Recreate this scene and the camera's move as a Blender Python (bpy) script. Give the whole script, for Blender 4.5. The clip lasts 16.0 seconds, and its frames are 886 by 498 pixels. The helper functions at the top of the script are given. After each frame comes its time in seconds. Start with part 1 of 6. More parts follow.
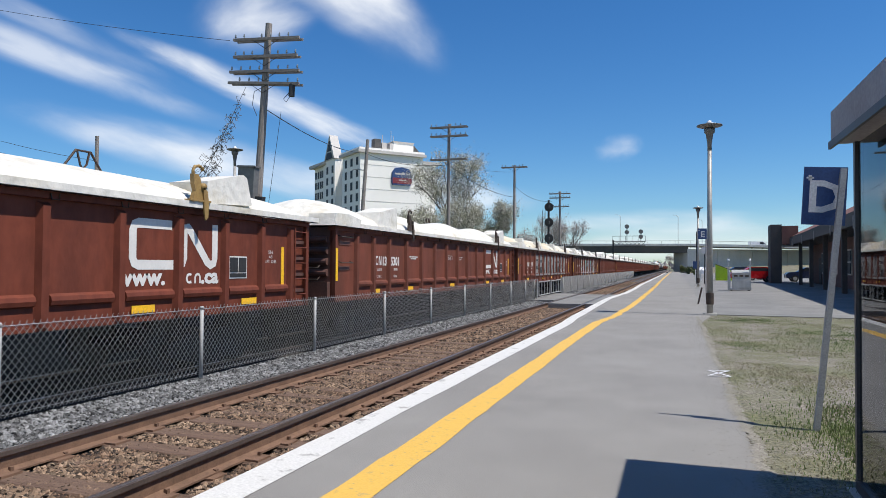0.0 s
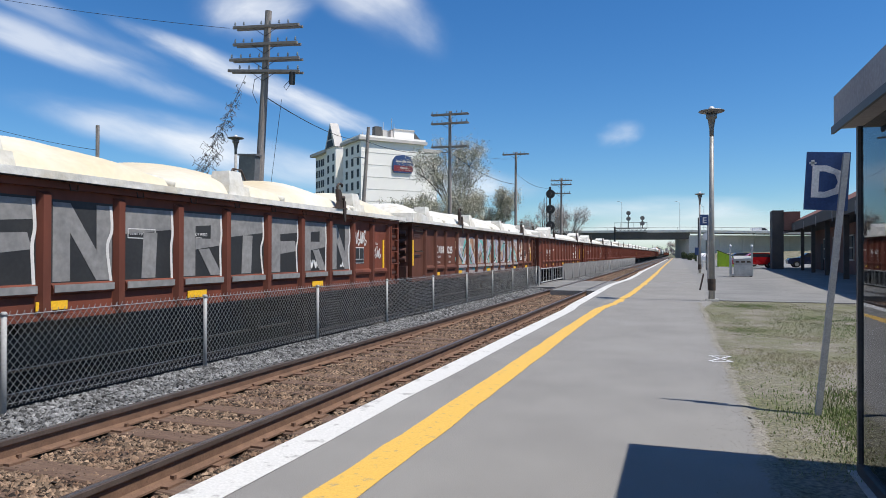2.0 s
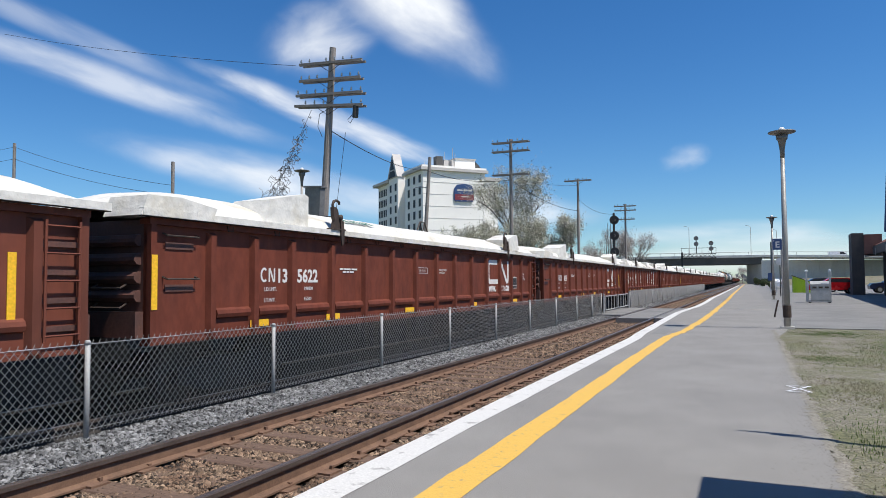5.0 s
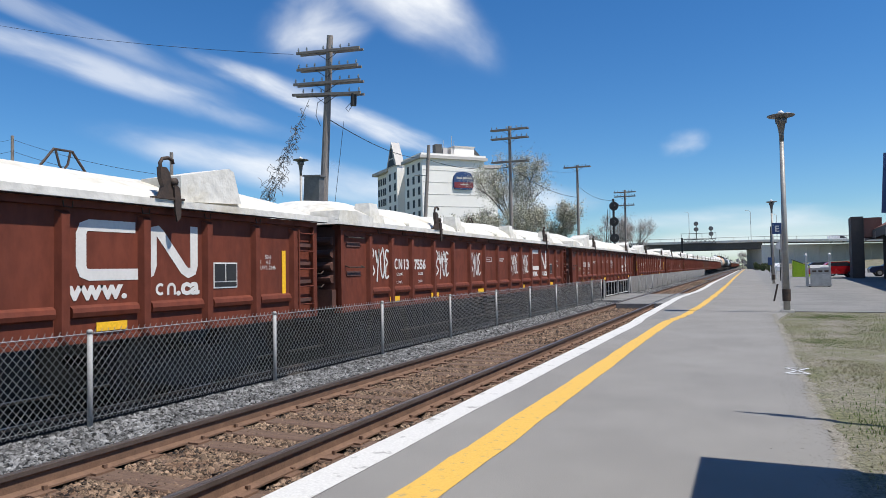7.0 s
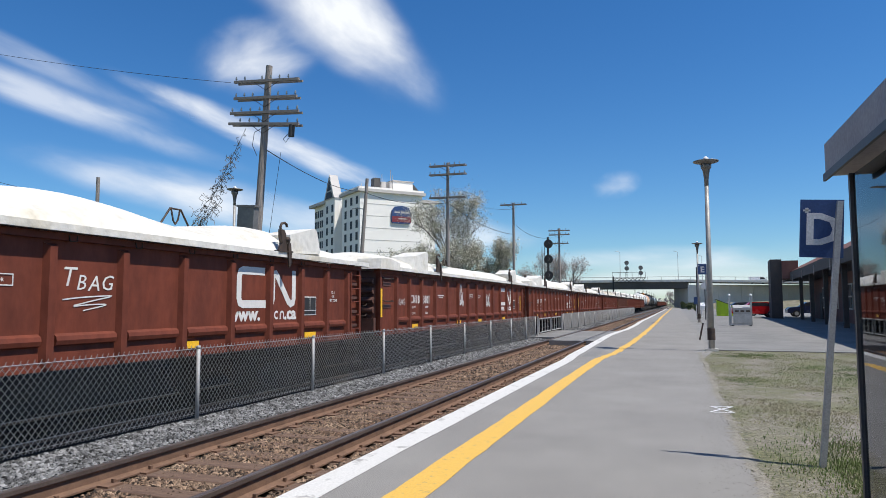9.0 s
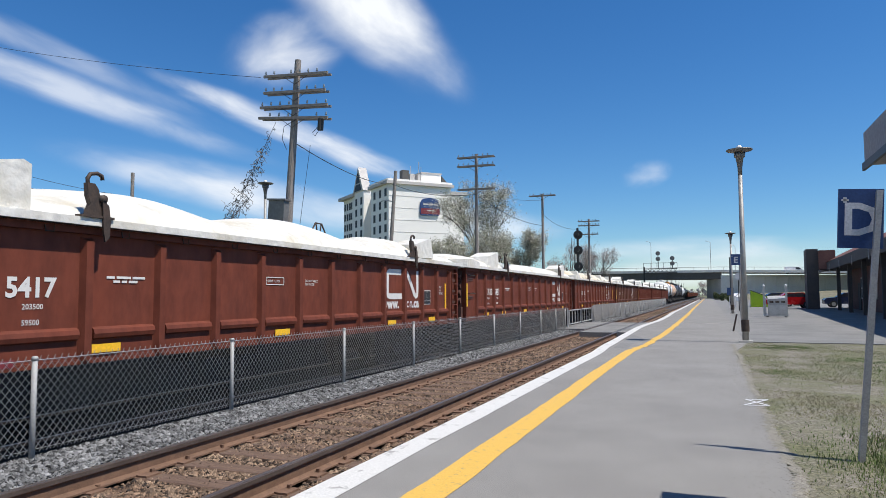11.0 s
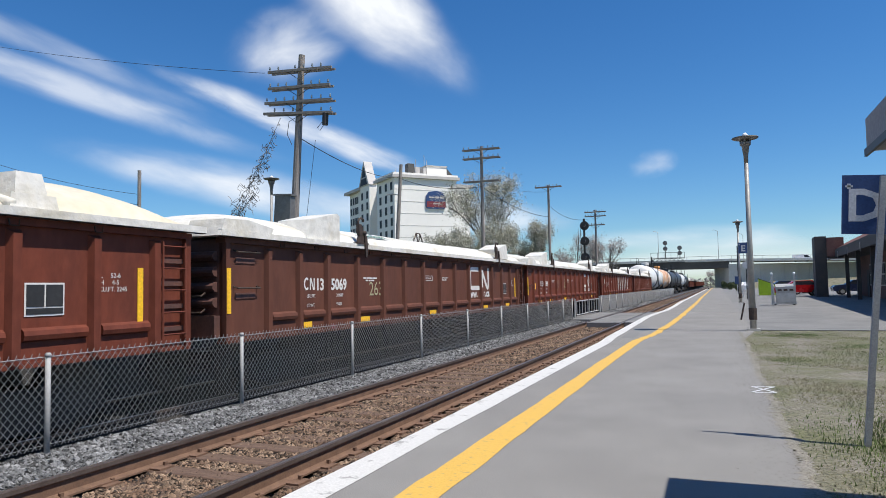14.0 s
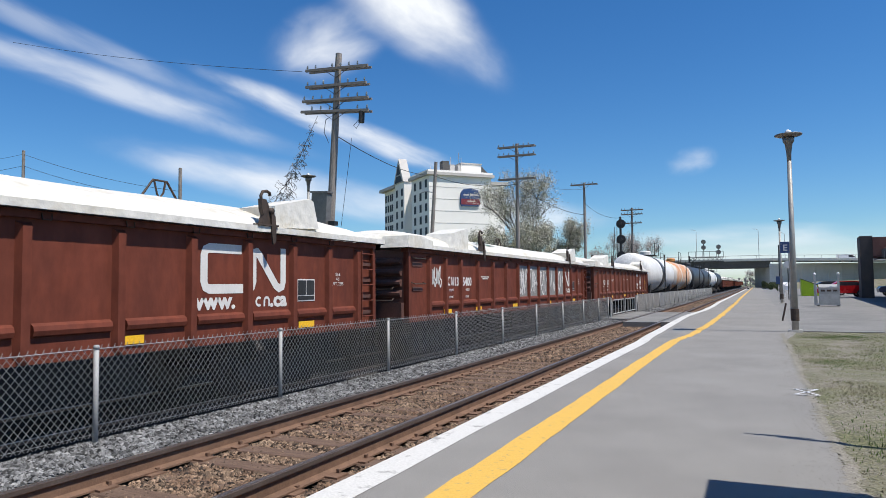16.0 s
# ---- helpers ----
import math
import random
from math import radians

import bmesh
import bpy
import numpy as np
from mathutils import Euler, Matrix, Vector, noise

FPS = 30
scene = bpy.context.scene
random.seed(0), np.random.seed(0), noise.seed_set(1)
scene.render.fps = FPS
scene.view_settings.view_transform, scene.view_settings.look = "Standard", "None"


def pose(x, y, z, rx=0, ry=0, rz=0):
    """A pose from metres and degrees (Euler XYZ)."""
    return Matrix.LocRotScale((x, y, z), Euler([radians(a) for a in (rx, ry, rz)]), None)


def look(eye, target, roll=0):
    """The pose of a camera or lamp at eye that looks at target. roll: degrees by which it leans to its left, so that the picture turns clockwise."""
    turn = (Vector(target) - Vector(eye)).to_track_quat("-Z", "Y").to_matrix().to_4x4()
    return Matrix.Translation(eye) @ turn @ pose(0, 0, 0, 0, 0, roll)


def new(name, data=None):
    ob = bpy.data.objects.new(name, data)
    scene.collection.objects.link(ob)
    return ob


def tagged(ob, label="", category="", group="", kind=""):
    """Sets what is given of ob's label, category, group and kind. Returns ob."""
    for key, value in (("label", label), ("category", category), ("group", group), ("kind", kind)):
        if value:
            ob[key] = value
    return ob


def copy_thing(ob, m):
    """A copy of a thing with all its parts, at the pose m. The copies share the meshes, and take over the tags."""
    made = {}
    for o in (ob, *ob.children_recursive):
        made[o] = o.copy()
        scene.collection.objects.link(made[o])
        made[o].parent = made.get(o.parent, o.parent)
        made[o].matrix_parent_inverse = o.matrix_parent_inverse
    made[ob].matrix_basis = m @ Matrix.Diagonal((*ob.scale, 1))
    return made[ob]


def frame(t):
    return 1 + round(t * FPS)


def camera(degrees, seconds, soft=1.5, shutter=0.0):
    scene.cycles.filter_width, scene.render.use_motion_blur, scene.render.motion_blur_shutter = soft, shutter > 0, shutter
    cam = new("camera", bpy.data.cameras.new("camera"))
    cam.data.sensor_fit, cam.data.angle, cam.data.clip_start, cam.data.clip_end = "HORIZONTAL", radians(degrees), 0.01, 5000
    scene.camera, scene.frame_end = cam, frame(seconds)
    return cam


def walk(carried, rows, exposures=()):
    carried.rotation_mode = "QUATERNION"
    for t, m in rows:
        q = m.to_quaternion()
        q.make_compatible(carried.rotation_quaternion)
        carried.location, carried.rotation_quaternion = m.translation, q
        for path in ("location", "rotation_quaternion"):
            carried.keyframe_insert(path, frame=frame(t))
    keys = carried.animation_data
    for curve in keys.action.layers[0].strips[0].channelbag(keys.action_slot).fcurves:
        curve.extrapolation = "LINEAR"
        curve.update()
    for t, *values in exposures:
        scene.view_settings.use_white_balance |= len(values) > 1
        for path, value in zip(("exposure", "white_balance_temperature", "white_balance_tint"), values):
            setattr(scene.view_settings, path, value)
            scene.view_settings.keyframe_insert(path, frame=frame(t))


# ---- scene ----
cam = camera(65.5, 16.0, 0.8)
PATH = [
    (0, (-0.03, -0.339, 1.328), (-0.672, 1.555, 1.377), 0.4),
    (0.5, (-0.034, -0.347, 1.328), (-0.709, 1.535, 1.377), -0.1),
    (1, (-0.028, -0.364, 1.315), (-0.734, 1.507, 1.335), -0.6),
    (1.5, (-0.029, -0.359, 1.324), (-0.688, 1.529, 1.341), -0.2),
    (2, (-0.035, -0.354, 1.324), (-0.681, 1.539, 1.337), 0.1),
    (2.5, (-0.026, -0.357, 1.32), (-0.669, 1.537, 1.327), -0.7),
    (3, (-0.013, -0.356, 1.32), (-0.656, 1.538, 1.355), -0.6),
    (3.5, (-0.015, -0.35, 1.315), (-0.683, 1.534, 1.369), 0.0),
    (4, (-0.04, -0.362, 1.321), (-0.755, 1.504, 1.4), -0.1),
    (4.2, (-0.041, -0.366, 1.323), (-0.787, 1.487, 1.413), -0.3),
    (6.3, (-0.015, -0.416, 1.301), (-0.85, 1.399, 1.392), -0.4),
    (6.5, (-0.019, -0.42, 1.291), (-0.815, 1.413, 1.386), -0.6),
    (7, (-0.017, -0.397, 1.3), (-0.83, 1.429, 1.361), -1.0),
    (7.5, (-0.024, -0.381, 1.302), (-0.797, 1.46, 1.426), -0.6),
    (8, (-0.042, -0.384, 1.305), (-0.853, 1.438, 1.454), -0.3),
    (8.5, (-0.003, -0.36, 1.31), (-0.817, 1.463, 1.44), -0.0),
    (9, (-0.016, -0.31, 1.312), (-0.656, 1.578, 1.471), -0.1),
    (9.5, (-0.024, -0.321, 1.318), (-0.729, 1.546, 1.449), -0.3),
    (9.7, (-0.007, -0.316, 1.323), (-0.721, 1.546, 1.473), -0.1),
    (11.8, (-0.028, -0.333, 1.324), (-0.76, 1.523, 1.454), -0.7),
    (12, (-0.018, -0.342, 1.323), (-0.764, 1.509, 1.456), -0.6),
    (12.5, (0.003, -0.404, 1.315), (-0.746, 1.445, 1.466), -0.6),
    (13, (0.011, -0.373, 1.319), (-0.738, 1.475, 1.472), -1.4),
    (13.5, (0.008, -0.365, 1.319), (-0.743, 1.483, 1.453), -1.2),
    (14, (0.004, -0.363, 1.313), (-0.734, 1.493, 1.428), -1.1),
    (14.5, (0.001, -0.375, 1.31), (-0.75, 1.475, 1.42), -1.0),
    (15, (-0.003, -0.383, 1.316), (-0.808, 1.445, 1.431), -0.9),
    (15.5, (-0.016, -0.397, 1.316), (-0.866, 1.41, 1.43), -0.6),
    (16, (-0.015, -0.401, 1.314), (-0.844, 1.416, 1.423), -0.6),
]
walk(cam, [(t, look(eye, target, roll)) for t, eye, target, roll in PATH])

# ---- world, sun and sky ----
world = bpy.data.worlds.new("world")
scene.world = world
world.use_nodes = True
_nt = world.node_tree
_sky = _nt.nodes.new("ShaderNodeTexSky")
_sky.sky_type = "NISHITA"
_sky.sun_disc = False
_sky.sun_elevation = radians(61.5)
_sky.sun_rotation = radians(90)
_sky.altitude = 50
_sky.air_density = 1.0
_sky.dust_density = 0.1
_sky.ozone_density = 3.0
_hs = _nt.nodes.new("ShaderNodeHueSaturation")
_hs.inputs["Saturation"].default_value = 1.27
_hs.inputs["Hue"].default_value = 0.499
_nt.links.new(_sky.outputs[0], _hs.inputs["Color"])
_tint = _nt.nodes.new("ShaderNodeMix")
_tint.data_type, _tint.blend_type = "RGBA", "MULTIPLY"
_tint.inputs["Factor"].default_value = 1.0
_tint.inputs["B"].default_value = (0.755, 0.985, 1.19, 1)
_nt.links.new(_hs.outputs[0], _tint.inputs["A"])
_nt.links.new(_tint.outputs["Result"], _nt.nodes["Background"].inputs[0])
_nt.nodes["Background"].inputs[1].default_value = 0.089
sun = new("sun", bpy.data.lights.new("sun", "SUN"))
sun.data.energy = 4.8
sun.data.angle = radians(0.55)
sun.data.color = (1.0, 0.955, 0.88)
sun.matrix_world = look((0, 0, 0), (-0.475, 0.06, -0.88))
scene.view_settings.exposure = 0.18


# ---- materials ----
def mat(name, c1, c2=None, rough=0.7, metal=0.0, scale=4.0, fine=60.0, bump=0.15, depth=0.01, island=0.0, stretch=(1, 1, 1), spec=0.5, lo=0.35, hi=0.65, var=0.18):
    """Two colours mixed by a coarse and a fine noise, with relief."""
    m = bpy.data.materials.new(name)
    m.use_nodes = True
    nt = m.node_tree
    b = nt.nodes["Principled BSDF"]
    b.inputs["Metallic"].default_value = metal
    b.inputs["Specular IOR Level"].default_value = spec
    c2 = c2 or tuple(v * 0.75 for v in c1)
    co = nt.nodes.new("ShaderNodeTexCoord")
    mp = nt.nodes.new("ShaderNodeMapping")
    mp.inputs["Scale"].default_value = stretch
    nt.links.new(co.outputs["Object"], mp.inputs[0])
    n1 = nt.nodes.new("ShaderNodeTexNoise")
    n1.inputs["Scale"].default_value = scale
    n1.inputs["Detail"].default_value = 6
    n1.inputs["Roughness"].default_value = 0.65
    n2 = nt.nodes.new("ShaderNodeTexNoise")
    n2.inputs["Scale"].default_value = fine
    n2.inputs["Detail"].default_value = 3
    for n in (n1, n2):
        nt.links.new(mp.outputs[0], n.inputs["Vector"])
    ramp = nt.nodes.new("ShaderNodeMapRange")
    ramp.inputs["From Min"].default_value = lo
    ramp.inputs["From Max"].default_value = hi
    nt.links.new(n1.outputs["Fac"], ramp.inputs["Value"])
    mix = nt.nodes.new("ShaderNodeMix")
    mix.data_type = "RGBA"
    mix.inputs["A"].default_value = (*c1, 1)
    mix.inputs["B"].default_value = (*c2, 1)
    nt.links.new(ramp.outputs[0], mix.inputs["Factor"])
    hsv = nt.nodes.new("ShaderNodeHueSaturation")
    val = nt.nodes.new("ShaderNodeMapRange")
    val.inputs["From Min"].default_value, val.inputs["From Max"].default_value = 0.25, 0.75
    val.inputs["To Min"].default_value, val.inputs["To Max"].default_value = 1 - var, 1 + var
    nt.links.new(n2.outputs["Fac"], val.inputs["Value"])
    last = val.outputs[0]
    if island:
        geo = nt.nodes.new("ShaderNodeNewGeometry")
        r = nt.nodes.new("ShaderNodeMapRange")
        r.inputs["To Min"].default_value, r.inputs["To Max"].default_value = 1 - island, 1 + island
        nt.links.new(geo.outputs["Random Per Island"], r.inputs["Value"])
        mul = nt.nodes.new("ShaderNodeMath")
        mul.operation = "MULTIPLY"
        nt.links.new(last, mul.inputs[0])
        nt.links.new(r.outputs[0], mul.inputs[1])
        last = mul.outputs[0]
    nt.links.new(last, hsv.inputs["Value"])
    nt.links.new(mix.outputs["Result"], hsv.inputs["Color"])
    nt.links.new(hsv.outputs[0], b.inputs["Base Color"])
    rr = nt.nodes.new("ShaderNodeMapRange")
    rr.inputs["To Min"].default_value, rr.inputs["To Max"].default_value = max(rough - 0.12, 0.03), min(rough + 0.12, 1)
    nt.links.new(n1.outputs["Fac"], rr.inputs["Value"])
    nt.links.new(rr.outputs[0], b.inputs["Roughness"])
    if bump:
        bp = nt.nodes.new("ShaderNodeBump")
        bp.inputs["Strength"].default_value = bump
        bp.inputs["Distance"].default_value = depth
        nt.links.new(n2.outputs["Fac"], bp.inputs["Height"])
        nt.links.new(bp.outputs[0], b.inputs["Normal"])
    return m


M_ASPHALT = mat("platform asphalt", (0.205, 0.195, 0.183), (0.25, 0.24, 0.224), 0.92, scale=0.7, fine=130, bump=0.3, depth=0.006, var=0.5, spec=0.3)
M_YARD = mat("old yard asphalt", (0.155, 0.152, 0.146), (0.225, 0.218, 0.208), 0.92, scale=0.5, fine=40, bump=0.4, var=0.35)
M_YELLOW = mat("yellow line paint", (0.66, 0.40, 0.075), (0.40, 0.29, 0.14), 0.7, scale=14, fine=70, bump=0.3, lo=0.58, hi=0.66, var=0.1)
M_WHITE = mat("white line paint", (0.60, 0.585, 0.555), (0.34, 0.33, 0.31), 0.7, scale=4, fine=60, bump=0.3, lo=0.58, hi=0.64, var=0.12)
M_GROUND = mat("dry ground", (0.14, 0.13, 0.08), (0.10, 0.12, 0.05), 0.95, scale=0.05, fine=3)
M_LAWN = mat("worn lawn", (0.20, 0.178, 0.142), (0.125, 0.125, 0.062), 0.95, scale=0.9, fine=30, bump=0.8, depth=0.03, lo=0.40, hi=0.60, var=0.55)
M_SAND = mat("sandy gravel", (0.235, 0.215, 0.185), (0.165, 0.155, 0.115), 0.95, scale=3, fine=50, bump=0.5, depth=0.02, var=0.35)
M_GREENGRASS = mat("fresh green grass", (0.085, 0.145, 0.028), (0.13, 0.18, 0.05), 0.8, scale=2, fine=20, bump=0, island=0.4)
M_GRASS = mat("grass blades", (0.16, 0.18, 0.07), (0.27, 0.24, 0.155), 0.8, scale=0.6, fine=20, bump=0, island=0.35, lo=0.4, hi=0.6)
# near-black base colour puts the shade under the train into the bed
M_SHADEBED = mat("shade-darkened bed", (0.018, 0.0165, 0.016), (0.034, 0.032, 0.03), 0.95, scale=6, fine=40, bump=0.8, depth=0.04)
M_BED = mat("ballast bed", (0.05, 0.048, 0.047), (0.09, 0.085, 0.083), 0.95, scale=6, fine=40, bump=0.8, depth=0.04)
M_BEDBROWN = mat("rusty ballast bed", (0.075, 0.05, 0.035), (0.12, 0.08, 0.055), 0.95, scale=5, fine=40, bump=0.8, depth=0.04)
M_STONE = mat("grey ballast stone", (0.06, 0.06, 0.061), (0.205, 0.205, 0.204), 0.85, scale=5, fine=30, bump=0.1, island=0.98)
M_STONEBROWN = mat("rust-dusted ballast stone", (0.10, 0.057, 0.034), (0.22, 0.155, 0.105), 0.9, scale=4, fine=30, bump=0.1, island=0.95)
M_TIE = mat("weathered oak tie", (0.105, 0.062, 0.042), (0.17, 0.11, 0.078), 0.9, scale=4, fine=30, bump=0.6, depth=0.02, stretch=(0.3, 4, 1), var=0.3)
M_RAIL = mat("rusty rail steel", (0.125, 0.07, 0.043), (0.19, 0.108, 0.068), 0.85, scale=6, fine=80, bump=0.2)
M_RAILTOP = mat("worn rail head", (0.085, 0.062, 0.052), (0.13, 0.10, 0.085), 0.55, metal=0.3, scale=3, fine=60, bump=0.05)
M_RAILSHINE = mat("polished running surface", (0.42, 0.39, 0.37), (0.30, 0.27, 0.25), 0.35, metal=0.9, scale=2, fine=40, bump=0)
M_GALV = mat("galvanised steel", (0.40, 0.40, 0.39), (0.32, 0.32, 0.315), 0.65, metal=0.15, scale=8, fine=80, bump=0.05)
M_WIRE = mat("galvanised wire", (0.38, 0.38, 0.375), (0.29, 0.29, 0.29), 0.6, metal=0.3, scale=8, fine=50, bump=0)
M_BROWN = mat("oxide red car paint", (0.168, 0.045, 0.026), (0.130, 0.038, 0.024), 0.6, scale=1.3, fine=7, bump=0.35, depth=0.02, stretch=(1, 1, 0.5), var=0.2, spec=0.18)
M_BROWN2 = mat("faded oxide car paint", (0.192, 0.058, 0.036), (0.130, 0.046, 0.031), 0.64, scale=1.1, fine=5, bump=0.35, depth=0.02, stretch=(1, 1, 0.45), var=0.12, spec=0.18)
M_BROWN3 = mat("dark weathered car paint", (0.105, 0.044, 0.031), (0.142, 0.055, 0.036), 0.66, scale=0.9, fine=5, bump=0.35, depth=0.02, stretch=(1, 1, 0.45), var=0.14, spec=0.18)
M_DARK = mat("sooty underframe steel", (0.020, 0.018, 0.017), (0.035, 0.03, 0.028), 0.8, scale=3, fine=40, bump=0.2)
M_ENDS = mat("grimy car end", (0.135, 0.055, 0.04), (0.085, 0.042, 0.034), 0.7, scale=2, fine=30, bump=0.15)
M_COVER = mat("white fibreglass cover", (0.68, 0.655, 0.60), (0.52, 0.46, 0.34), 0.6, scale=1.1, fine=7, bump=0.45, depth=0.05, lo=0.48, hi=0.74, var=0.12)
M_CREAM = mat("cream stained cover", (0.60, 0.50, 0.33), (0.66, 0.61, 0.51), 0.6, scale=0.7, fine=9, bump=0.1, depth=0.02, var=0.06)
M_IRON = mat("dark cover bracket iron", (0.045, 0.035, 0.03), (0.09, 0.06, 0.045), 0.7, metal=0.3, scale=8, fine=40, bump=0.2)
M_BRASSY = mat("ochre painted bracket", (0.34, 0.22, 0.07), (0.25, 0.15, 0.05), 0.6, scale=8, fine=40)
M_REFLECT = mat("yellow reflector strip", (0.90, 0.52, 0.02), (0.85, 0.46, 0.03), 0.45, scale=5, fine=40, bump=0.05)
M_LETTER = mat("white stencil paint", (0.70, 0.68, 0.65), (0.62, 0.60, 0.57), 0.7, scale=3, fine=25, bump=0, var=0.05)
M_GREYPAINT = mat("grey sprayed paint", (0.19, 0.185, 0.18), (0.26, 0.25, 0.24), 0.7, scale=2, fine=12, bump=0)
M_BLACKPAINT = mat("black sprayed paint", (0.02, 0.02, 0.02), (0.03, 0.03, 0.03), 0.6, scale=2, fine=20, bump=0)
M_TEAL = mat("teal sprayed paint", (0.10, 0.42, 0.38), (0.16, 0.50, 0.46), 0.6, scale=2, fine=20, bump=0)
M_RUSTPAINT = mat("rust and tan sprayed paint", (0.30, 0.14, 0.07), (0.42, 0.30, 0.20), 0.7, scale=3, fine=20, bump=0)
M_LILAC = mat("pale lilac sprayed paint", (0.33, 0.27, 0.29), (0.44, 0.38, 0.31), 0.6, scale=1.6, fine=9, bump=0, var=0.3)
M_PALEBLUE = mat("pale blue sprayed paint", (0.42, 0.45, 0.55), (0.30, 0.33, 0.46), 0.6, scale=2, fine=20, bump=0)
M_PEELED = mat("peeling white and rust paint", (0.62, 0.56, 0.50), (0.33, 0.13, 0.06), 0.7, scale=5, fine=22, bump=0.1, lo=0.45, hi=0.55)
M_CHALK = mat("chalk scrawl", (0.40, 0.37, 0.22), (0.30, 0.27, 0.18), 0.9, scale=9, fine=60, bump=0)
M_GREENMARK = mat("dark green printing", (0.03, 0.12, 0.08), (0.05, 0.15, 0.10), 0.6, bump=0)
M_POLE = mat("weathered pole timber", (0.19, 0.165, 0.15), (0.31, 0.275, 0.25), 0.92, scale=3, fine=25, bump=0.6, depth=0.02, stretch=(6, 6, 0.4), var=0.3)
M_ARM = mat("grey crossarm timber", (0.19, 0.165, 0.15), (0.27, 0.24, 0.215), 0.92, scale=4, fine=30, bump=0.4)
M_GLASSY = mat("insulator glass", (0.25, 0.28, 0.30), (0.18, 0.2, 0.22), 0.2, bump=0)
M_LAMPPOST = mat("dull grey lamp post", (0.34, 0.33, 0.31), (0.26, 0.25, 0.24), 0.55, metal=0.3, scale=4, fine=50, bump=0.1)
M_LAMPHEAD = mat("brown-grey lamp head", (0.20, 0.19, 0.18), (0.15, 0.14, 0.135), 0.5, metal=0.3, bump=0.05)
M_LENS = mat("milky lamp lens", (0.75, 0.76, 0.75), (0.7, 0.7, 0.7), 0.3, bump=0)
M_CONC = mat("weathered concrete", (0.46, 0.44, 0.40), (0.36, 0.345, 0.315), 0.9, scale=0.6, fine=15, bump=0.25, stretch=(1, 1, 0.5))
M_HOTEL = mat("pale hotel render", (0.86, 0.83, 0.78), (0.82, 0.79, 0.74), 0.85, scale=0.05, fine=0.4, bump=0, var=0.03)
M_HOTELTRIM = mat("grey hotel cornice", (0.52, 0.49, 0.46), (0.47, 0.44, 0.42), 0.8, scale=0.1, fine=0.6, bump=0, var=0.05)
M_WINDOW = mat("dark window glass", (0.025, 0.028, 0.035), (0.05, 0.052, 0.058), 0.5, bump=0, spec=0.12)
M_SIGNBLUE = mat("deep blue sign panel", (0.02, 0.05, 0.15), (0.03, 0.07, 0.19), 0.5, bump=0)
M_SIGNRED = mat("dark red sign panel", (0.22, 0.03, 0.04), (0.18, 0.03, 0.035), 0.4, bump=0)
M_SIGNWHITE = mat("white sign lettering", (0.62, 0.62, 0.62), (0.58, 0.58, 0.58), 0.5, bump=0)
M_STEELBRIDGE = mat("grey-brown bridge girder", (0.07, 0.068, 0.066), (0.10, 0.095, 0.09), 0.8, scale=0.3, fine=4)
M_PALECONC = mat("pale new concrete", (0.66, 0.64, 0.60), (0.56, 0.545, 0.51), 0.9, scale=0.4, fine=6, bump=0.1, stretch=(1, 1, 0.4))
M_BARK = mat("grey bark", (0.13, 0.11, 0.098), (0.20, 0.175, 0.155), 0.95, scale=4, fine=30, bump=0.3)
M_BLOSSOM = mat("white blossom and young leaves", (0.62, 0.585, 0.52), (0.26, 0.26, 0.15), 0.8, scale=0.9, fine=4, bump=0, island=0.35)
M_TWIG = mat("bare twig haze", (0.36, 0.31, 0.28), (0.44, 0.39, 0.36), 0.95, scale=1, fine=5, bump=0, island=0.3)
M_BUSH = mat("green bush leaves", (0.06, 0.09, 0.03), (0.12, 0.12, 0.06), 0.85, scale=1, fine=6, bump=0, island=0.4)
M_BRICK = mat("dark red station brick", (0.13, 0.06, 0.05), (0.17, 0.09, 0.075), 0.9, scale=2, fine=12, bump=0.3)
M_ROOF = mat("rusty brown shingle roof", (0.20, 0.085, 0.06), (0.15, 0.07, 0.055), 0.85, scale=1, fine=12, bump=0.4)
M_DARKTRIM = mat("dark stained timber", (0.055, 0.05, 0.05), (0.08, 0.07, 0.065), 0.8, scale=2, fine=15)
M_REDCAR = mat("glossy red car paint", (0.50, 0.012, 0.015), (0.45, 0.012, 0.015), 0.25, scale=1, fine=5, bump=0)
M_WHITECAR = mat("white car paint", (0.72, 0.72, 0.74), (0.66, 0.66, 0.68), 0.3, scale=1, fine=5, bump=0)
M_BLUECAR = mat("dark blue car paint", (0.03, 0.04, 0.09), (0.03, 0.04, 0.08), 0.25, scale=1, fine=5, bump=0)
M_TYRE = mat("black rubber", (0.02, 0.02, 0.02), (0.03, 0.03, 0.03), 0.85, bump=0.1)
M_LIME = mat("lime green painted steel", (0.42, 0.62, 0.02), (0.36, 0.54, 0.02), 0.45, scale=2, fine=10, bump=0.05)
M_LIFT = mat("grey aluminium lift", (0.50, 0.50, 0.50), (0.38, 0.38, 0.38), 0.45, metal=0.5, scale=3, fine=30, bump=0.1)
M_TANKWHITE = mat("white tank paint", (0.76, 0.75, 0.73), (0.62, 0.60, 0.57), 0.45, scale=0.8, fine=10, bump=0.05)
M_TANKRUST = mat("white tank stained orange", (0.70, 0.66, 0.60), (0.58, 0.24, 0.06), 0.5, scale=0.6, fine=10, bump=0.05, stretch=(1, 1, 0.25), lo=0.42, hi=0.55)
M_TANKBLACK = mat("black tank paint", (0.022, 0.023, 0.027), (0.04, 0.04, 0.045), 0.45, scale=1, fine=10, bump=0.05)
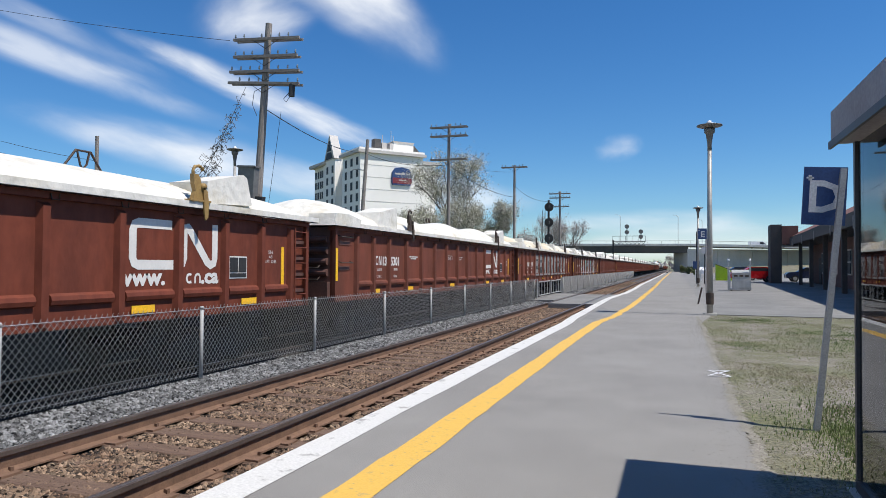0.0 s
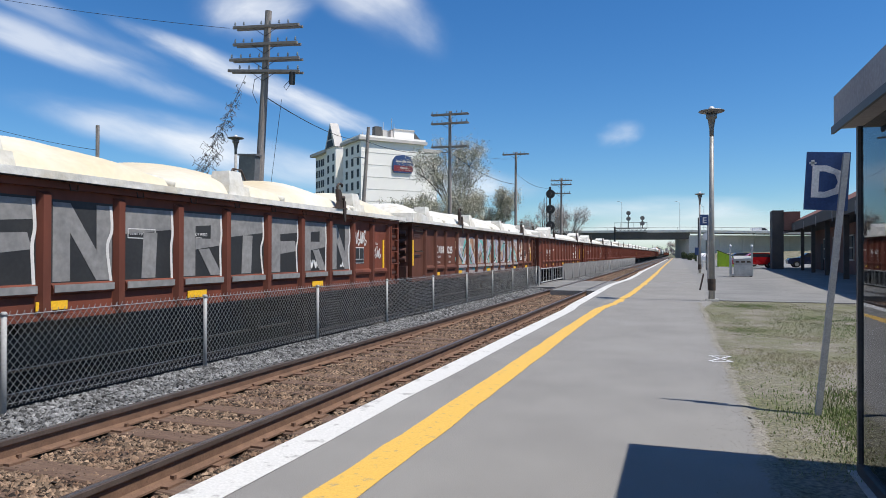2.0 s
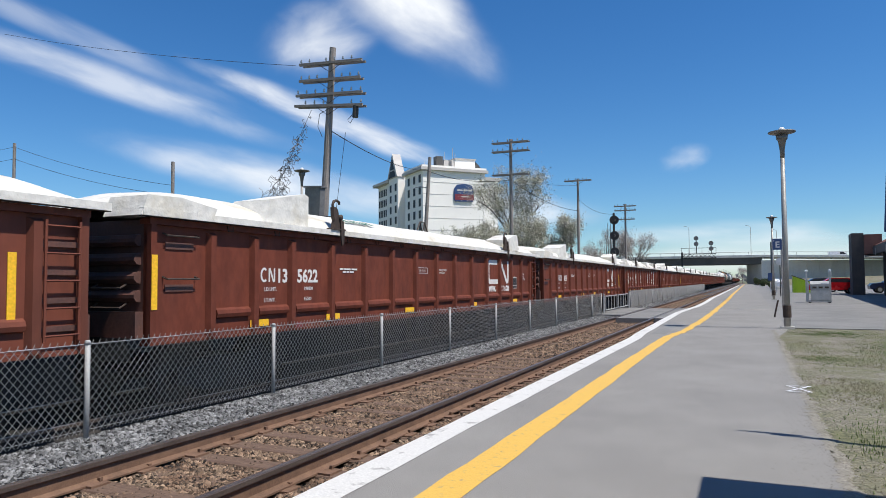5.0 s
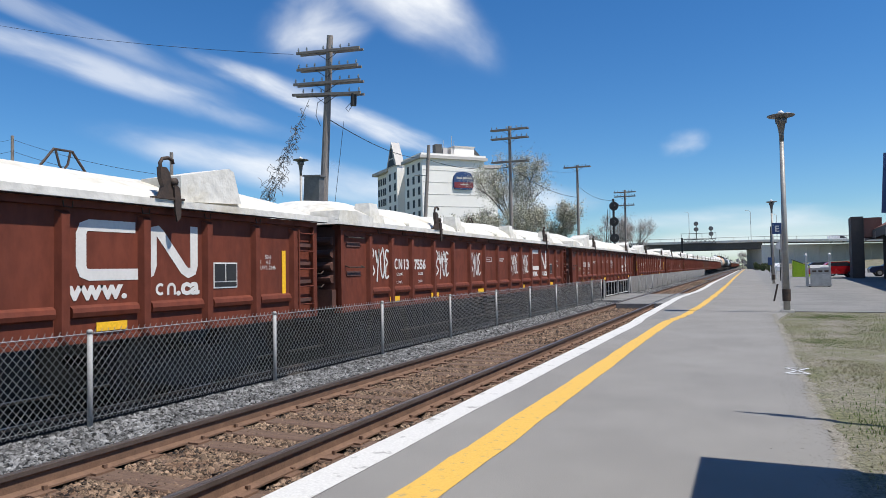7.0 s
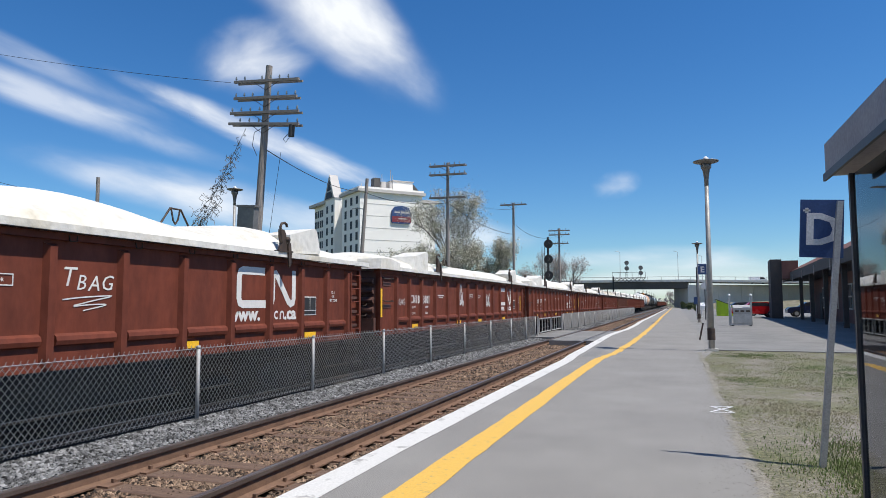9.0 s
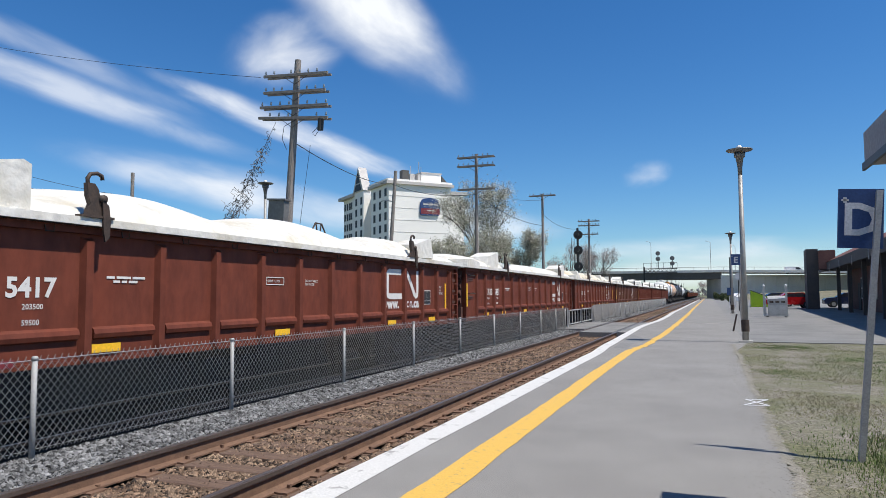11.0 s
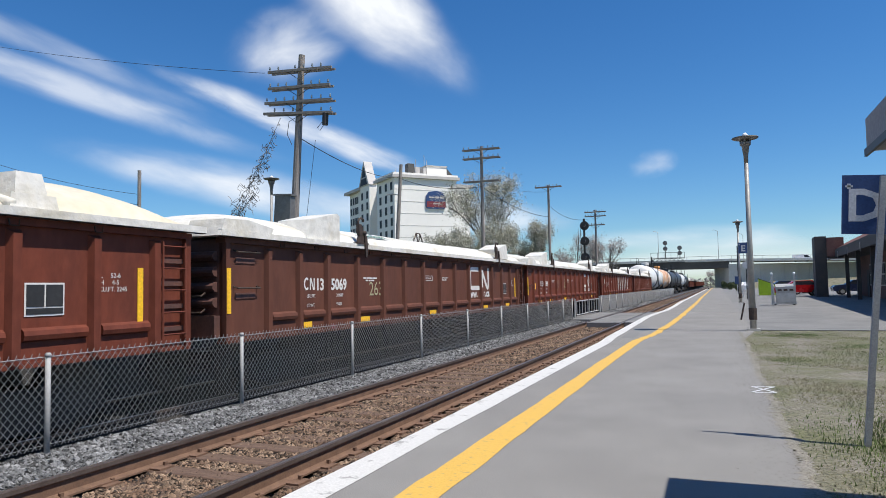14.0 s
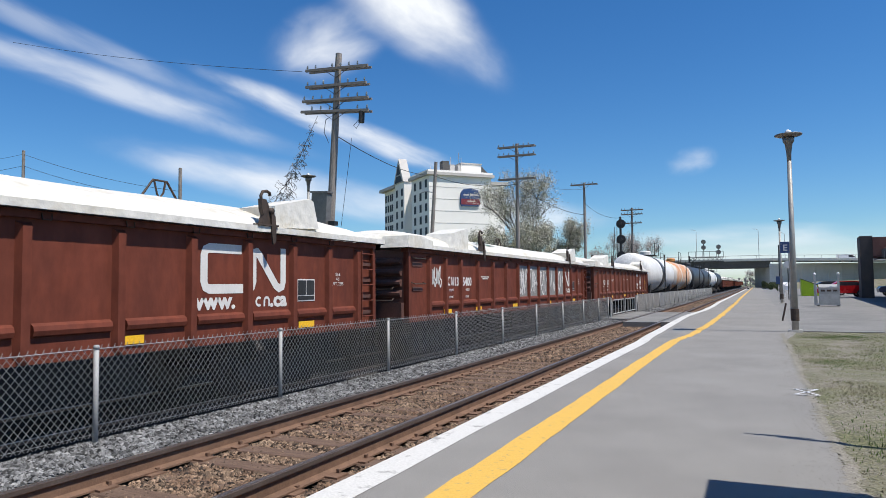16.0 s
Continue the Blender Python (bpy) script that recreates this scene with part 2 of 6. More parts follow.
M_SHELTER = mat("brown-grey shelter cladding", (0.33, 0.295, 0.285), (0.28, 0.25, 0.24), 0.6, metal=0.1, scale=2, fine=40, bump=0.1)
M_SHELTERFRAME = mat("dark shelter frame", (0.05, 0.05, 0.055), (0.07, 0.07, 0.075), 0.5, metal=0.2, bump=0.05)
M_SIGNALBLACK = mat("black signal enamel", (0.018, 0.018, 0.02), (0.03, 0.03, 0.03), 0.6, bump=0.05)
M_WIREBLACK = mat("black cable", (0.02, 0.02, 0.022), (0.03, 0.03, 0.03), 0.7, bump=0)
M_VINE = mat("dry vine", (0.20, 0.165, 0.14), (0.14, 0.12, 0.10), 0.95, bump=0)


def glass_material():
    m = bpy.data.materials.new("tinted shelter glass")
    m.use_nodes = True
    nt = m.node_tree
    out = nt.nodes["Material Output"]
    nt.nodes.remove(nt.nodes["Principled BSDF"])
    tr = nt.nodes.new("ShaderNodeBsdfTransparent")
    tr.inputs[0].default_value = (0.72, 0.76, 0.74, 1)
    gl = nt.nodes.new("ShaderNodeBsdfGlossy")
    gl.inputs["Roughness"].default_value = 0.02
    gl.inputs["Color"].default_value = (0.9, 0.92, 0.95, 1)
    fr = nt.nodes.new("ShaderNodeFresnel")
    fr.inputs["IOR"].default_value = 2.0
    mx = nt.nodes.new("ShaderNodeMixShader")
    nt.links.new(fr.outputs[0], mx.inputs[0])
    nt.links.new(tr.outputs[0], mx.inputs[1])
    nt.links.new(gl.outputs[0], mx.inputs[2])
    nt.links.new(mx.outputs[0], out.inputs[0])
    return m


M_GLASS = glass_material()


# ---- mesh building ----
class Mesh:
    """Collects faces; turned into one mesh."""

    def __init__(self):
        self.v, self.f = [], []

    def add(self, verts, faces):
        o = len(self.v)
        self.v += [tuple(p) for p in verts]
        self.f += [tuple(i + o for i in f) for f in faces]
        return self

    def box(self, x0, x1, y0, y1, z0, z1, m=None, taper=0.0):
        t = taper
        vs = [(x0, y0, z0), (x1, y0, z0), (x1, y1, z0), (x0, y1, z0),
              (x0 + t, y0 + t, z1), (x1 - t, y0 + t, z1), (x1 - t, y1 - t, z1), (x0 + t, y1 - t, z1)]
        if m is not None:
            vs = [m @ Vector(p) for p in vs]
        return self.add(vs, [(3, 2, 1, 0), (4, 5, 6, 7), (0, 1, 5, 4), (1, 2, 6, 5), (2, 3, 7, 6), (3, 0, 4, 7)])

    def tube(self, a, b, r, r2=None, n=8, cap=True):
        a, b = Vector(a), Vector(b)
        r2 = r if r2 is None else r2
        d = (b - a)
        q = d.to_track_quat("Z", "Y")
        vs = []
        for p, rad in ((a, r), (b, r2)):
            for i in range(n):
                w = 2 * math.pi * i / n
                vs.append(p + q @ Vector((math.cos(w) * rad, math.sin(w) * rad, 0)))
        fs = [(i, (i + 1) % n, n + (i + 1) % n, n + i) for i in range(n)]
        if cap:
            fs += [tuple(range(n - 1, -1, -1)), tuple(range(n, 2 * n))]
        return self.add(vs, fs)

    def path(self, pts, r, n=6):
        """One unbroken bent pipe through its corners."""
        P = [Vector(p) for p in pts]
        vs, fs = [], []
        up = None
        for k, p in enumerate(P):
            d = P[min(k + 1, len(P) - 1)] - P[max(k - 1, 0)]
            if d.length < 1e-6:
                d = p - P[k - 1]
            d.normalize()
            if up is None:
                up = d.orthogonal().normalized()
            up = (up - d * up.dot(d)).normalized()
            side = d.cross(up)
            vs += [p + (up * math.cos(2 * math.pi * i / n) + side * math.sin(2 * math.pi * i / n)) * r for i in range(n)]
            if k:
                o = n * k
                fs += [(o - n + i, o - n + (i + 1) % n, o + (i + 1) % n, o + i) for i in range(n)]
        m = n * (len(P) - 1)
        fs += [tuple(range(n - 1, -1, -1)), tuple(range(m, m + n))]
        return self.add(vs, fs)

    def lathe(self, rings, n=16, centre=(0, 0, 0), axis="z"):
        vs = []
        for rad, h in rings:
            for i in range(n):
                w = 2 * math.pi * i / n
                c, s = math.cos(w) * rad, math.sin(w) * rad
                p = (c, s, h) if axis == "z" else ((c, h, s) if axis == "y" else (h, c, s))
                vs.append(tuple(p[k] + centre[k] for k in range(3)))
        fs = []
        for k in range(len(rings) - 1):
            for i in range(n):
                q = (k * n + i, k * n + (i + 1) % n, (k + 1) * n + (i + 1) % n, (k + 1) * n + i)
                fs.append(q if axis != "y" else q[::-1])
        top, low = tuple(range((len(rings) - 1) * n, len(rings) * n)), tuple(range(n - 1, -1, -1))
        fs += [top, low] if axis != "y" else [top[::-1], low[::-1]]
        return self.add(vs, fs)

    def prism(self, outline, lo, hi, axis="x"):
        """An outline of (a, b) pairs pushed along an axis."""
        n = len(outline)
        put = {"x": lambda a, b, c: (c, a, b), "y": lambda a, b, c: (a, c, b), "z": lambda a, b, c: (a, b, c)}[axis]
        vs = [put(a, b, lo) for a, b in outline] + [put(a, b, hi) for a, b in outline]
        fs = [tuple(range(n - 1, -1, -1)), tuple(range(n, 2 * n))] + [(i, (i + 1) % n, n + (i + 1) % n, n + i) for i in range(n)]
        return self.add(vs, fs)

    def data(self, name, material, smooth=False):
        me = bpy.data.meshes.new(name)
        me.from_pydata(self.v, [], self.f)
        bm = bmesh.new()
        bm.from_mesh(me)
        if len(bm.faces) < 60000:
            bmesh.ops.recalc_face_normals(bm, faces=bm.faces)
        bm.to_mesh(me)
        bm.free()
        me.materials.append(material)
        if smooth:
            for p in me.polygons:
                p.use_smooth = True
        return me


def part(name, m, material, parent=None, label="", at=None, smooth=False):
    me = m if isinstance(m, bpy.types.Mesh) else m.data(name, material, smooth)
    ob = new(name, me)
    if parent is not None:
        ob.parent = parent
    if at is not None:
        ob.matrix_basis = at
    if label:
        ob["label"] = label
    return ob


def thing(name, label, category, at=None, group="", kind=""):
    ob = new(name)
    ob.empty_display_size = 0.2
    if at is not None:
        ob.matrix_basis = at
    return tagged(ob, label, category, group, kind)


def solid(name, m, material, label, category="", kind="", group="", at=None, smooth=False):
    return tagged(part(name, m, material, None, "", at, smooth), label, category, group, kind)


def text(name, words, size, material, parent, at, align="LEFT", space=1.0):
    cu = bpy.data.curves.new(name, "FONT")
    cu.body, cu.size, cu.extrude, cu.align_x, cu.space_character = words, size, 0.001, align, space
    cu.resolution_u = 2
    cu.materials.append(material)
    ob = new(name, cu)
    ob.parent = parent
    ob.matrix_basis = at
    return ob


# ---- ground, platform, track ----
def build_ground():
    solid("ground", Mesh().box(-2500, 2500, -300, 3200, -1.2, -0.62), M_GROUND, "dry grassy ground reaching the horizon", kind="structure")
    solid("road", Mesh().box(0.86, 120, 20.9, 180, -0.3, 0.0), M_YARD, "pale worn asphalt of the station yard", kind="structure")
    solid("lawn", Mesh().box(0.50, 60, -30, 20.6, -0.3, -0.01), M_LAWN, "patchy worn lawn beside the platform", kind="structure")
    solid("kerb", Mesh().box(0.86, 60, 20.6, 20.9, -0.3, 0.012), M_YARD, "low dark kerb along the yard asphalt", kind="structure")


EDGE = [(-40, -2.62), (9.5, -2.63), (16.6, -2.61), (17.0, -2.68), (24, -2.80), (29, -2.88), (32, -2.80), (36, -2.62), (44, -2.60), (52, -2.72), (70, -2.68), (240, -2.68)]


def strip(offset_a, offset_b, z, y0, y1, wobble=0.0, step=0.35, seed=1):
    rng = random.Random(seed)
    ys = np.arange(y0, y1, step if y1 - y0 < 120 else 1.5)
    vs, fs = [], []
    for k, y in enumerate(ys):
        e = np.interp(y, [p[0] for p in EDGE], [p[1] for p in EDGE])
        w = noise.noise((y * 0.5, seed, 0)) * wobble + rng.uniform(-1, 1) * wobble * 0.25
        w2 = noise.noise((y * 0.6, seed + 7, 0)) * wobble + rng.uniform(-1, 1) * wobble * 0.25
        vs += [(e + offset_a + w, y, z), (e + offset_b + w2, y, z)]
        if k:
            fs.append((2 * k - 2, 2 * k - 1, 2 * k + 1, 2 * k))
    return Mesh().add(vs, fs)


YELLOW = [(-40, -1.815), (7, -1.815), (12, -1.84), (16.5, -1.82), (18.5, -1.63), (24, -1.49), (32, -1.44), (48, -1.42), (70, -1.5), (240, -1.55)]


def yellow_strip():
    rng = random.Random(4)
    vs, fs = [], []
    ys = list(np.arange(-8, 60, 0.3)) + list(np.arange(60, 235, 1.5))
    for k, y in enumerate(ys):
        c = float(np.interp(y, [p[0] for p in YELLOW], [p[1] for p in YELLOW]))
        rough = 0.012 if y < 17 else 0.05
        hw = 0.138 - 0.02 * min(1, max(0, (y - 4) / 8)) if y < 17 else 0.11 + 0.03 * noise.noise((y * 0.4, 0, 3))
        vs += [(c - hw + rng.uniform(-1, 1) * rough * 0.5 + noise.noise((y, 3, 0)) * rough, y, 0.005), (c + hw + rng.uniform(-1, 1) * rough * 0.5 + noise.noise((y, 8, 0)) * rough, y, 0.005)]
        if k:
            fs.append((2 * k - 2, 2 * k - 1, 2 * k + 1, 2 * k))
    return Mesh().add(vs, fs)


def build_platform():
    m = Mesh()
    ys = [p[0] for p in EDGE] + [20.0, 20.75]
    ys = sorted(set(ys))
    right = lambda y: 0.50 + 0.02 * math.sin(y) if y < 20 else 0.86
    vs, fs = [], []
    for k, y in enumerate(ys):
        e = float(np.interp(y, [p[0] for p in EDGE], [p[1] for p in EDGE]))
        vs += [(e, y, 0), (right(y), y, 0), (e, y, -0.45), (right(y), y, -0.45)]
        if k:
            o = 4 * k
            fs += [(o - 4, o - 3, o + 1, o), (o - 4, o, o + 2, o - 2), (o - 3, o - 1, o + 3, o + 1)]
    m.add(vs, fs)
    solid("pavement", m, M_ASPHALT, "smooth grey asphalt railway platform", kind="structure")
    solid("white_edge_line", strip(0.0, 0.265, 0.005, -8, 235, 0.018), M_WHITE, "worn white paint line on the platform edge", "line", kind="structure")
    solid("yellow_line", yellow_strip(), M_YELLOW, "worn yellow safety line on the platform", "line", kind="structure")
    # sandy crumbs washed over the edge of the platform from the lawn
    vs, fs = [], []
    for k in range(900):
        y = -8 + 27.6 * k / 899
        e = 0.44 + 0.06 * noise.noise((y * 0.8, 2, 0)) + 0.05 * noise.noise((y * 4, 4, 0)) + 0.035 * noise.noise((y * 15, 6, 0)) + 0.10 * noise.noise((y * 30, 9, 0))
        vs += [(e + 0.03, y, 0.001), (e + 0.08, y, 0.004), (max(e + 0.13, 0.56) + 0.09 * noise.noise((y * 6, 8, 0)), y, -0.014)]
        if k:
            o = 3 * k
            fs += [(o - 3, o - 2, o + 1, o), (o - 2, o - 1, o + 2, o + 1)]
    solid("sandy_margin", Mesh().add(vs, fs), M_SAND, "ragged sandy crumbs between platform and lawn", "gravel", kind="structure", smooth=True)
    rng = np.random.default_rng(31)
    V, F = [], []
    for k in range(4200):
        y = float(rng.uniform(3.2, 19.8))
        x = 0.46 + abs(float(rng.normal(0, 0.17))) * (1 if rng.random() < 0.6 else -0.9)
        q = float(rng.uniform(0.002, 0.007))
        o = len(V)
        V += [(x - q, y, 0.0), (x + q, y - q, 0.0), (x + q * 0.6, y + q, 0.0), (x, y, q * 0.6)]
        F += [(o, o + 1, o + 3), (o + 1, o + 2, o + 3), (o + 2, o, o + 3)]
    me = bpy.data.meshes.new("grit")
    me.from_pydata(V, [], F)
    me.materials.append(M_SAND)
    tagged(new("grit", me), "pale grit scattered along the platform edge", "gravel", kind="stuff")
    # darker patch and joint in the asphalt, crumbs and a pale sprayed mark
    solid("asphalt_patch", Mesh().add([(-2.3, 17.2, 0.003), (-1.95, 17.2, 0.003), (-2.0, 21.5, 0.003), (-2.45, 23.5, 0.003)], [(0, 1, 2, 3)]), M_YARD, "dark tar patch on the platform", "patch", kind="structure")
    mk = Mesh()
    for a, b in (((0.33, 8.75), (0.60, 9.25)), ((0.58, 8.8), (0.36, 9.22)), ((0.36, 8.72), (0.6, 8.78)), ((0.34, 9.22), (0.62, 9.27))):
        d = Vector((b[0] - a[0], b[1] - a[1])).normalized() * 0.017
        mk.add([(a[0] - d.y, a[1] + d.x, 0.006), (a[0] + d.y, a[1] - d.x, 0.006), (b[0] + d.y, b[1] - d.x, 0.006), (b[0] - d.y, b[1] + d.x, 0.006)], [(0, 1, 2, 3)])
    solid("paint_mark", mk, M_SIGNWHITE, "faded white sprayed cross on the asphalt", "paint mark", kind="structure")
    for y in (33.2, 46.5, 62.0):
        solid("joint", Mesh().box(-1.9, 0.84, y, y + 0.12, -0.02, 0.004), M_CONC, "pale repaired joint across the platform", "joint", kind="structure")
    # low crossing between the two fences
    solid("crossing", Mesh().box(-3.42, -2.9, 27.0, 37.0, -0.4, -0.12).box(-4.86, -3.58, 27.0, 37.0, -0.4, -0.13).box(-6.3, -5.06, 29.5, 37.5, -0.4, -0.125), M_YARD, "worn grey crossing between the rails", kind="structure")


def rail_mesh(x, z_top, y0, y1, gauge_side):
    o = [(-0.07, -0.17), (0.07, -0.17), (0.07, -0.155), (0.012, -0.135), (0.012, -0.045), (0.036, -0.035), (0.036, -0.004), (0.03, 0), (-0.03, 0), (-0.036, -0.004), (-0.036, -0.035), (-0.012, -0.045), (-0.012, -0.135), (-0.07, -0.155)]
    m = Mesh()
    m.prism([(x + a, z_top + b) for a, b in o], y0, y1, "y")
    return m


def build_track(name, cx, z_top, label, y0=-25, y1=420, ties=True, steel=None):
    tr = thing(name, label, "railway track", kind="structure")
    for s in (-1, 1):
        x = cx + s * 0.7525
        r = part("rail", rail_mesh(x, z_top, y0, y1, -s), steel or M_RAIL, tr)
        part("rail_head", Mesh().box(x - 0.037, x + 0.037, y0, y1, z_top - 0.034, z_top + 0.001), M_RAILTOP, r)
        part("running_surface", Mesh().box(x - 0.014, x + 0.014, y0, y1, z_top + 0.001, z_top + 0.004), M_RAILSHINE, r)
    rng = random.Random(5)
    shared = []
    for k in range(4):
        m = Mesh()
        w = 0.11 + 0.01 * k
        m.box(-1.28, 1.28, -w, w, -0.17, 0.0)
        me = m.data("tie", M_TIE)
        bm = bmesh.new()
        bm.from_mesh(me)
        bmesh.ops.bevel(bm, geom=bm.edges[:], offset=0.012, segments=1, affect="EDGES")
        bm.to_mesh(me)
        bm.free()
        shared.append(me)
    plate = Mesh().box(-0.17, 0.17, -0.09, 0.09, 0, 0.018).box(-0.105, -0.075, -0.07, -0.04, 0.018, 0.05).box(0.075, 0.105, 0.04, 0.07, 0.018, 0.05).data("tie_plate", M_RAIL)
    y = 1.0
    while ties and y < 60:
        t = part("tie", shared[rng.randrange(4)], None, tr, at=pose(cx + rng.uniform(-0.05, 0.05), y, z_top - 0.175 + rng.uniform(-0.012, 0.005), 0, 0, rng.uniform(-1.2, 1.2)))
        if y < 26:
            for s in (-1, 1):
                part("tie_plate", plate, None, t, at=pose(s * 0.7525, 0, 0))
        y += 0.53
    return tr


def stones(name, material, label, zones, seed):
    """zones: (x0, x1, y0, y1, z(x), count, size)"""
    rng = np.random.default_rng(seed)
    base = np.array([(1, 0, 0), (-1, 0, 0), (0, 1, 0), (0, -1, 0), (0, 0, 1), (0, 0, -1)], float)
    tri = np.array([(0, 2, 4), (2, 1, 4), (1, 3, 4), (3, 0, 4), (2, 0, 5), (1, 2, 5), (3, 1, 5), (0, 3, 5)])
    V, F, o = [], [], 0
    for x0, x1, y0, y1, zf, n, s in zones:
        u = rng.random(n) ** 1.3
        c = np.stack([rng.uniform(x0, x1, n), y0 + (y1 - y0) * u, np.zeros(n)], 1)
        c[:, 2] = [zf(v) for v in c[:, 0]]
        size = s * rng.uniform(0.55, 1.35, (n, 1, 1)) * np.stack([rng.uniform(0.7, 1.3, n), rng.uniform(0.7, 1.3, n), rng.uniform(0.5, 0.9, n)], 1)[:, None, :]
        p = base[None] * (1 + rng.uniform(-0.35, 0.35, (n, 6, 3))) + rng.uniform(-0.25, 0.25, (n, 6, 3))
        a = rng.uniform(0, 6.28, n)
        p = p * size
        tilt = rng.uniform(-0.6, 0.6, (n, 1))
        px, py, pz = p[..., 0].copy(), p[..., 1].copy(), p[..., 2].copy()
        ca, sa = np.cos(a)[:, None], np.sin(a)[:, None]
        pz = pz + tilt * px
        p = np.stack([ca * px - sa * py, sa * px + ca * py, pz], -1) + c[:, None, :]
        V.append(p.reshape(-1, 3))
        F.append((tri[None] + (np.arange(n) * 6)[:, None, None] + o).reshape(-1, 3))
        o += 6 * n
    me = bpy.data.meshes.new(name)
    me.from_pydata(np.concatenate(V).tolist(), [], np.concatenate(F).tolist())
    me.materials.append(material)
    ob = new(name, me)
    return tagged(ob, label, "ballast", kind="stuff")


def build_ballast():
    m = Mesh()
    prof = [(-6.45, -0.40), (-6.2, -0.24), (-6.0, -0.18), (-5.75, -0.19), (-5.4, -0.23), (-5.15, -0.30), (-5.0, -0.36), (-2.5, -0.38)]
    vs = [(x, y, z) for y in (-30, 430) for x, z in prof]
    n = len(prof)
    m.add(vs, [(i, i + 1, n + i + 1, n + i) for i in range(n - 1)])
    solid("ballast_bed", m, M_BED, "grey crushed stone bed under the tracks", "ballast", kind="structure")
    # raised bank beyond the track is added to close off lit ground under the cars
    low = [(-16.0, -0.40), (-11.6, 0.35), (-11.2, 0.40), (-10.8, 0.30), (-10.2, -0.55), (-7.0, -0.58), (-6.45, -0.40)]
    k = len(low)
    solid("far_bed", Mesh().add([(x, y, z) for y in (-30, 430) for x, z in low], [(i, i + 1, k + i + 1, k + i) for i in range(k - 1)]), M_SHADEBED, "stone bed and added far bank, coloured dark for shade under the train", "ballast", kind="structure")
    solid("rusty_bed", Mesh().box(-5.0, -2.62, -30, 400, -0.45, -0.365), M_BEDBROWN, "rust-brown stone bed of the near track", "ballast", kind="structure")
    zf = lambda x: float(np.interp(x, [p[0] for p in prof], [p[1] for p in prof])) + 0.005
    stones("ballast_stones", M_STONE, "loose grey crushed stone beside the track", [(-6.3, -5.06, 2.0, 14, zf, 30000, 0.024), (-6.3, -5.06, 14, 30, zf, 14000, 0.033), (-6.3, -5.06, 37, 90, zf, 6000, 0.05)], 3)
    zb = lambda x: -0.33
    stones("rusty_ballast_stones", M_STONEBROWN, "rust-dusted crushed stone between the rails", [(-4.92, -3.52, 1.5, 14, zb, 28000, 0.0215), (-4.92, -3.52, 14, 27, zb, 5000, 0.04), (-3.40, -2.64, 1.5, 14, zb, 13000, 0.021), (-3.40, -2.64, 14, 27, zb, 2500, 0.036), (-5.05, -2.7, 37, 80, zb, 4000, 0.05)], 4)


def build_grass():
    rng = np.random.default_rng(8)
    V, F = [], []
    n = 0
    for x0, x1, y0, y1, cnt, dense in ((0.52, 3.4, 4.2, 12, 90000, 0.0), (0.6, 7, 12, 20.5, 70000, 0.0), (1.15, 1.9, 4.6, 7.2, 3200, 1.0)):
        for _ in range(cnt):
            x, y = rng.uniform(x0, x1), rng.uniform(y0, y1)
            d = noise.noise((x * 0.8, y * 0.5, 3)) + 0.35 * noise.noise((x * 3, y * 3, 1))
            edge = max(0.12, min(1, (x - 0.5) / 0.9))
            if not dense and (d + 0.2) * edge < 0.75 * rng.random() ** 1.5:
                continue
            h = rng.uniform(0.002, 0.011) * (3.2 if dense else 1.0)
            a, w, lx, ly = rng.uniform(0, 6.28), rng.uniform(0.003, 0.007), rng.uniform(-0.03, 0.03), rng.uniform(-0.03, 0.03)
            c, s = math.cos(a) * w, math.sin(a) * w
            V += [(x - c, y - s, -0.015), (x + c, y + s, -0.015), (x + lx, y + ly, h)]
            F.append((n, n + 1, n + 2))
            n += 3
    me = bpy.data.meshes.new("grass")
    me.from_pydata(V, [], F)
    me.materials.append(M_GRASS)
    tagged(new("grass", me), "thin tufts of green and dry grass", "grass", kind="stuff")
    V, F, n = [], [], 0
    for cx, cy, rx, ry, cnt, tall in ((1.75, 6.0, 0.75, 1.3, 20000, 0.03), (2.3, 4.6, 1.0, 0.8, 9000, 0.024), (3.6, 14.5, 1.9, 2.4, 16000, 0.022), (1.7, 18.8, 0.9, 1.0, 5000, 0.018), (1.0, 12.6, 0.35, 1.4, 1500, 0.014)):
        for _ in range(cnt):
            x, y = cx + rng.normal(0, 0.55) * rx, cy + rng.normal(0, 0.55) * ry
            if x < 0.6 or noise.noise((x * 2.2, y * 1.6, 5)) < rng.uniform(-0.5, 0.25):
                continue
            h = tall * rng.uniform(0.3, 1.0)
            a, w, lx, ly = rng.uniform(0, 6.28), rng.uniform(0.003, 0.006), rng.uniform(-0.5, 0.5) * tall, rng.uniform(-0.5, 0.5) * tall
            c, s = math.cos(a) * w, math.sin(a) * w
            V += [(x - c, y - s, -0.015), (x + c, y + s, -0.015), (x + lx, y + ly, h)]
            F.append((n, n + 1, n + 2))
            n += 3
    me = bpy.data.meshes.new("green_grass")
    me.from_pydata(V, [], F)
    me.materials.append(M_GREENGRASS)
    tagged(new("green_grass", me), "fresh green grass in uneven patches on the lawn", "grass", kind="stuff")


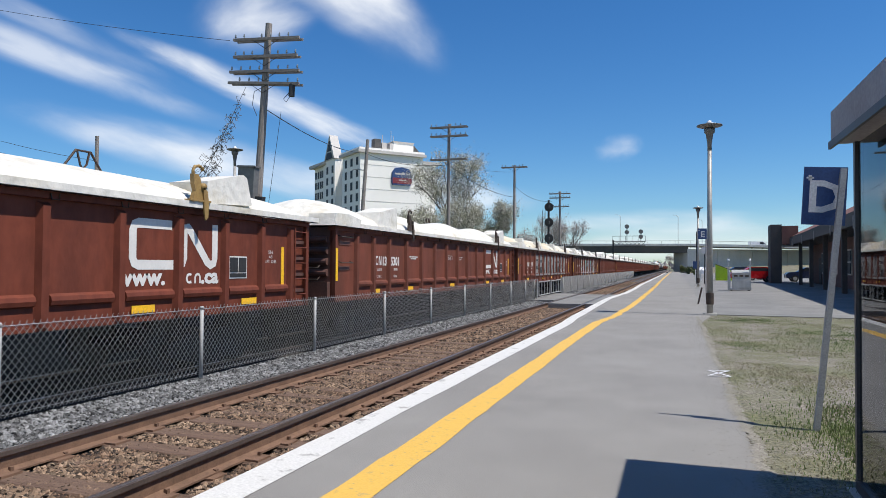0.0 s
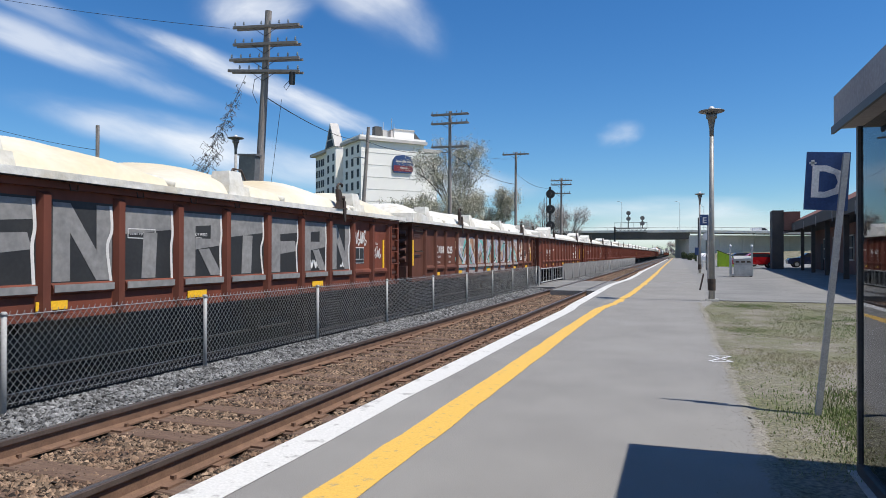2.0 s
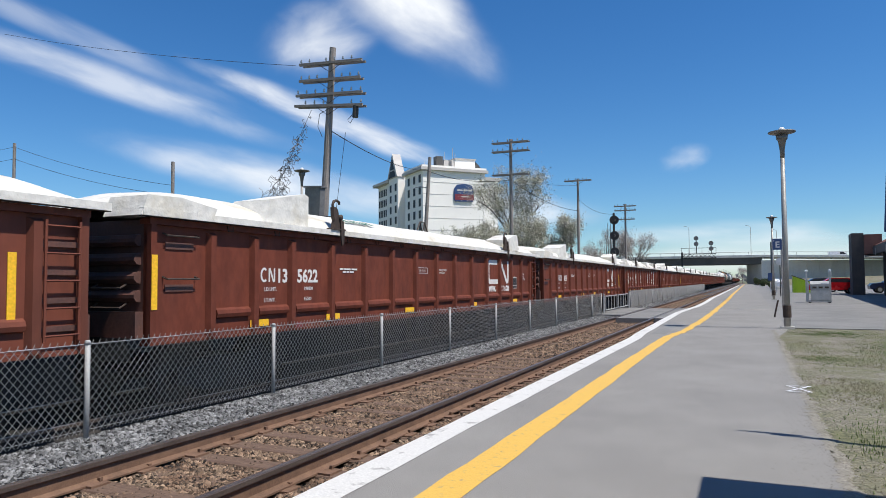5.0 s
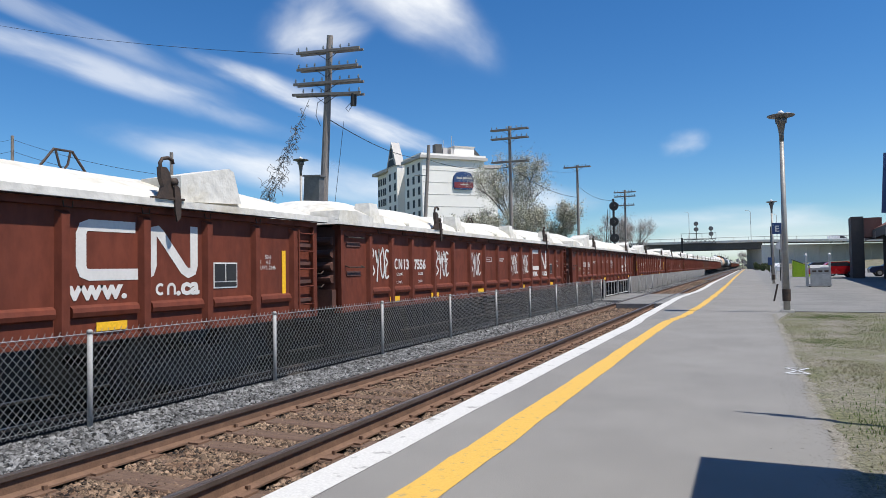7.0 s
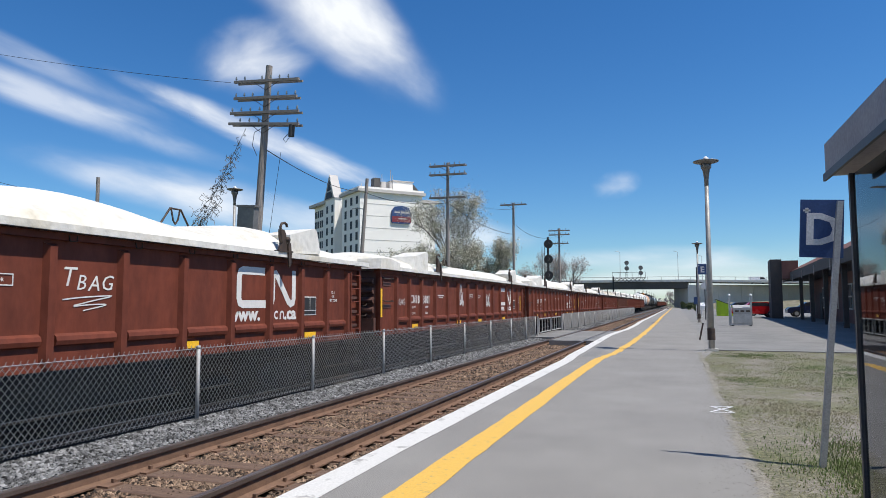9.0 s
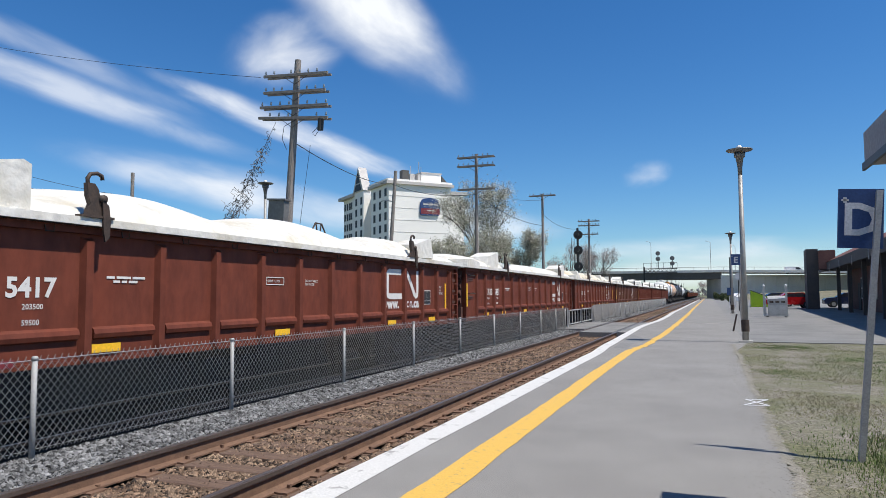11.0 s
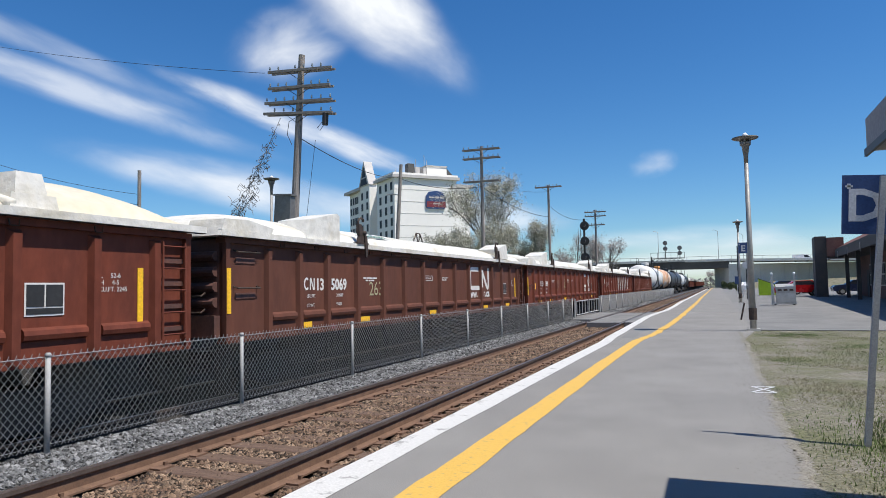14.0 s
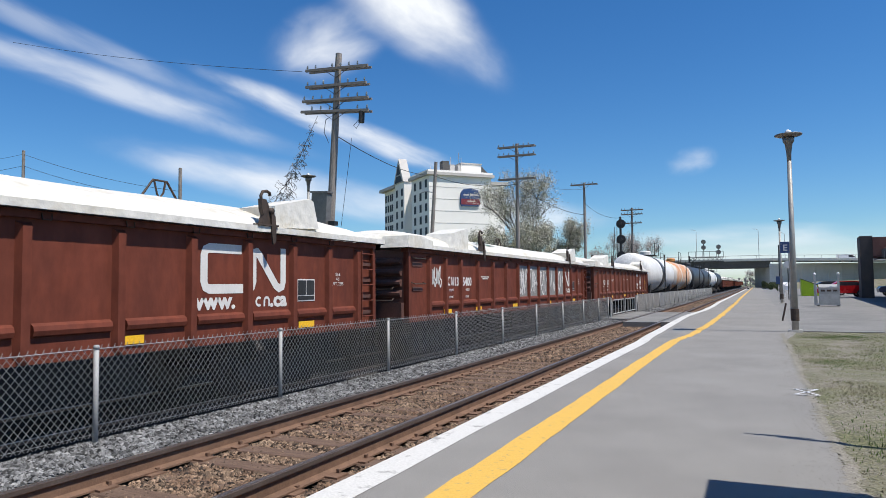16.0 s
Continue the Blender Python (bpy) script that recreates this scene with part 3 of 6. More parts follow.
# ---- fences ----
def build_fence(y0, y1, posts_at, label, x=-6.0, z0=-0.13, z1=0.745, pitch=0.077, wire=0.0036):
    fence = thing("fence", label, "fence")
    m = Mesh()
    h = z1 - z0
    run = h * 0.86
    k = y0 - run
    while k < y1:
        for a, b in ((k, k + run), (k + run, k)):
            ya, za, yb, zb = a, z0, b, z1
            if min(ya, yb) < y0 or max(ya, yb) > y1:
                t = lambda v: (v - ya) / (yb - ya)
                pts = sorted([max(0.0, min(1.0, t(y0))), max(0.0, min(1.0, t(y1)))])
                if pts[1] - pts[0] < 0.02:
                    continue
                (ya, za, yb, zb) = (ya + (yb - ya) * pts[0], z0 + h * pts[0], ya + (yb - ya) * pts[1], z0 + h * pts[1])
            off = wire if b > a else -wire
            m.tube((x + off, ya, za), (x + off, yb, zb), wire, n=3, cap=False)
        # twisted barb at the top selvage
        m.tube((x, k + run - 0.006, z1 - 0.01), (x, k + run + 0.012, z1 + 0.028), wire, n=3, cap=False)
        k += pitch
    part("wire_mesh", m, M_WIRE, fence, "galvanised chain-link mesh")
    part("top_wire", Mesh().tube((x + 0.012, y0, z1 - 0.012), (x + 0.012, y1, z1 - 0.012), 0.0055, n=6), M_WIRE, fence)
    part("tension_wire", Mesh().tube((x, y0, z0 + 0.03), (x, y1, z0 + 0.03), 0.0025, n=4), M_WIRE, fence)
    post = Mesh().tube((0, 0, -0.3), (0, 0, z1 + 0.0), 0.026, n=12).lathe([(0.030, z1 - 0.01), (0.030, z1 + 0.015), (0.02, z1 + 0.03)], 12).data("post", M_GALV, True)
    for y in posts_at:
        part("post", post, None, fence, at=pose(x + 0.035, y, 0))
    return fence


def build_gate():
    g = thing("gate", "low galvanised pipe gate standing open at the crossing", "gate")
    for y in (30.6, 37.6):
        part("gate_post", Mesh().tube((-6.0, y, -0.3), (-6.0, y, 0.74), 0.04, n=10), M_GALV, g)
    for a, b in ((31.0, 33.9), (34.3, 37.2)):
        part("gate_frame", Mesh().path([(-6.0, a, 0.0), (-6.0, a, 0.62), (-6.0, b, 0.62), (-6.0, b, 0.0), (-6.0, a, 0.0)], 0.028, 8), M_GALV, g)
        for k in range(1, 4):
            y = a + (b - a) * k / 4
            part("gate_bar", Mesh().tube((-6.0, y, 0.0), (-6.0, y, 0.62), 0.022, n=6), M_GALV, g)


# ---- freight cars ----
RIBS = [1.08, 1.98, 2.90, 4.05, 5.20, 6.30, 7.40, 8.50, 9.60, 10.75, 11.88, 12.98, 14.05, 15.05, 15.98]
LEN = 16.58
RX = Matrix(((0, 0, 1, 0), (1, 0, 0, 0), (0, 1, 0, 0), (0, 0, 0, 1)))


def on_side(y, z, x=1.506):
    """Letters on the side that faces the platform: they read along +y."""
    return Matrix.Translation((x, y, z)) @ RX


def cover_mesh(style, seed):
    """An arched cover over the load, in bays."""
    ny, nx = 118, 22
    ph = seed * 1.7
    vs, fs = [], []
    for j in range(ny + 1):
        v = j / ny
        y = -0.2 + (LEN + 0.4) * v
        bay = (v * 6.0) % 1.0
        end = min(1.0, min(v, 1 - v) / 0.085)
        for i in range(nx + 1):
            u = -1 + 2 * i / nx
            arch = max(0.0, 1 - abs(u) ** 2.2)
            if style == "smooth":
                h = 0.16 + 0.37 * arch * (0.5 + 0.5 * min(1, end)) + 0.03 * noise.noise((y * 0.4, u * 2, ph))
            elif style == "bays":
                bulge = math.sin(math.pi * bay) ** 0.75
                h = 0.16 + arch * (0.22 + 0.27 * bulge) * (0.6 + 0.4 * end) + 0.05 * noise.noise((y * 0.9, u * 2.5, ph))
            else:
                bulge = math.sin(math.pi * ((v * 4 + 0.2) % 1.0)) ** 1.2
                h = 0.15 + arch * (0.28 + 0.24 * bulge + 0.12 * noise.noise((y * 0.5, u * 1.5, ph))) * (0.5 + 0.5 * end)
            h = h if abs(u) < 0.999 else 0.02
            vs.append((u * 1.64, y, 2.135 + h * min(1, 0.45 + end)))
    w = nx + 1
    for j in range(ny):
        for i in range(nx):
            fs.append((j * w + i, j * w + i + 1, (j + 1) * w + i + 1, (j + 1) * w + i))
    m = Mesh().add(vs, fs)
    return m


SHARED = {}


def shared(key, make):
    if key not in SHARED:
        SHARED[key] = make()
    return SHARED[key]


def truck_meshes():
    frame_m = Mesh()
    for s in (-1, 1):
        x = s * 1.0
        frame_m.prism([(-1.15, 0.48), (-0.6, 0.62), (0.6, 0.62), (1.15, 0.48), (1.15, 0.30), (0.55, 0.14), (-0.55, 0.14), (-1.15, 0.30)], x - 0.07, x + 0.07, "x")
    frame_m.box(-1.0, 1.0, -0.2, 0.2, 0.35, 0.6)
    wheel = Mesh().lathe([(0.30, -0.07), (0.42, -0.06), (0.46, -0.05), (0.46, 0.05), (0.49, 0.055), (0.49, 0.08), (0.30, 0.07)], 20, axis="x")
    return frame_m.data("truck_frame", M_DARK), wheel.data("wheel", M_DARK, True)


def add_trucks(car, ys, z=-0.36):
    fm, wm = shared("truck", truck_meshes)
    for y in ys:
        t = part("truck", fm, None, car, at=pose(0, y, z))
        for dy in (-0.86, 0.86):
            part("axle", shared("axle", lambda: Mesh().tube((-0.8, 0, 0), (0.8, 0, 0), 0.08, n=8).data("axle", M_DARK)), None, t, at=pose(0, dy, 0.46))
            for s in (-1, 1):
                part("wheel", wm, None, t, at=pose(s * 0.76, dy, 0.46, 0, 0, 180 if s > 0 else 0))


def gondola(style, paint, cover_mat, seed, crates):
    car = thing("gondola_car", "", "freight car")
    key = paint.name
    part("floor", shared(("floor", key), lambda: Mesh().box(-1.43, 1.43, 0.06, LEN - 0.06, 0.95, 1.05).data("floor", M_ENDS)), None, car)
    for a in (1, -1):
        part("side_sheet", shared(("sheet", key, a), lambda: Mesh().box(*sorted((a * 1.44, a * 1.50)), 0.0, LEN, 0.62, 2.06).data("side_sheet", paint)), None, car)
        part("top_chord", shared(("chord", key, a), lambda: Mesh().box(*sorted((a * 1.40, a * 1.57)), -0.02, LEN + 0.02, 2.06, 2.14).data("top_chord", paint)), None, car)
        part("side_sill", shared(("sill", key, a), lambda: Mesh().box(*sorted((a * 1.40, a * 1.53)), 0.0, LEN, 0.56, 0.62).data("side_sill", paint)), None, car)
    ribm = shared(("ribm", key), lambda: Mesh().add([(1.50, -0.085, 0.60), (1.575, -0.05, 0.60), (1.575, 0.05, 0.60), (1.50, 0.085, 0.60), (1.50, -0.085, 2.02), (1.575, -0.05, 1.98), (1.575, 0.05, 1.98), (1.50, 0.085, 2.02)], [(0, 1, 5, 4), (1, 2, 6, 5), (2, 3, 7, 6), (4, 5, 6, 7), (3, 2, 1, 0)]).data("rib", paint))
    for y in RIBS:
        part("rib", ribm, None, car, at=pose(0, y, 0))
    edges = [0.12] + RIBS + [LEN - 0.12]
    for a, b in zip(edges, edges[1:]):
        L = round(b - a - 0.2, 2)
        bm_ = shared(("ledge", key, L), lambda: Mesh().prism([(1.50, 0.83), (1.545, 0.85), (1.56, 0.90), (1.545, 0.95), (1.50, 0.98)], 0, L, "y").data("ledge", paint))
        if a > 0.5 and b < LEN - 0.5:
            part("ledge", bm_, None, car, at=pose(0, a + 0.1, 0))
    for far in (0, 1):
        m = pose(0, LEN, 0, 0, 0, 180) if far else None
        e = part("end_sheet", shared("end", lambda: Mesh().box(-1.44, 1.44, 0.0, 0.05, 0.9, 2.12).data("end_sheet", M_ENDS)), None, car, at=m, label="grimy corrugated end")
        for z in (1.86, 1.63, 1.40, 1.17):
            part("corrugation", shared("corr", lambda: Mesh().prism([(0.0, -0.075), (-0.06, -0.065), (-0.10, -0.02), (-0.10, 0.02), (-0.06, 0.065), (0.0, 0.075)], -1.40, 1.40, "x").data("corrugation", M_ENDS)), None, e, at=pose(0, 0, z))
        part("end_sill", shared("endsill", lambda: Mesh().box(-1.45, 1.45, -0.12, 0.0, 0.66, 0.98).data("end_sill", M_ENDS)), None, e)
        part("end_grab", shared("endgrab", lambda: Mesh().path([(0.75, -0.08, 0), (0.75, -0.17, -0.05), (1.25, -0.17, -0.05), (1.25, -0.08, 0)], 0.013, 6).data("end_grab", M_IRON)), None, e, at=pose(0, 0, 1.32))
        part("end_grab", SHARED["endgrab"], None, e, at=pose(0, 0, 1.08))
        # coupler and draft gear
        part("coupler", shared("coupler", lambda: Mesh().box(-0.16, 0.16, -0.35, 0.3, 0.58, 0.85).box(-0.12, 0.12, -0.62, -0.35, 0.62, 0.82).box(-0.05, 0.17, -0.60, -0.45, 0.55, 0.88).data("coupler", M_DARK)), None, car, at=m)
        # corner post and ladder or grab irons on the platform side
        post = shared(("corner", key), lambda: Mesh().box(1.44, 1.57, 0.0, 0.09, 0.56, 2.06).data("corner_post", paint))
        part("corner_post", post, None, car, at=pose(0, LEN - 0.09, 0) if far else None)
        if far:
            lad = shared(("ladder", key), lambda: Mesh().tube((1.58, 16.06, 0.72), (1.58, 16.06, 2.0), 0.018, n=6).tube((1.58, 16.46, 0.72), (1.58, 16.46, 2.0), 0.018, n=6).data("ladder_stile", paint))
            ladder = part("ladder", lad, None, car)
            for k in range(5):
                part("rung", shared(("rung", key), lambda: Mesh().tube((1.585, 16.06, 0), (1.585, 16.46, 0), 0.013, n=6).data("rung", paint)), None, ladder, at=pose(0, 0, 0.78 + 0.29 * k))
            part("ladder_panel", shared(("lp", key), lambda: Mesh().box(1.50, 1.53, 16.02, 16.48, 1.72, 1.78).box(1.50, 1.53, 16.02, 16.48, 1.42, 1.48).box(1.50, 1.53, 16.02, 16.48, 1.12, 1.18).box(1.50, 1.53, 16.02, 16.48, 0.82, 0.88).data("ladder_panel", M_ENDS)), None, car)
        else:
            for z in (1.93, 1.38):
                part("grab_iron", shared("grab", lambda: Mesh().path([(1.50, 0.25, 0.03), (1.58, 0.25, 0), (1.58, 0.80, 0), (1.50, 0.80, 0.03)], 0.012, 6).data("grab_iron", M_IRON)), None, car, at=pose(0, 0, z))
            for z in (1.76, 1.22):
                part("recess", shared("recess", lambda: Mesh().box(1.495, 1.515, 0.28, 0.76, 0.0, 0.09).data("recess", M_ENDS)), None, car, at=pose(0, 0, z))
    # yellow reflectors
    sill = shared("refl", lambda: Mesh().box(1.528, 1.536, -0.21, 0.21, 0.675, 0.775).data("reflector", M_REFLECT))
    for y in ((2.15, 4.35, 8.0, 12.3, 14.7), (2.1, 4.1, 7.1, 10.9, 14.4), (2.4, 6.4, 8.9, 12.5))[seed % 3]:
        part("reflector", sill, None, car, at=pose(0, y, 0), label="yellow reflector strip")
    tall = shared("refl_tall", lambda: Mesh().box(1.572, 1.58, -0.045, 0.045, 0.0, 0.68).data("reflector", M_REFLECT))
    if seed % 2 == 0:
        part("reflector", tall, None, car, at=pose(0.0, 0.05, 1.0), label="tall yellow reflector strip")
    if seed % 3 != 1:
        part("reflector", tall, None, car, at=pose(-0.068, 15.75, 0.97), label="tall yellow reflector strip")
    # cover with its brackets and boxes
    cov = part("cover", shared(("cover", style, seed % 4, cover_mat.name), lambda: cover_mesh(style, seed % 4).data("cover", cover_mat, True)), None, car, "white arched load cover")
    lip = shared("lip", lambda: Mesh().box(1.585, 1.67, -0.21, LEN + 0.21, 2.15, 2.24).box(-1.66, -1.60, -0.21, LEN + 0.21, 2.135, 2.24).data("cover_lip", M_COVER))
    part("cover_lip", lip, None, cov)
    # added dark strip: cuts white bounce so the shade below the lip deepens
    part("lip_shade_strip", shared("shade_strip", lambda: Mesh().box(1.58, 1.665, -0.2, LEN + 0.2, 2.141, 2.149).data("lip_shade_strip", M_IRON)), None, cov, label="dark strip added to deepen the shade under the cover lip")
    endlip = shared("endlip", lambda: Mesh().prism([(-0.24, 2.15), (0.95, 2.15), (1.05, 2.33), (0.4, 2.42), (-0.14, 2.40)], 1.02, 1.66, "x").data("end_flap", M_COVER))
    part("end_flap", endlip, None, cov)
    if style == "bays":
        for k in range(1, 6):
            part("bow", shared("bow", bow), None, cov, at=pose(0, -0.2 + (LEN + 0.4) * k / 6, 0))
    ochre = M_BRASSY if seed == 21 else M_IRON
    for y in (4.05, 13.25):
        iron = ochre if y > 9 else M_IRON
        br = part("bracket", shared(("bracket", iron.name), lambda: Mesh().prism([(-0.16, 2.25), (0.17, 2.25), (0.15, 2.36), (0.05, 2.40), (0.0, 2.58), (-0.05, 2.64), (-0.15, 2.64), (-0.14, 2.50), (-0.10, 2.40)], 1.60, 1.67, "x").data("bracket", iron)), None, car, at=pose(0, y, 0), label="dark iron cover bracket" if iron is M_IRON else "ochre painted cover bracket")
        part("hook", shared(("bracket_hook", iron.name), lambda: Mesh().path([(1.635, -0.12, 2.60), (1.635, -0.13, 2.69), (1.635, -0.09, 2.75), (1.635, 0.0, 2.77), (1.635, 0.07, 2.75), (1.635, 0.08, 2.70)], 0.024, 7).data("hook", iron, True)), None, br)
        part("latch", shared(("latch", iron.name), lambda: Mesh().prism([(0.04, 2.46), (0.13, 2.40), (0.16, 2.22), (0.15, 2.02), (0.09, 1.97), (0.06, 2.10), (0.05, 2.28)], 1.675, 1.70, "x").data("latch", iron)), None, br)
        part("foot_plate", shared(("foot_plate", iron.name), lambda: Mesh().box(1.585, 1.695, -0.24, 0.22, 2.242, 2.268).data("foot_plate", iron)), None, br)
        part("roller", shared(("roller", iron.name), lambda: Mesh().lathe([(0.05, 1.60), (0.05, 1.70)], 12, (0, 0.06, 2.47), "x").data("roller", iron, True)), None, br)
        if seed == 3 and y < 9:
            part("chain", shared("chain", lambda: Mesh().path([(1.70, 0.10, 2.0), (1.69, 0.02, 1.86), (1.69, -0.05, 1.83), (1.68, -0.10, 1.90), (1.66, -0.12, 2.12)], 0.008, 5).data("chain", M_IRON)), None, br)
    if crates:
        for y in crates:
            c = part("crate_box", shared("crate", lambda: Mesh().box(1.06, 1.62, -0.30, 0.30, 2.15, 2.40, taper=0.04).box(1.14, 1.54, -0.19, 0.19, 2.40, 2.64, taper=0.04).data("crate_box", M_COVER)), None, cov, at=pose(0, y, 0))
    else:
        part("cover_box", shared("coverbox", lambda: Mesh().prism([(-1.15, 2.24), (0.0, 2.24), (0.0, 2.74), (-0.10, 2.78), (-1.0, 2.60)], 0.9, 1.60, "x").data("cover_box", M_COVER)), None, cov, at=pose(0, 3.25, 0))
        part("cover_box", shared("coverbox2", lambda: Mesh().prism([(0.0, 2.24), (1.15, 2.30), (1.0, 2.74), (0.9, 2.78), (0.0, 2.58)], 0.9, 1.60, "x").data("cover_box", M_COVER)), None, cov, at=pose(0, 13.5, 0))
    part("tarp_arm", shared("tarp_arm", tarp_arm), None, cov, at=pose(0, 14.25, 0), label="dark bent-pipe arm across the cover")
    hook = shared("hook", lambda: Mesh().path([(1.58, -0.06, 2.12), (1.585, -0.05, 2.05), (1.585, 0.05, 2.05), (1.58, 0.06, 2.12)], 0.008, 4).data("hook", M_IRON))
    for k in range(14):
        part("hook", hook, None, cov, at=pose(0, 1.4 + 1.05 * k, 0))
    # underframe
    part("centre_sill", shared("sill", lambda: Mesh().box(-0.35, 0.35, 0.3, LEN - 0.3, 0.55, 0.95).box(0.5, 0.9, 6.5, 8.2, 0.35, 0.8).box(-0.9, -0.5, 9, 10.4, 0.4, 0.8).data("centre_sill", M_DARK)), None, car)
    add_trucks(car, (2.1, LEN - 2.1))
    return car


def tarp_arm():
    m = Mesh().path([(-1.6, -0.62, 2.25), (-1.6, -0.56, 2.7), (-1.6, -0.42, 2.97), (-1.6, -0.16, 3.3), (-1.6, 0.16, 3.3), (-1.6, 0.42, 2.97), (-1.6, 0.56, 2.7), (-1.6, 0.62, 2.25)], 0.022, 6)
    m.path([(-1.6, -0.13, 3.29), (-1.6, -0.06, 3.05), (-1.6, 0.0, 2.98), (-1.6, 0.08, 3.08), (-1.6, 0.13, 3.29)], 0.02, 5)
    return m.data("tarp_arm", M_IRON)


def bow():
    """A raised bow between two bays of a cover."""
    pts = [(u / 8 * 1.6, 0, 2.135 + 0.14 + max(0.0, 1 - abs(u / 8) ** 2.2) * 0.24) for u in range(-8, 9)]
    return Mesh().path(pts, 0.06, 6).data("bow", M_COVER, True)


def wordmark():
    """One white ribbon of even width, bent along the side."""
    P = [(0.80, 0.60), (0.16, 0.60), (0.09, 0.575), (0.06, 0.50), (0.06, 0.14), (0.09, 0.065), (0.16, 0.04), (0.96, 0.04), (1.03, 0.065), (1.06, 0.14), (1.06, 0.50), (1.08, 0.575), (1.14, 0.585), (1.20, 0.53), (1.58, 0.085), (1.66, 0.04), (1.74, 0.07), (1.76, 0.14), (1.76, 0.66)]
    vs, fs = [], []
    for k, p in enumerate(P):
        a = Vector(P[max(k - 1, 0)])
        b = Vector(P[min(k + 1, len(P) - 1)])
        d = (b - a).normalized() * 0.066
        vs += [(0, p[0] - d.y, p[1] + d.x), (0, p[0] + d.y, p[1] - d.x)]
        if k:
            fs.append((2 * k - 2, 2 * k - 1, 2 * k + 1, 2 * k))
    return Mesh().add(vs, fs).data("side_mark", M_LETTER)


def stroke(points, w):
    """A flat white stroke of even width along (y, z) points."""
    vs, fs = [], []
    for k, p in enumerate(points):
        d = (Vector(points[min(k + 1, len(points) - 1)]) - Vector(points[max(k - 1, 0)])).normalized() * w / 2
        vs += [(0, p[0] - d.y, p[1] + d.x), (0, p[0] + d.y, p[1] - d.x)]
        if k:
            fs.append((2 * k - 2, 2 * k - 1, 2 * k + 1, 2 * k))
    return Mesh().add(vs, fs)


def arc(cy, cz, ry, rz, a0, a1, n=12):
    return [(cy + ry * math.cos(radians(a0 + (a1 - a0) * k / n)), cz + rz * math.sin(radians(a0 + (a1 - a0) * k / n))) for k in range(n + 1)]


def owner_mark():
    m = stroke(arc(0.08, 0.105, 0.07, 0.095, 50, 310), 0.038)
    n = stroke([(0.20, 0.0), (0.20, 0.205), (0.215, 0.205), (0.305, 0.0), (0.325, 0.0), (0.325, 0.21)], 0.036)
    return m.add(n.v, n.f).data("owner_mark", M_LETTER)


def low_mark():
    m = stroke(arc(0.075, 0.075, 0.06, 0.06, 50, 310), 0.036)
    n = stroke([(0.20, 0.0), (0.20, 0.09)] + arc(0.255, 0.085, 0.055, 0.05, 180, 0, 6) + [(0.31, 0.0)], 0.036)
    return m.add(n.v, n.f).data("letter_shape", M_LETTER)


def bars(widths, h, gap=0.035, material=None, name="bars"):
    m = Mesh()
    y = 0.0
    for w in widths:
        if w > 0:
            m.box(0, 0.005, y, y + w, 0, h)
        y += abs(w) + gap
    return m.data(name, material or M_LETTER)


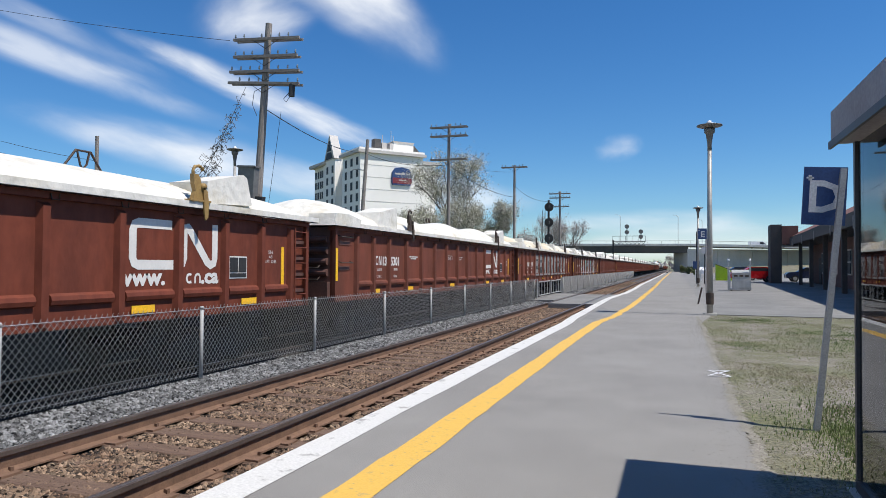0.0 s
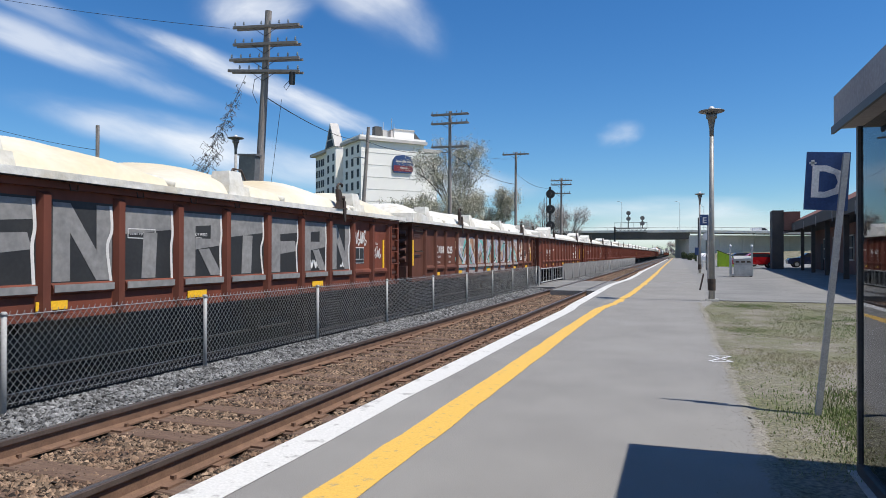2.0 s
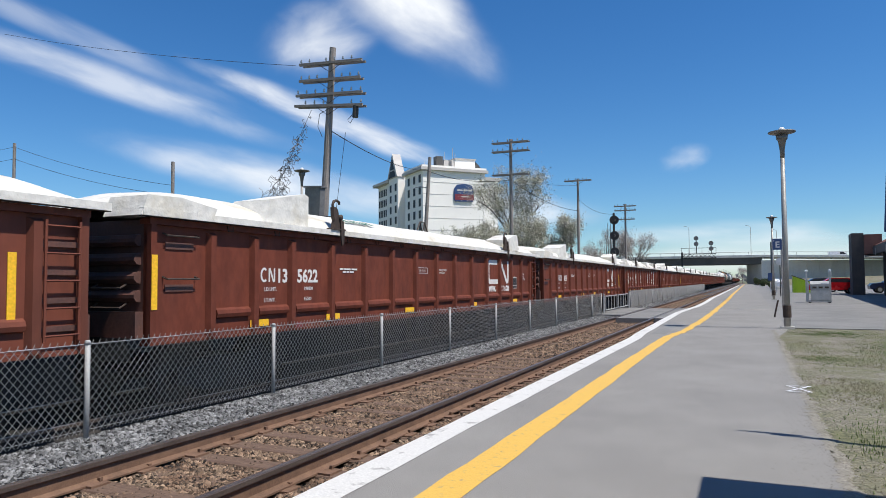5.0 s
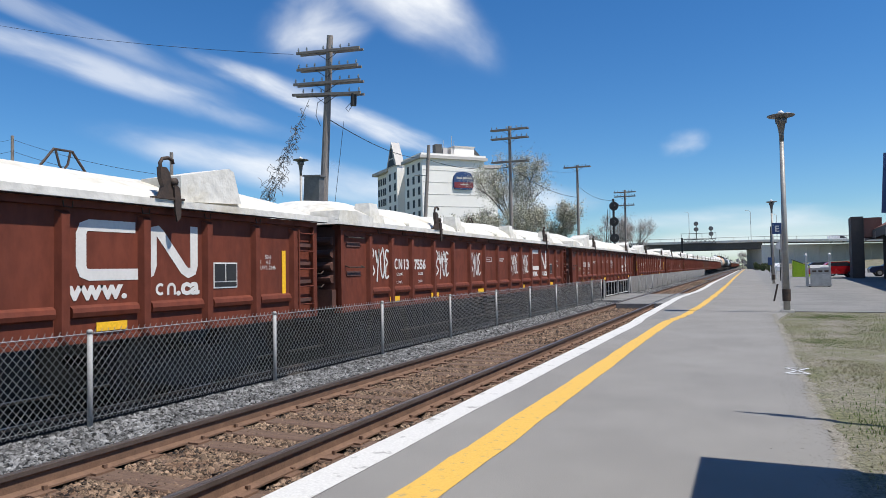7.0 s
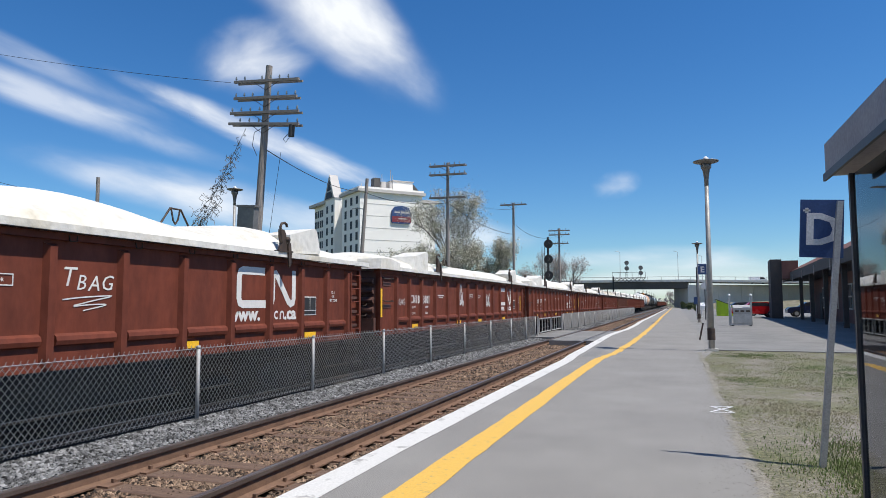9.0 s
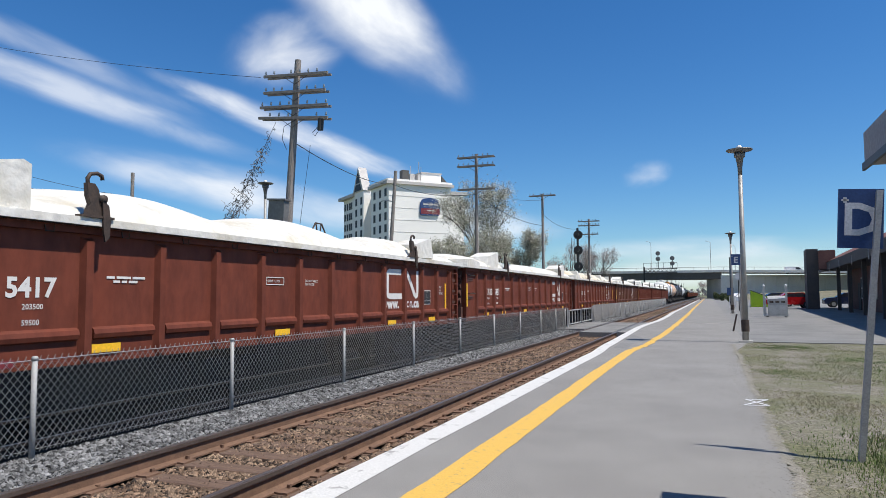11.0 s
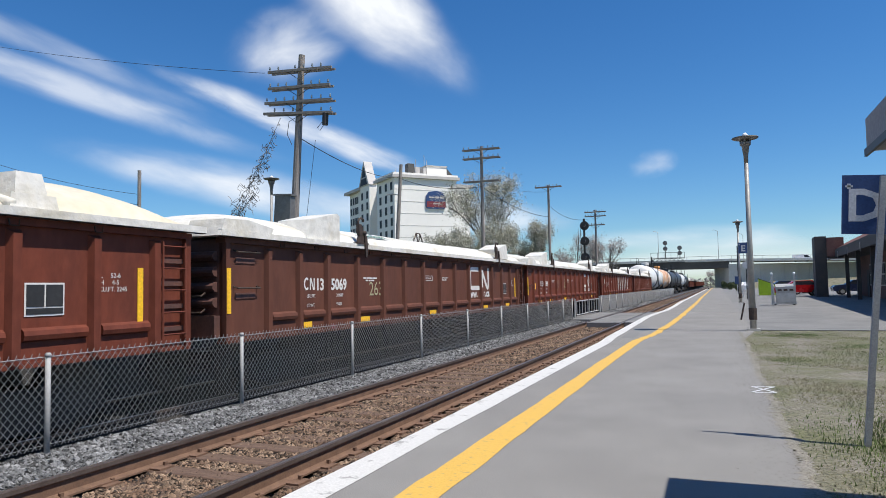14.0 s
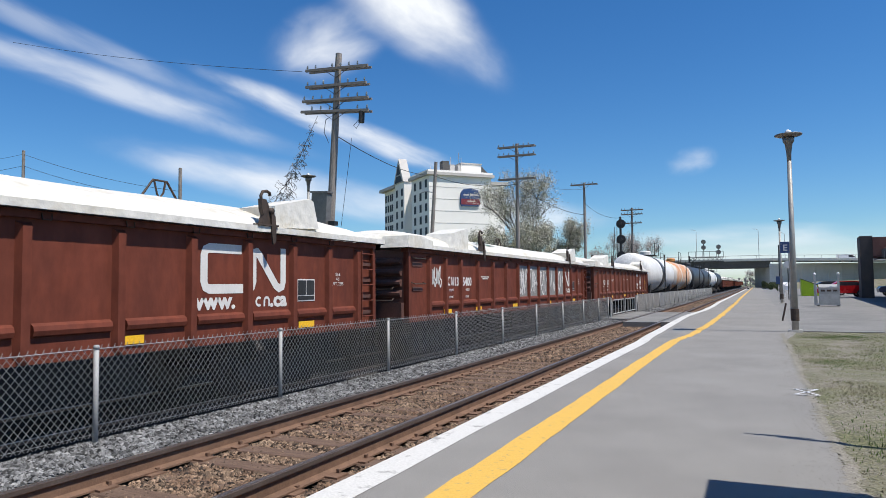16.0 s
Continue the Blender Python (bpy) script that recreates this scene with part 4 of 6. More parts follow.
def dress(car, number, shift=0.0, notice=8.72):
    """Lettering on the platform side."""
    part("side_mark", shared("wordmark", wordmark), None, car, at=pose(1.505, 12.06 + shift, 1.275), label="large white ribbon mark")
    for words, y in (("www.", 11.85), (".ca", 13.50)):
        t = text("lettering", words, 0.31, M_LETTER, car, on_side(y + shift, 1.045) @ Matrix.Diagonal((1.2, 1, 1, 1)))
        t.data.offset = 0.013
    part("letter_shape", shared("lowmark", low_mark), None, car, at=pose(1.505, 13.17 + shift, 1.045))
    part("owner_mark", shared("owner", owner_mark), None, car, at=pose(1.505, 2.16, 1.34))
    part("warning_pad", shared("redpad", lambda: Mesh().box(1.528, 1.536, 0, 0.16, 0.60, 0.68).data("warning_pad", M_SIGNRED)), None, car, at=pose(0, 3.02, 0), label="small red plate")
    a, b = number.split(" ")
    for words, y in ((a, 2.53), (b, 3.07)):
        t = text("car_number", words, 0.295, M_LETTER, car, on_side(y, 1.335))
        t.data.offset = 0.009
    text("load_limit", "LD.LMT.\n\nLT.WT.", 0.085, M_LETTER, car, on_side(2.24, 1.20))
    text("load_limit", {0: "196800\n\n65200", 1: "220400\n\n65600", 2: "203500\n\n59500"}[len(b + number) * 7 % 3 if not b.isdigit() else int(b) % 3], 0.085, M_LETTER, car, on_side(3.26, 1.20))
    text("inside_size", "IL     52-6\nIH     4-5\nCU.FT. 2245", 0.082, M_LETTER, car, on_side(15.12, 1.52))
    text("notice", "DO NOT WELD\nON FLOOR", 0.062, M_LETTER, car, on_side(notice, 1.58))
    text("notice", "STEEL FLOOR", 0.058, M_LETTER, car, on_side(7.60, 1.56))
    part("notice_frame", shared("nf", lambda: Mesh().box(0, 0.004, 0, 0.50, 0, 0.012).box(0, 0.004, 0, 0.50, 0.12, 0.132).box(0, 0.004, 0, 0.012, 0, 0.132).box(0, 0.004, 0.488, 0.50, 0, 0.132).data("notice_frame", M_LETTER)), None, car, at=pose(1.505, 7.56, 1.515))
    part("data_board", shared("db", lambda: Mesh().box(0, 0.004, 0, 0.48, 0, 0.36).data("data_board", M_LETTER)), None, car, at=pose(1.505, 14.18, 1.10), label="black notice board with white frame")
    part("data_panel", shared("dp", lambda: Mesh().box(0, 0.004, 0.02, 0.23, 0.10, 0.34).box(0, 0.004, 0.25, 0.46, 0.10, 0.34).box(0, 0.004, 0.02, 0.46, 0.02, 0.085).data("data_panel", M_BLACKPAINT)), None, car, at=pose(1.510, 14.18, 1.10))
    part("paint_line", shared("pl", lambda: bars([0.12, 0.22, 0.2], 0.03, 0.03)), None, car, at=pose(1.505, 4.35, 1.55))
    part("paint_line", shared("pl2", lambda: bars([0.1, 0.08, 0.14], 0.03, 0.03)), None, car, at=pose(1.505, 4.45, 1.50))


def ribbon(m, pts, w, x):
    """A flat stroke on the side, through smoothed points (y, z)."""
    P = [Vector(p) for p in pts]
    fine = []
    for k in range(len(P) - 1):
        p0, p1, p2, p3 = P[max(k - 1, 0)], P[k], P[k + 1], P[min(k + 2, len(P) - 1)]
        for i in range(6):
            t = i / 6
            fine.append(0.5 * ((2 * p1) + (p2 - p0) * t + (2 * p0 - 5 * p1 + 4 * p2 - p3) * t * t + (3 * p1 - p0 - 3 * p2 + p3) * t ** 3))
    fine.append(P[-1])
    vs, fs = [], []
    for k, p in enumerate(fine):
        d = (fine[min(k + 1, len(fine) - 1)] - fine[max(k - 1, 0)])
        d = d.normalized() * (w / 2) if d.length > 1e-6 else Vector((w / 2, 0))
        vs += [(x, p.x - d.y, p.y + d.x), (x, p.x + d.y, p.y - d.x)]
        if k:
            fs.append((2 * k - 2, 2 * k - 1, 2 * k + 1, 2 * k))
    m.add(vs, fs)


def scrawl(car, y0, y1, z0, z1, material, n, w, seed, x=1.508, label="sprayed scrawl"):
    rng = random.Random(seed)
    for k in range(n):
        m = Mesh()
        cy = y0 + (y1 - y0) * (k + 0.5) / n
        s = (y1 - y0) / n * 0.75
        pts = [(cy + rng.uniform(-s, s), rng.uniform(z0, z1)) for _ in range(rng.randint(4, 6))]
        ribbon(m, pts, w * rng.uniform(0.7, 1.3), x + 0.0007 * k)
        part("graffiti", m, material, car, label)


BLOCKS = {
    "t": [[(0.0, 0.62), (1.0, 0.72), (1.0, 1.0), (0.0, 1.0)], [(0.34, 0.0), (0.62, 0.0), (0.66, 0.66), (0.38, 0.66)]],
    "f": [[(0.06, 0.0), (0.36, 0.0), (0.36, 1.0), (0.06, 1.0)], [(0.36, 0.72), (0.98, 0.76), (0.98, 1.0), (0.36, 1.0)], [(0.36, 0.34), (0.94, 0.40), (0.88, 0.60), (0.36, 0.58)]],
    "r": [[(0.04, 0.0), (0.32, 0.0), (0.32, 1.0), (0.04, 1.0)], [(0.32, 0.80), (0.98, 0.84), (0.94, 1.0), (0.32, 1.0)], [(0.70, 0.46), (0.98, 0.50), (0.98, 0.84), (0.70, 0.84)], [(0.32, 0.42), (0.98, 0.50), (0.70, 0.60), (0.32, 0.60)], [(0.40, 0.42), (0.66, 0.44), (1.0, 0.0), (0.70, 0.0)]],
    "n": [[(0.04, 0.0), (0.30, 0.0), (0.30, 1.0), (0.04, 1.0)], [(0.30, 1.0), (0.30, 0.62), (0.72, 0.0), (0.72, 0.40)], [(0.72, 0.0), (0.98, 0.0), (0.98, 1.0), (0.72, 1.0)]],
    "e": [[(0.05, 0.0), (0.34, 0.0), (0.34, 1.0), (0.05, 1.0)], [(0.34, 0.76), (0.96, 0.80), (0.96, 1.0), (0.34, 1.0)], [(0.34, 0.40), (0.90, 0.42), (0.86, 0.60), (0.34, 0.58)], [(0.34, 0.0), (0.98, 0.0), (0.98, 0.22), (0.34, 0.22)]],
}


def block_letters(car, seed):
    """Big grey block pieces, one to a panel, on sprayed black."""
    rng = random.Random(seed)
    for q, shape in zip((3, 4, 5, 6, 7, 8, 9, 10, 11), "efntrtfrn"):
        dark, grey, line, low = Mesh(), Mesh(), Mesh(), Mesh()
        a, b = RIBS[q] + 0.09, RIBS[q + 1] - 0.09
        z0, z1 = 0.99, 1.93 + rng.uniform(-0.03, 0.03)
        dark.box(1.502, 1.506, a, b, z0 - 0.02, z1 + 0.03)
        for k, poly in enumerate(BLOCKS[shape]):
            grey.prism([(a + (b - a) * u, z0 + (z1 - z0) * v) for u, v in poly], 1.507, 1.509 + 0.0006 * k, "x")
        ribbon(line, [(b - 0.03, z0 - 0.02), (b - 0.05 + rng.uniform(-0.05, 0.02), z0 + 0.4), (b - 0.02, z0 + 0.62), (b - 0.04, z1)], 0.045, 1.514)
        low.box(1.556, 1.563, a + 0.02, b - 0.02, 0.87, 0.955)
        part("graffiti", dark, M_BLACKPAINT, car, "black sprayed background")
        part("graffiti", grey, M_GREYPAINT, car, "grey sprayed block piece")
        part("graffiti", line, M_LETTER, car, "white sprayed outline")
        part("graffiti", low, M_GREYPAINT, car, "grey paint along the ledge")


STROKES = {
    "b": [(0.12, 0.0), (0.14, 0.5), (0.1, 1.0), (0.75, 0.88), (0.25, 0.52), (0.85, 0.25), (0.1, 0.02)],
    "y": [(0.05, 1.0), (0.35, 0.5), (0.8, 1.0), (0.55, 0.4), (0.3, -0.08)],
    "o": [(0.5, 1.0), (0.15, 0.75), (0.15, 0.25), (0.5, 0.0), (0.85, 0.25), (0.85, 0.75), (0.5, 1.0), (0.4, 0.9)],
    "e": [(0.85, 0.95), (0.3, 1.0), (0.12, 0.75), (0.5, 0.55), (0.14, 0.35), (0.25, 0.02), (0.9, 0.1)],
    "z": [(0.05, 0.2), (0.2, 0.9), (0.4, 0.15), (0.6, 0.8), (0.8, 0.1), (0.98, 0.7)],
    "s": [(0.0, 0.7), (0.5, 0.95), (0.3, 0.45), (0.9, 0.3), (0.45, 0.05), (0.1, 0.35)],
}


def tag(car, y0, y1, z0, z1, w, seed, material=None, label="white sprayed tag", shapes="zszs"):
    """A row of hurried sprayed strokes."""
    rng = random.Random(seed)
    s, h = (y1 - y0) / len(shapes), z1 - z0
    for k, shape in enumerate(shapes):
        m = Mesh()
        pts = [(y0 + s * (k + u) + rng.uniform(-0.06, 0.06) * s, z0 + h * (v + rng.uniform(-0.04, 0.04))) for u, v in STROKES[shape]]
        ribbon(m, pts, w, 1.508 + 0.0006 * k)
        part("graffiti", m, material or M_LETTER, car, label)


def mural(car, seed):
    """A long faded piece: pale fields, broad swinging ribbons and peeled paint."""
    rng = random.Random(seed)
    for q in range(3, 11):
        field, low_band = Mesh(), Mesh()
        a, b = RIBS[q] + 0.09, RIBS[q + 1] - 0.09
        n = 10
        top = [(a + (b - a) * k / n, 1.86 + 0.07 * noise.noise((q + k * 0.25, seed, 0))) for k in range(n + 1)]
        low = [(a + (b - a) * k / n, (0.64 if q < 9 else 1.0) + 0.08 * noise.noise((q + k * 0.3, seed, 4))) for k in range(n, -1, -1)]
        field.prism(top + low, 1.502, 1.5045, "x")
        low_band.box(1.556, 1.5625, a + 0.02, b - 0.02, 0.86, 0.95)
        part("graffiti", field, M_LILAC, car, "faded lilac and tan sprayed field")
        part("graffiti", low_band, M_LILAC, car, "faded lilac paint along the ledge")

    def swing(y0, y1, zc, amp, waves, w, x, material, label, phase):
        m = Mesh()
        steps = int(waves * 6)
        pts = [(y0 + (y1 - y0) * k / steps + 0.16 * math.sin(2.2 * k + phase), zc + amp * math.sin(2 * math.pi * k / 6 + phase) + 0.05 * noise.noise((k, phase, seed))) for k in range(steps + 1)]
        ribbon(m, pts, w, x)
        part("graffiti", m, material, car, label)
    swing(3.9, 12.6, 1.35, 0.42, 4.5, 0.20, 1.5065, M_RUSTPAINT, "rust and tan sprayed bands", 2.0)
    swing(3.95, 12.0, 1.30, 0.46, 6.2, 0.17, 1.5085, M_PALEBLUE, "pale blue sprayed bands", 0.4)
    swing(4.0, 12.8, 1.28, 0.50, 5.3, 0.12, 1.511, M_TEAL, "teal sprayed bands", 3.3)
    swing(4.0, 11.6, 1.40, 0.36, 7.1, 0.05, 1.513, M_BLACKPAINT, "dark sprayed outlines", 1.2)
    swing(4.0, 12.4, 1.33, 0.44, 6.4, 0.055, 1.515, M_LETTER, "white sprayed outlines", 0.55)
    swing(11.9, 15.9, 1.38, 0.38, 2.6, 0.20, 1.5105, M_PEELED, "peeling white and rust loops", 0.2)


def ribbon_mark(car, y, z):
    m = Mesh()
    ribbon(m, [(y - 0.06, z - 0.05), (y - 0.08, z + 0.1), (y, z + 0.2), (y + 0.07, z + 0.08), (y + 0.04, z - 0.06)], 0.05, 1.512)
    part("graffiti", m, M_LETTER, car, "white sprayed tag")


def tank_car(shell, band, seed):
    car = thing("tank_car", "", "freight car")
    R, zc, L = 1.45, 2.15, 15.6
    rings = [(0.02, 0.0)] + [(R * math.sin(a), 0.55 * (1 - math.cos(a))) for a in np.linspace(0.25, math.pi / 2, 6)]
    rings += [(R, L * k / 6) for k in range(1, 6)]
    rings += [(r, L - h) for r, h in reversed(rings[:7])]
    part("tank", Mesh().lathe(rings, 28, (0, 0.4, zc), "y"), shell, car, smooth=True)
    if band:
        part("band", Mesh().lathe([(R + 0.012, 7.2), (R + 0.012, 8.9)], 28, (0, 0, zc), "y"), M_TANKBLACK, car, "dark band round the tank", smooth=True)
    part("dome", Mesh().lathe([(0.45, 3.5), (0.45, 3.95), (0.38, 4.02), (0.1, 4.05)], 16, (0, 8.2, 0)), shell, car)
    plat = part("platform", Mesh().box(-0.9, 0.9, 7.0, 9.4, 3.62, 3.66), M_DARK, car)
    for x in (-0.9, 0.9):
        part("handrail", Mesh().path([(x, 7.0, 3.66), (x, 7.0, 4.6), (x, 9.4, 4.6), (x, 9.4, 3.66)], 0.025, 6).tube((x, 7.0, 4.15), (x, 9.4, 4.15), 0.02, n=6), M_DARK, plat)
    part("ladder", Mesh().tube((1.5, 8.0, 0.8), (1.5, 8.0, 3.7), 0.025, n=6).tube((1.5, 8.45, 0.8), (1.5, 8.45, 3.7), 0.025, n=6), M_DARK, car)
    part("stub_sill", Mesh().box(-0.5, 0.5, -0.2, 3.2, 0.55, 0.85).box(-0.5, 0.5, 13.2, 16.6, 0.55, 0.85).box(-1.4, 1.4, 0.1, 0.5, 0.7, 0.9).box(-1.4, 1.4, 15.9, 16.3, 0.7, 0.9), M_DARK, car)
    part("saddle", Mesh().box(-1.2, 1.2, 1.9, 2.5, 0.8, 1.5).box(-1.2, 1.2, 13.9, 14.5, 0.8, 1.5), M_DARK, car)
    add_trucks(car, (2.1, LEN - 2.1))
    return car


TRAIN = []
PITCH, SPEED, FIRST, TRACK2 = 17.5, 15.31, 12.42, -8.30


def build_train():
    W, D = M_COVER, M_CREAM
    six = (1.3, 5.6, 9.85, 14.22)
    # number, style, paint, cover, seed, crates
    plan = {
        -2: ("13 7120", "smooth", M_BROWN, W, 20, None), -1: ("13 5348", "smooth", M_BROWN, W, 21, None),
        0: ("13 5301", "lumpy", M_BROWN2, W, 0, None), 1: ("18 8218", "bays", M_BROWN2, D, 14, six),
        2: ("18 8225", "bays", M_BROWN3, W, 6, six), 3: ("13 7604", "smooth", M_BROWN2, W, 3, None),
        4: ("13 5622", "smooth", M_BROWN, W, 4, None), 5: ("13 5633", "smooth", M_BROWN, W, 5, None),
        6: ("13 7556", "bays", M_BROWN, W, 7, six), 7: ("13 7856", "lumpy", M_BROWN, W, 13, None),
        8: ("18 8101", "smooth", M_BROWN, W, 8, None), 9: ("13 5417", "lumpy", M_BROWN, W, 9, None),
        10: ("13 5451", "smooth", M_BROWN, W, 10, None), 11: ("13 5552", "bays", M_BROWN, D, 11, six),
        12: ("13 5069", "smooth", M_BROWN3, W, 12, None), 13: ("13 5399", "smooth", M_BROWN, W, 16, None),
        14: ("13 5400", "smooth", M_BROWN, W, 19, None), 15: ("13 7611", "smooth", M_BROWN2, W, 15, None),
    }
    tanks = {16: (M_TANKWHITE, True), 17: (M_TANKRUST, False), 18: (M_TANKBLACK, False), 19: (M_TANKBLACK, False), 20: (M_TANKWHITE, False), 21: (M_TANKBLACK, False)}
    for n, (number, style, paint, cover, seed, crates) in plan.items():
        car = gondola(style, paint, cover, seed, crates)
        dress(car, number, -1.14 if n == 12 else 0.0, 6.5 if n == 7 else 8.72)
        look_ = "faded " if paint is M_BROWN2 else "dark weathered " if paint is M_BROWN3 else ""
        tagged(car, f"{look_}oxide red gondola car under a white {'crated ' if crates else ''}load cover", "freight car", "cars of the freight train")
        if n == 1:
            block_letters(car, 31)
            tag(car, 14.15, 14.8, 1.5, 1.85, 0.03, 5)
            tag(car, 15.12, 15.6, 1.2, 1.45, 0.025, 6)
        elif n == 2:
            mural(car, 41)
        elif n == 6:
            for y in (1.15, 4.2, 6.4, 9.72, 10.87):
                tag(car, y, y + 0.78, 1.16, 1.74, 0.045, int(y * 10), shapes="byoe")
        elif n == 7:
            scrawl(car, 1.1, 1.8, 1.15, 1.4, M_CHALK, 4, 0.018, 7)
            for letter, y, z, size in (("T", 8.66, 1.53, 0.33), ("B", 8.88, 1.49, 0.26), ("A", 9.06, 1.48, 0.27), ("G", 9.25, 1.49, 0.27)):
                t = text("chalk_tag", letter, size, M_LETTER, car, on_side(y, z))
                t.data.shear = 0.22
            m = Mesh()
            ribbon(m, [(8.70, 1.37), (9.0, 1.40), (9.44, 1.42), (9.1, 1.35), (8.86, 1.30)], 0.016, 1.508)
            ribbon(m, [(8.86, 1.29), (9.1, 1.31), (9.36, 1.31), (9.0, 1.24)], 0.014, 1.509)
            part("graffiti", m, M_LETTER, car, "white chalk underlines")
        elif n == 8:
            tag(car, 6.38, 6.98, 1.24, 1.72, 0.05, 9)
            ribbon_mark(car, 6.68, 1.74)
            tag(car, 9.74, 10.4, 1.18, 1.70, 0.055, 10)
            tag(car, 1.2, 1.75, 1.28, 1.46, 0.014, 12)
        elif n == 11:
            m = Mesh()
            for k, (cy, r) in enumerate(((10.2, 0.16), (10.75, 0.34), (11.3, 0.36), (12.1, 0.38), (12.75, 0.36))):
                ribbon(m, arc(cy, 1.32 if k else 1.28, r, r * 0.85, 200, -20, 10), 0.04, 1.508 + 0.0006 * k)
                ribbon(m, arc(cy, 0.80, r, r * 0.6, 180, 360, 8), 0.05, 1.562 + 0.0006 * k)
            part("graffiti", m, M_CHALK, car, "pale yellow sprayed cloud outline")
            tag(car, 12.1, 12.8, 0.98, 1.12, 0.02, 21)
        elif n == 12:
            part("rib_mark", Mesh().box(1.576, 1.579, 11.83, 11.93, 1.33, 1.86), M_LETTER, car, "white paint carried over the rib")
            text("chalk_number", "263", 0.42, M_CHALK, car, on_side(4.6, 1.2))
        elif n == 13:
            scrawl(car, 5.2, 5.8, 1.1, 1.6, M_CHALK, 4, 0.02, 12)
            scrawl(car, 7.0, 7.5, 1.1, 1.7, M_CHALK, 4, 0.02, 13)
            part("notice_plate", Mesh().box(1.504, 1.51, 1.25, 1.55, 1.22, 1.45), M_REFLECT, car, "yellow repair notice")
        elif n == 14:
            m = Mesh()
            for a, b in zip(RIBS[6:11], RIBS[7:12]):
                m.box(1.502, 1.508, a + 0.09, b - 0.09, 0.9, 1.95)
            part("graffiti", m, M_GREYPAINT, car, "grey sprayed background")
            for q in range(6, 11):
                scrawl(car, RIBS[q] + 0.12, RIBS[q + 1] - 0.1, 1.0, 1.85, M_LETTER, 3, 0.06, 140 + q, 1.511, "white sprayed letters")
            tag(car, 1.2, 1.8, 1.3, 1.8, 0.045, 15)
        if style == "smooth" and n not in (-1, -2):
            cover_mark(car)
        TRAIN.append((n, car))
    for n, (shell, band) in tanks.items():
        car = tank_car(shell, band, n)
        colour = {M_TANKWHITE.name: "white", M_TANKRUST.name: "white and orange-stained", M_TANKBLACK.name: "black"}[shell.name]
        tagged(car, f"{colour} cylindrical tank car with a top platform", "freight car", "cars of the freight train")
        TRAIN.append((n, car))
    src = [c for k, c in TRAIN if k in (3, 4)]
    for n in range(22, 34):
        TRAIN.append((n, copy_thing(src[n % 2], pose(0, 0, 0))))


def cover_mark(parent):
    """Green printed shapes along the slope of a cover."""
    y = 4.6
    for w, h in ((0.22, 0.16), (0.2, 0.13), (0.2, 0.13), (0.14, 0.17), (0.2, 0.13), (0.2, 0.17)):
        q = lambda x, e: (x, e, 2.135 + 0.16 + 0.37 * (1 - (x / 1.64) ** 2.2) + 0.035)
        part("printed_letter", shared(("print", w, h), lambda: Mesh().add([q(1.36, 0), q(1.36, w * 0.8), q(1.36 - h * 1.3, w * 0.8), q(1.36 - h * 1.3, 0)], [(0, 1, 2, 3)]).data("printed_letter", M_GREENMARK)), None, parent, "dark green printed letter shape", at=pose(0, y, 0))
        y += w + 0.03


# ---- poles, lamps, signals ----
def utility_pole(x, y, z_top, arms, lean=(0, 0), r=0.17, width=3.05, label="weathered timber telegraph pole with crossarms", double=False):
    p = thing("telegraph_pole", label, "telegraph pole", pose(x, y, -0.5, lean[0], lean[1], 0), "poles along the line")
    H = z_top + 0.5
    part("pole", Mesh().tube((0, 0, 0), (0, 0, H), r, r * 0.68, n=12), M_POLE, p, smooth=False)
    for k, (z, tilt, w) in enumerate(arms):
        h = z + 0.5
        a = part("crossarm", Mesh().box(-w / 2, w / 2, -0.22, -0.12, -0.06, 0.06).box(-w / 2, w / 2, 0.12, 0.2, -0.05, 0.05), M_ARM, p, at=pose(0, 0, h, 0, tilt, 0))
        for i in range(8):
            u = -w / 2 + 0.1 + (w - 0.2) * i / 7
            if (i * 7 + k * 3) % 5 == 4:
                continue
            part("insulator", shared("insul", lambda: Mesh().lathe([(0.012, 0.05), (0.012, 0.11), (0.04, 0.11), (0.05, 0.15), (0.03, 0.2), (0.04, 0.22), (0.02, 0.26)], 8).data("insulator", M_GLASSY, True)), None, a, at=pose(u, -0.17, 0))
        for s in (-1, 1):
            part("brace", Mesh().tube((s * 0.75, -0.16, 0), (0, -0.16, -0.45), 0.014, n=5), M_IRON, a)
    return p


def cable(name, pts, sag, r, label, material=None):
    """One unbroken sagging tube through its fixings."""
    line = []
    for a, b in zip(pts, pts[1:]):
        a, b = Vector(a), Vector(b)
        for i in range(0 if not line else 1, 17):
            t = i / 16
            line.append(a.lerp(b, t) - Vector((0, 0, 4 * sag * t * (1 - t))))
    vs, fs = [], []
    for k, p in enumerate(line):
        d = (line[min(k + 1, len(line) - 1)] - line[max(k - 1, 0)]).normalized()
        u = d.cross(Vector((0.31, 0.11, 0.94))).normalized()
        w = d.cross(u)
        vs += [p + u * r, p + w * r, p - u * r, p - w * r]
        if k:
            o = 4 * k
            fs += [(o - 4 + i, o - 4 + (i + 1) % 4, o + (i + 1) % 4, o + i) for i in range(4)]
    solid(name, Mesh().add(vs, fs), material or M_WIREBLACK, label, "cable")


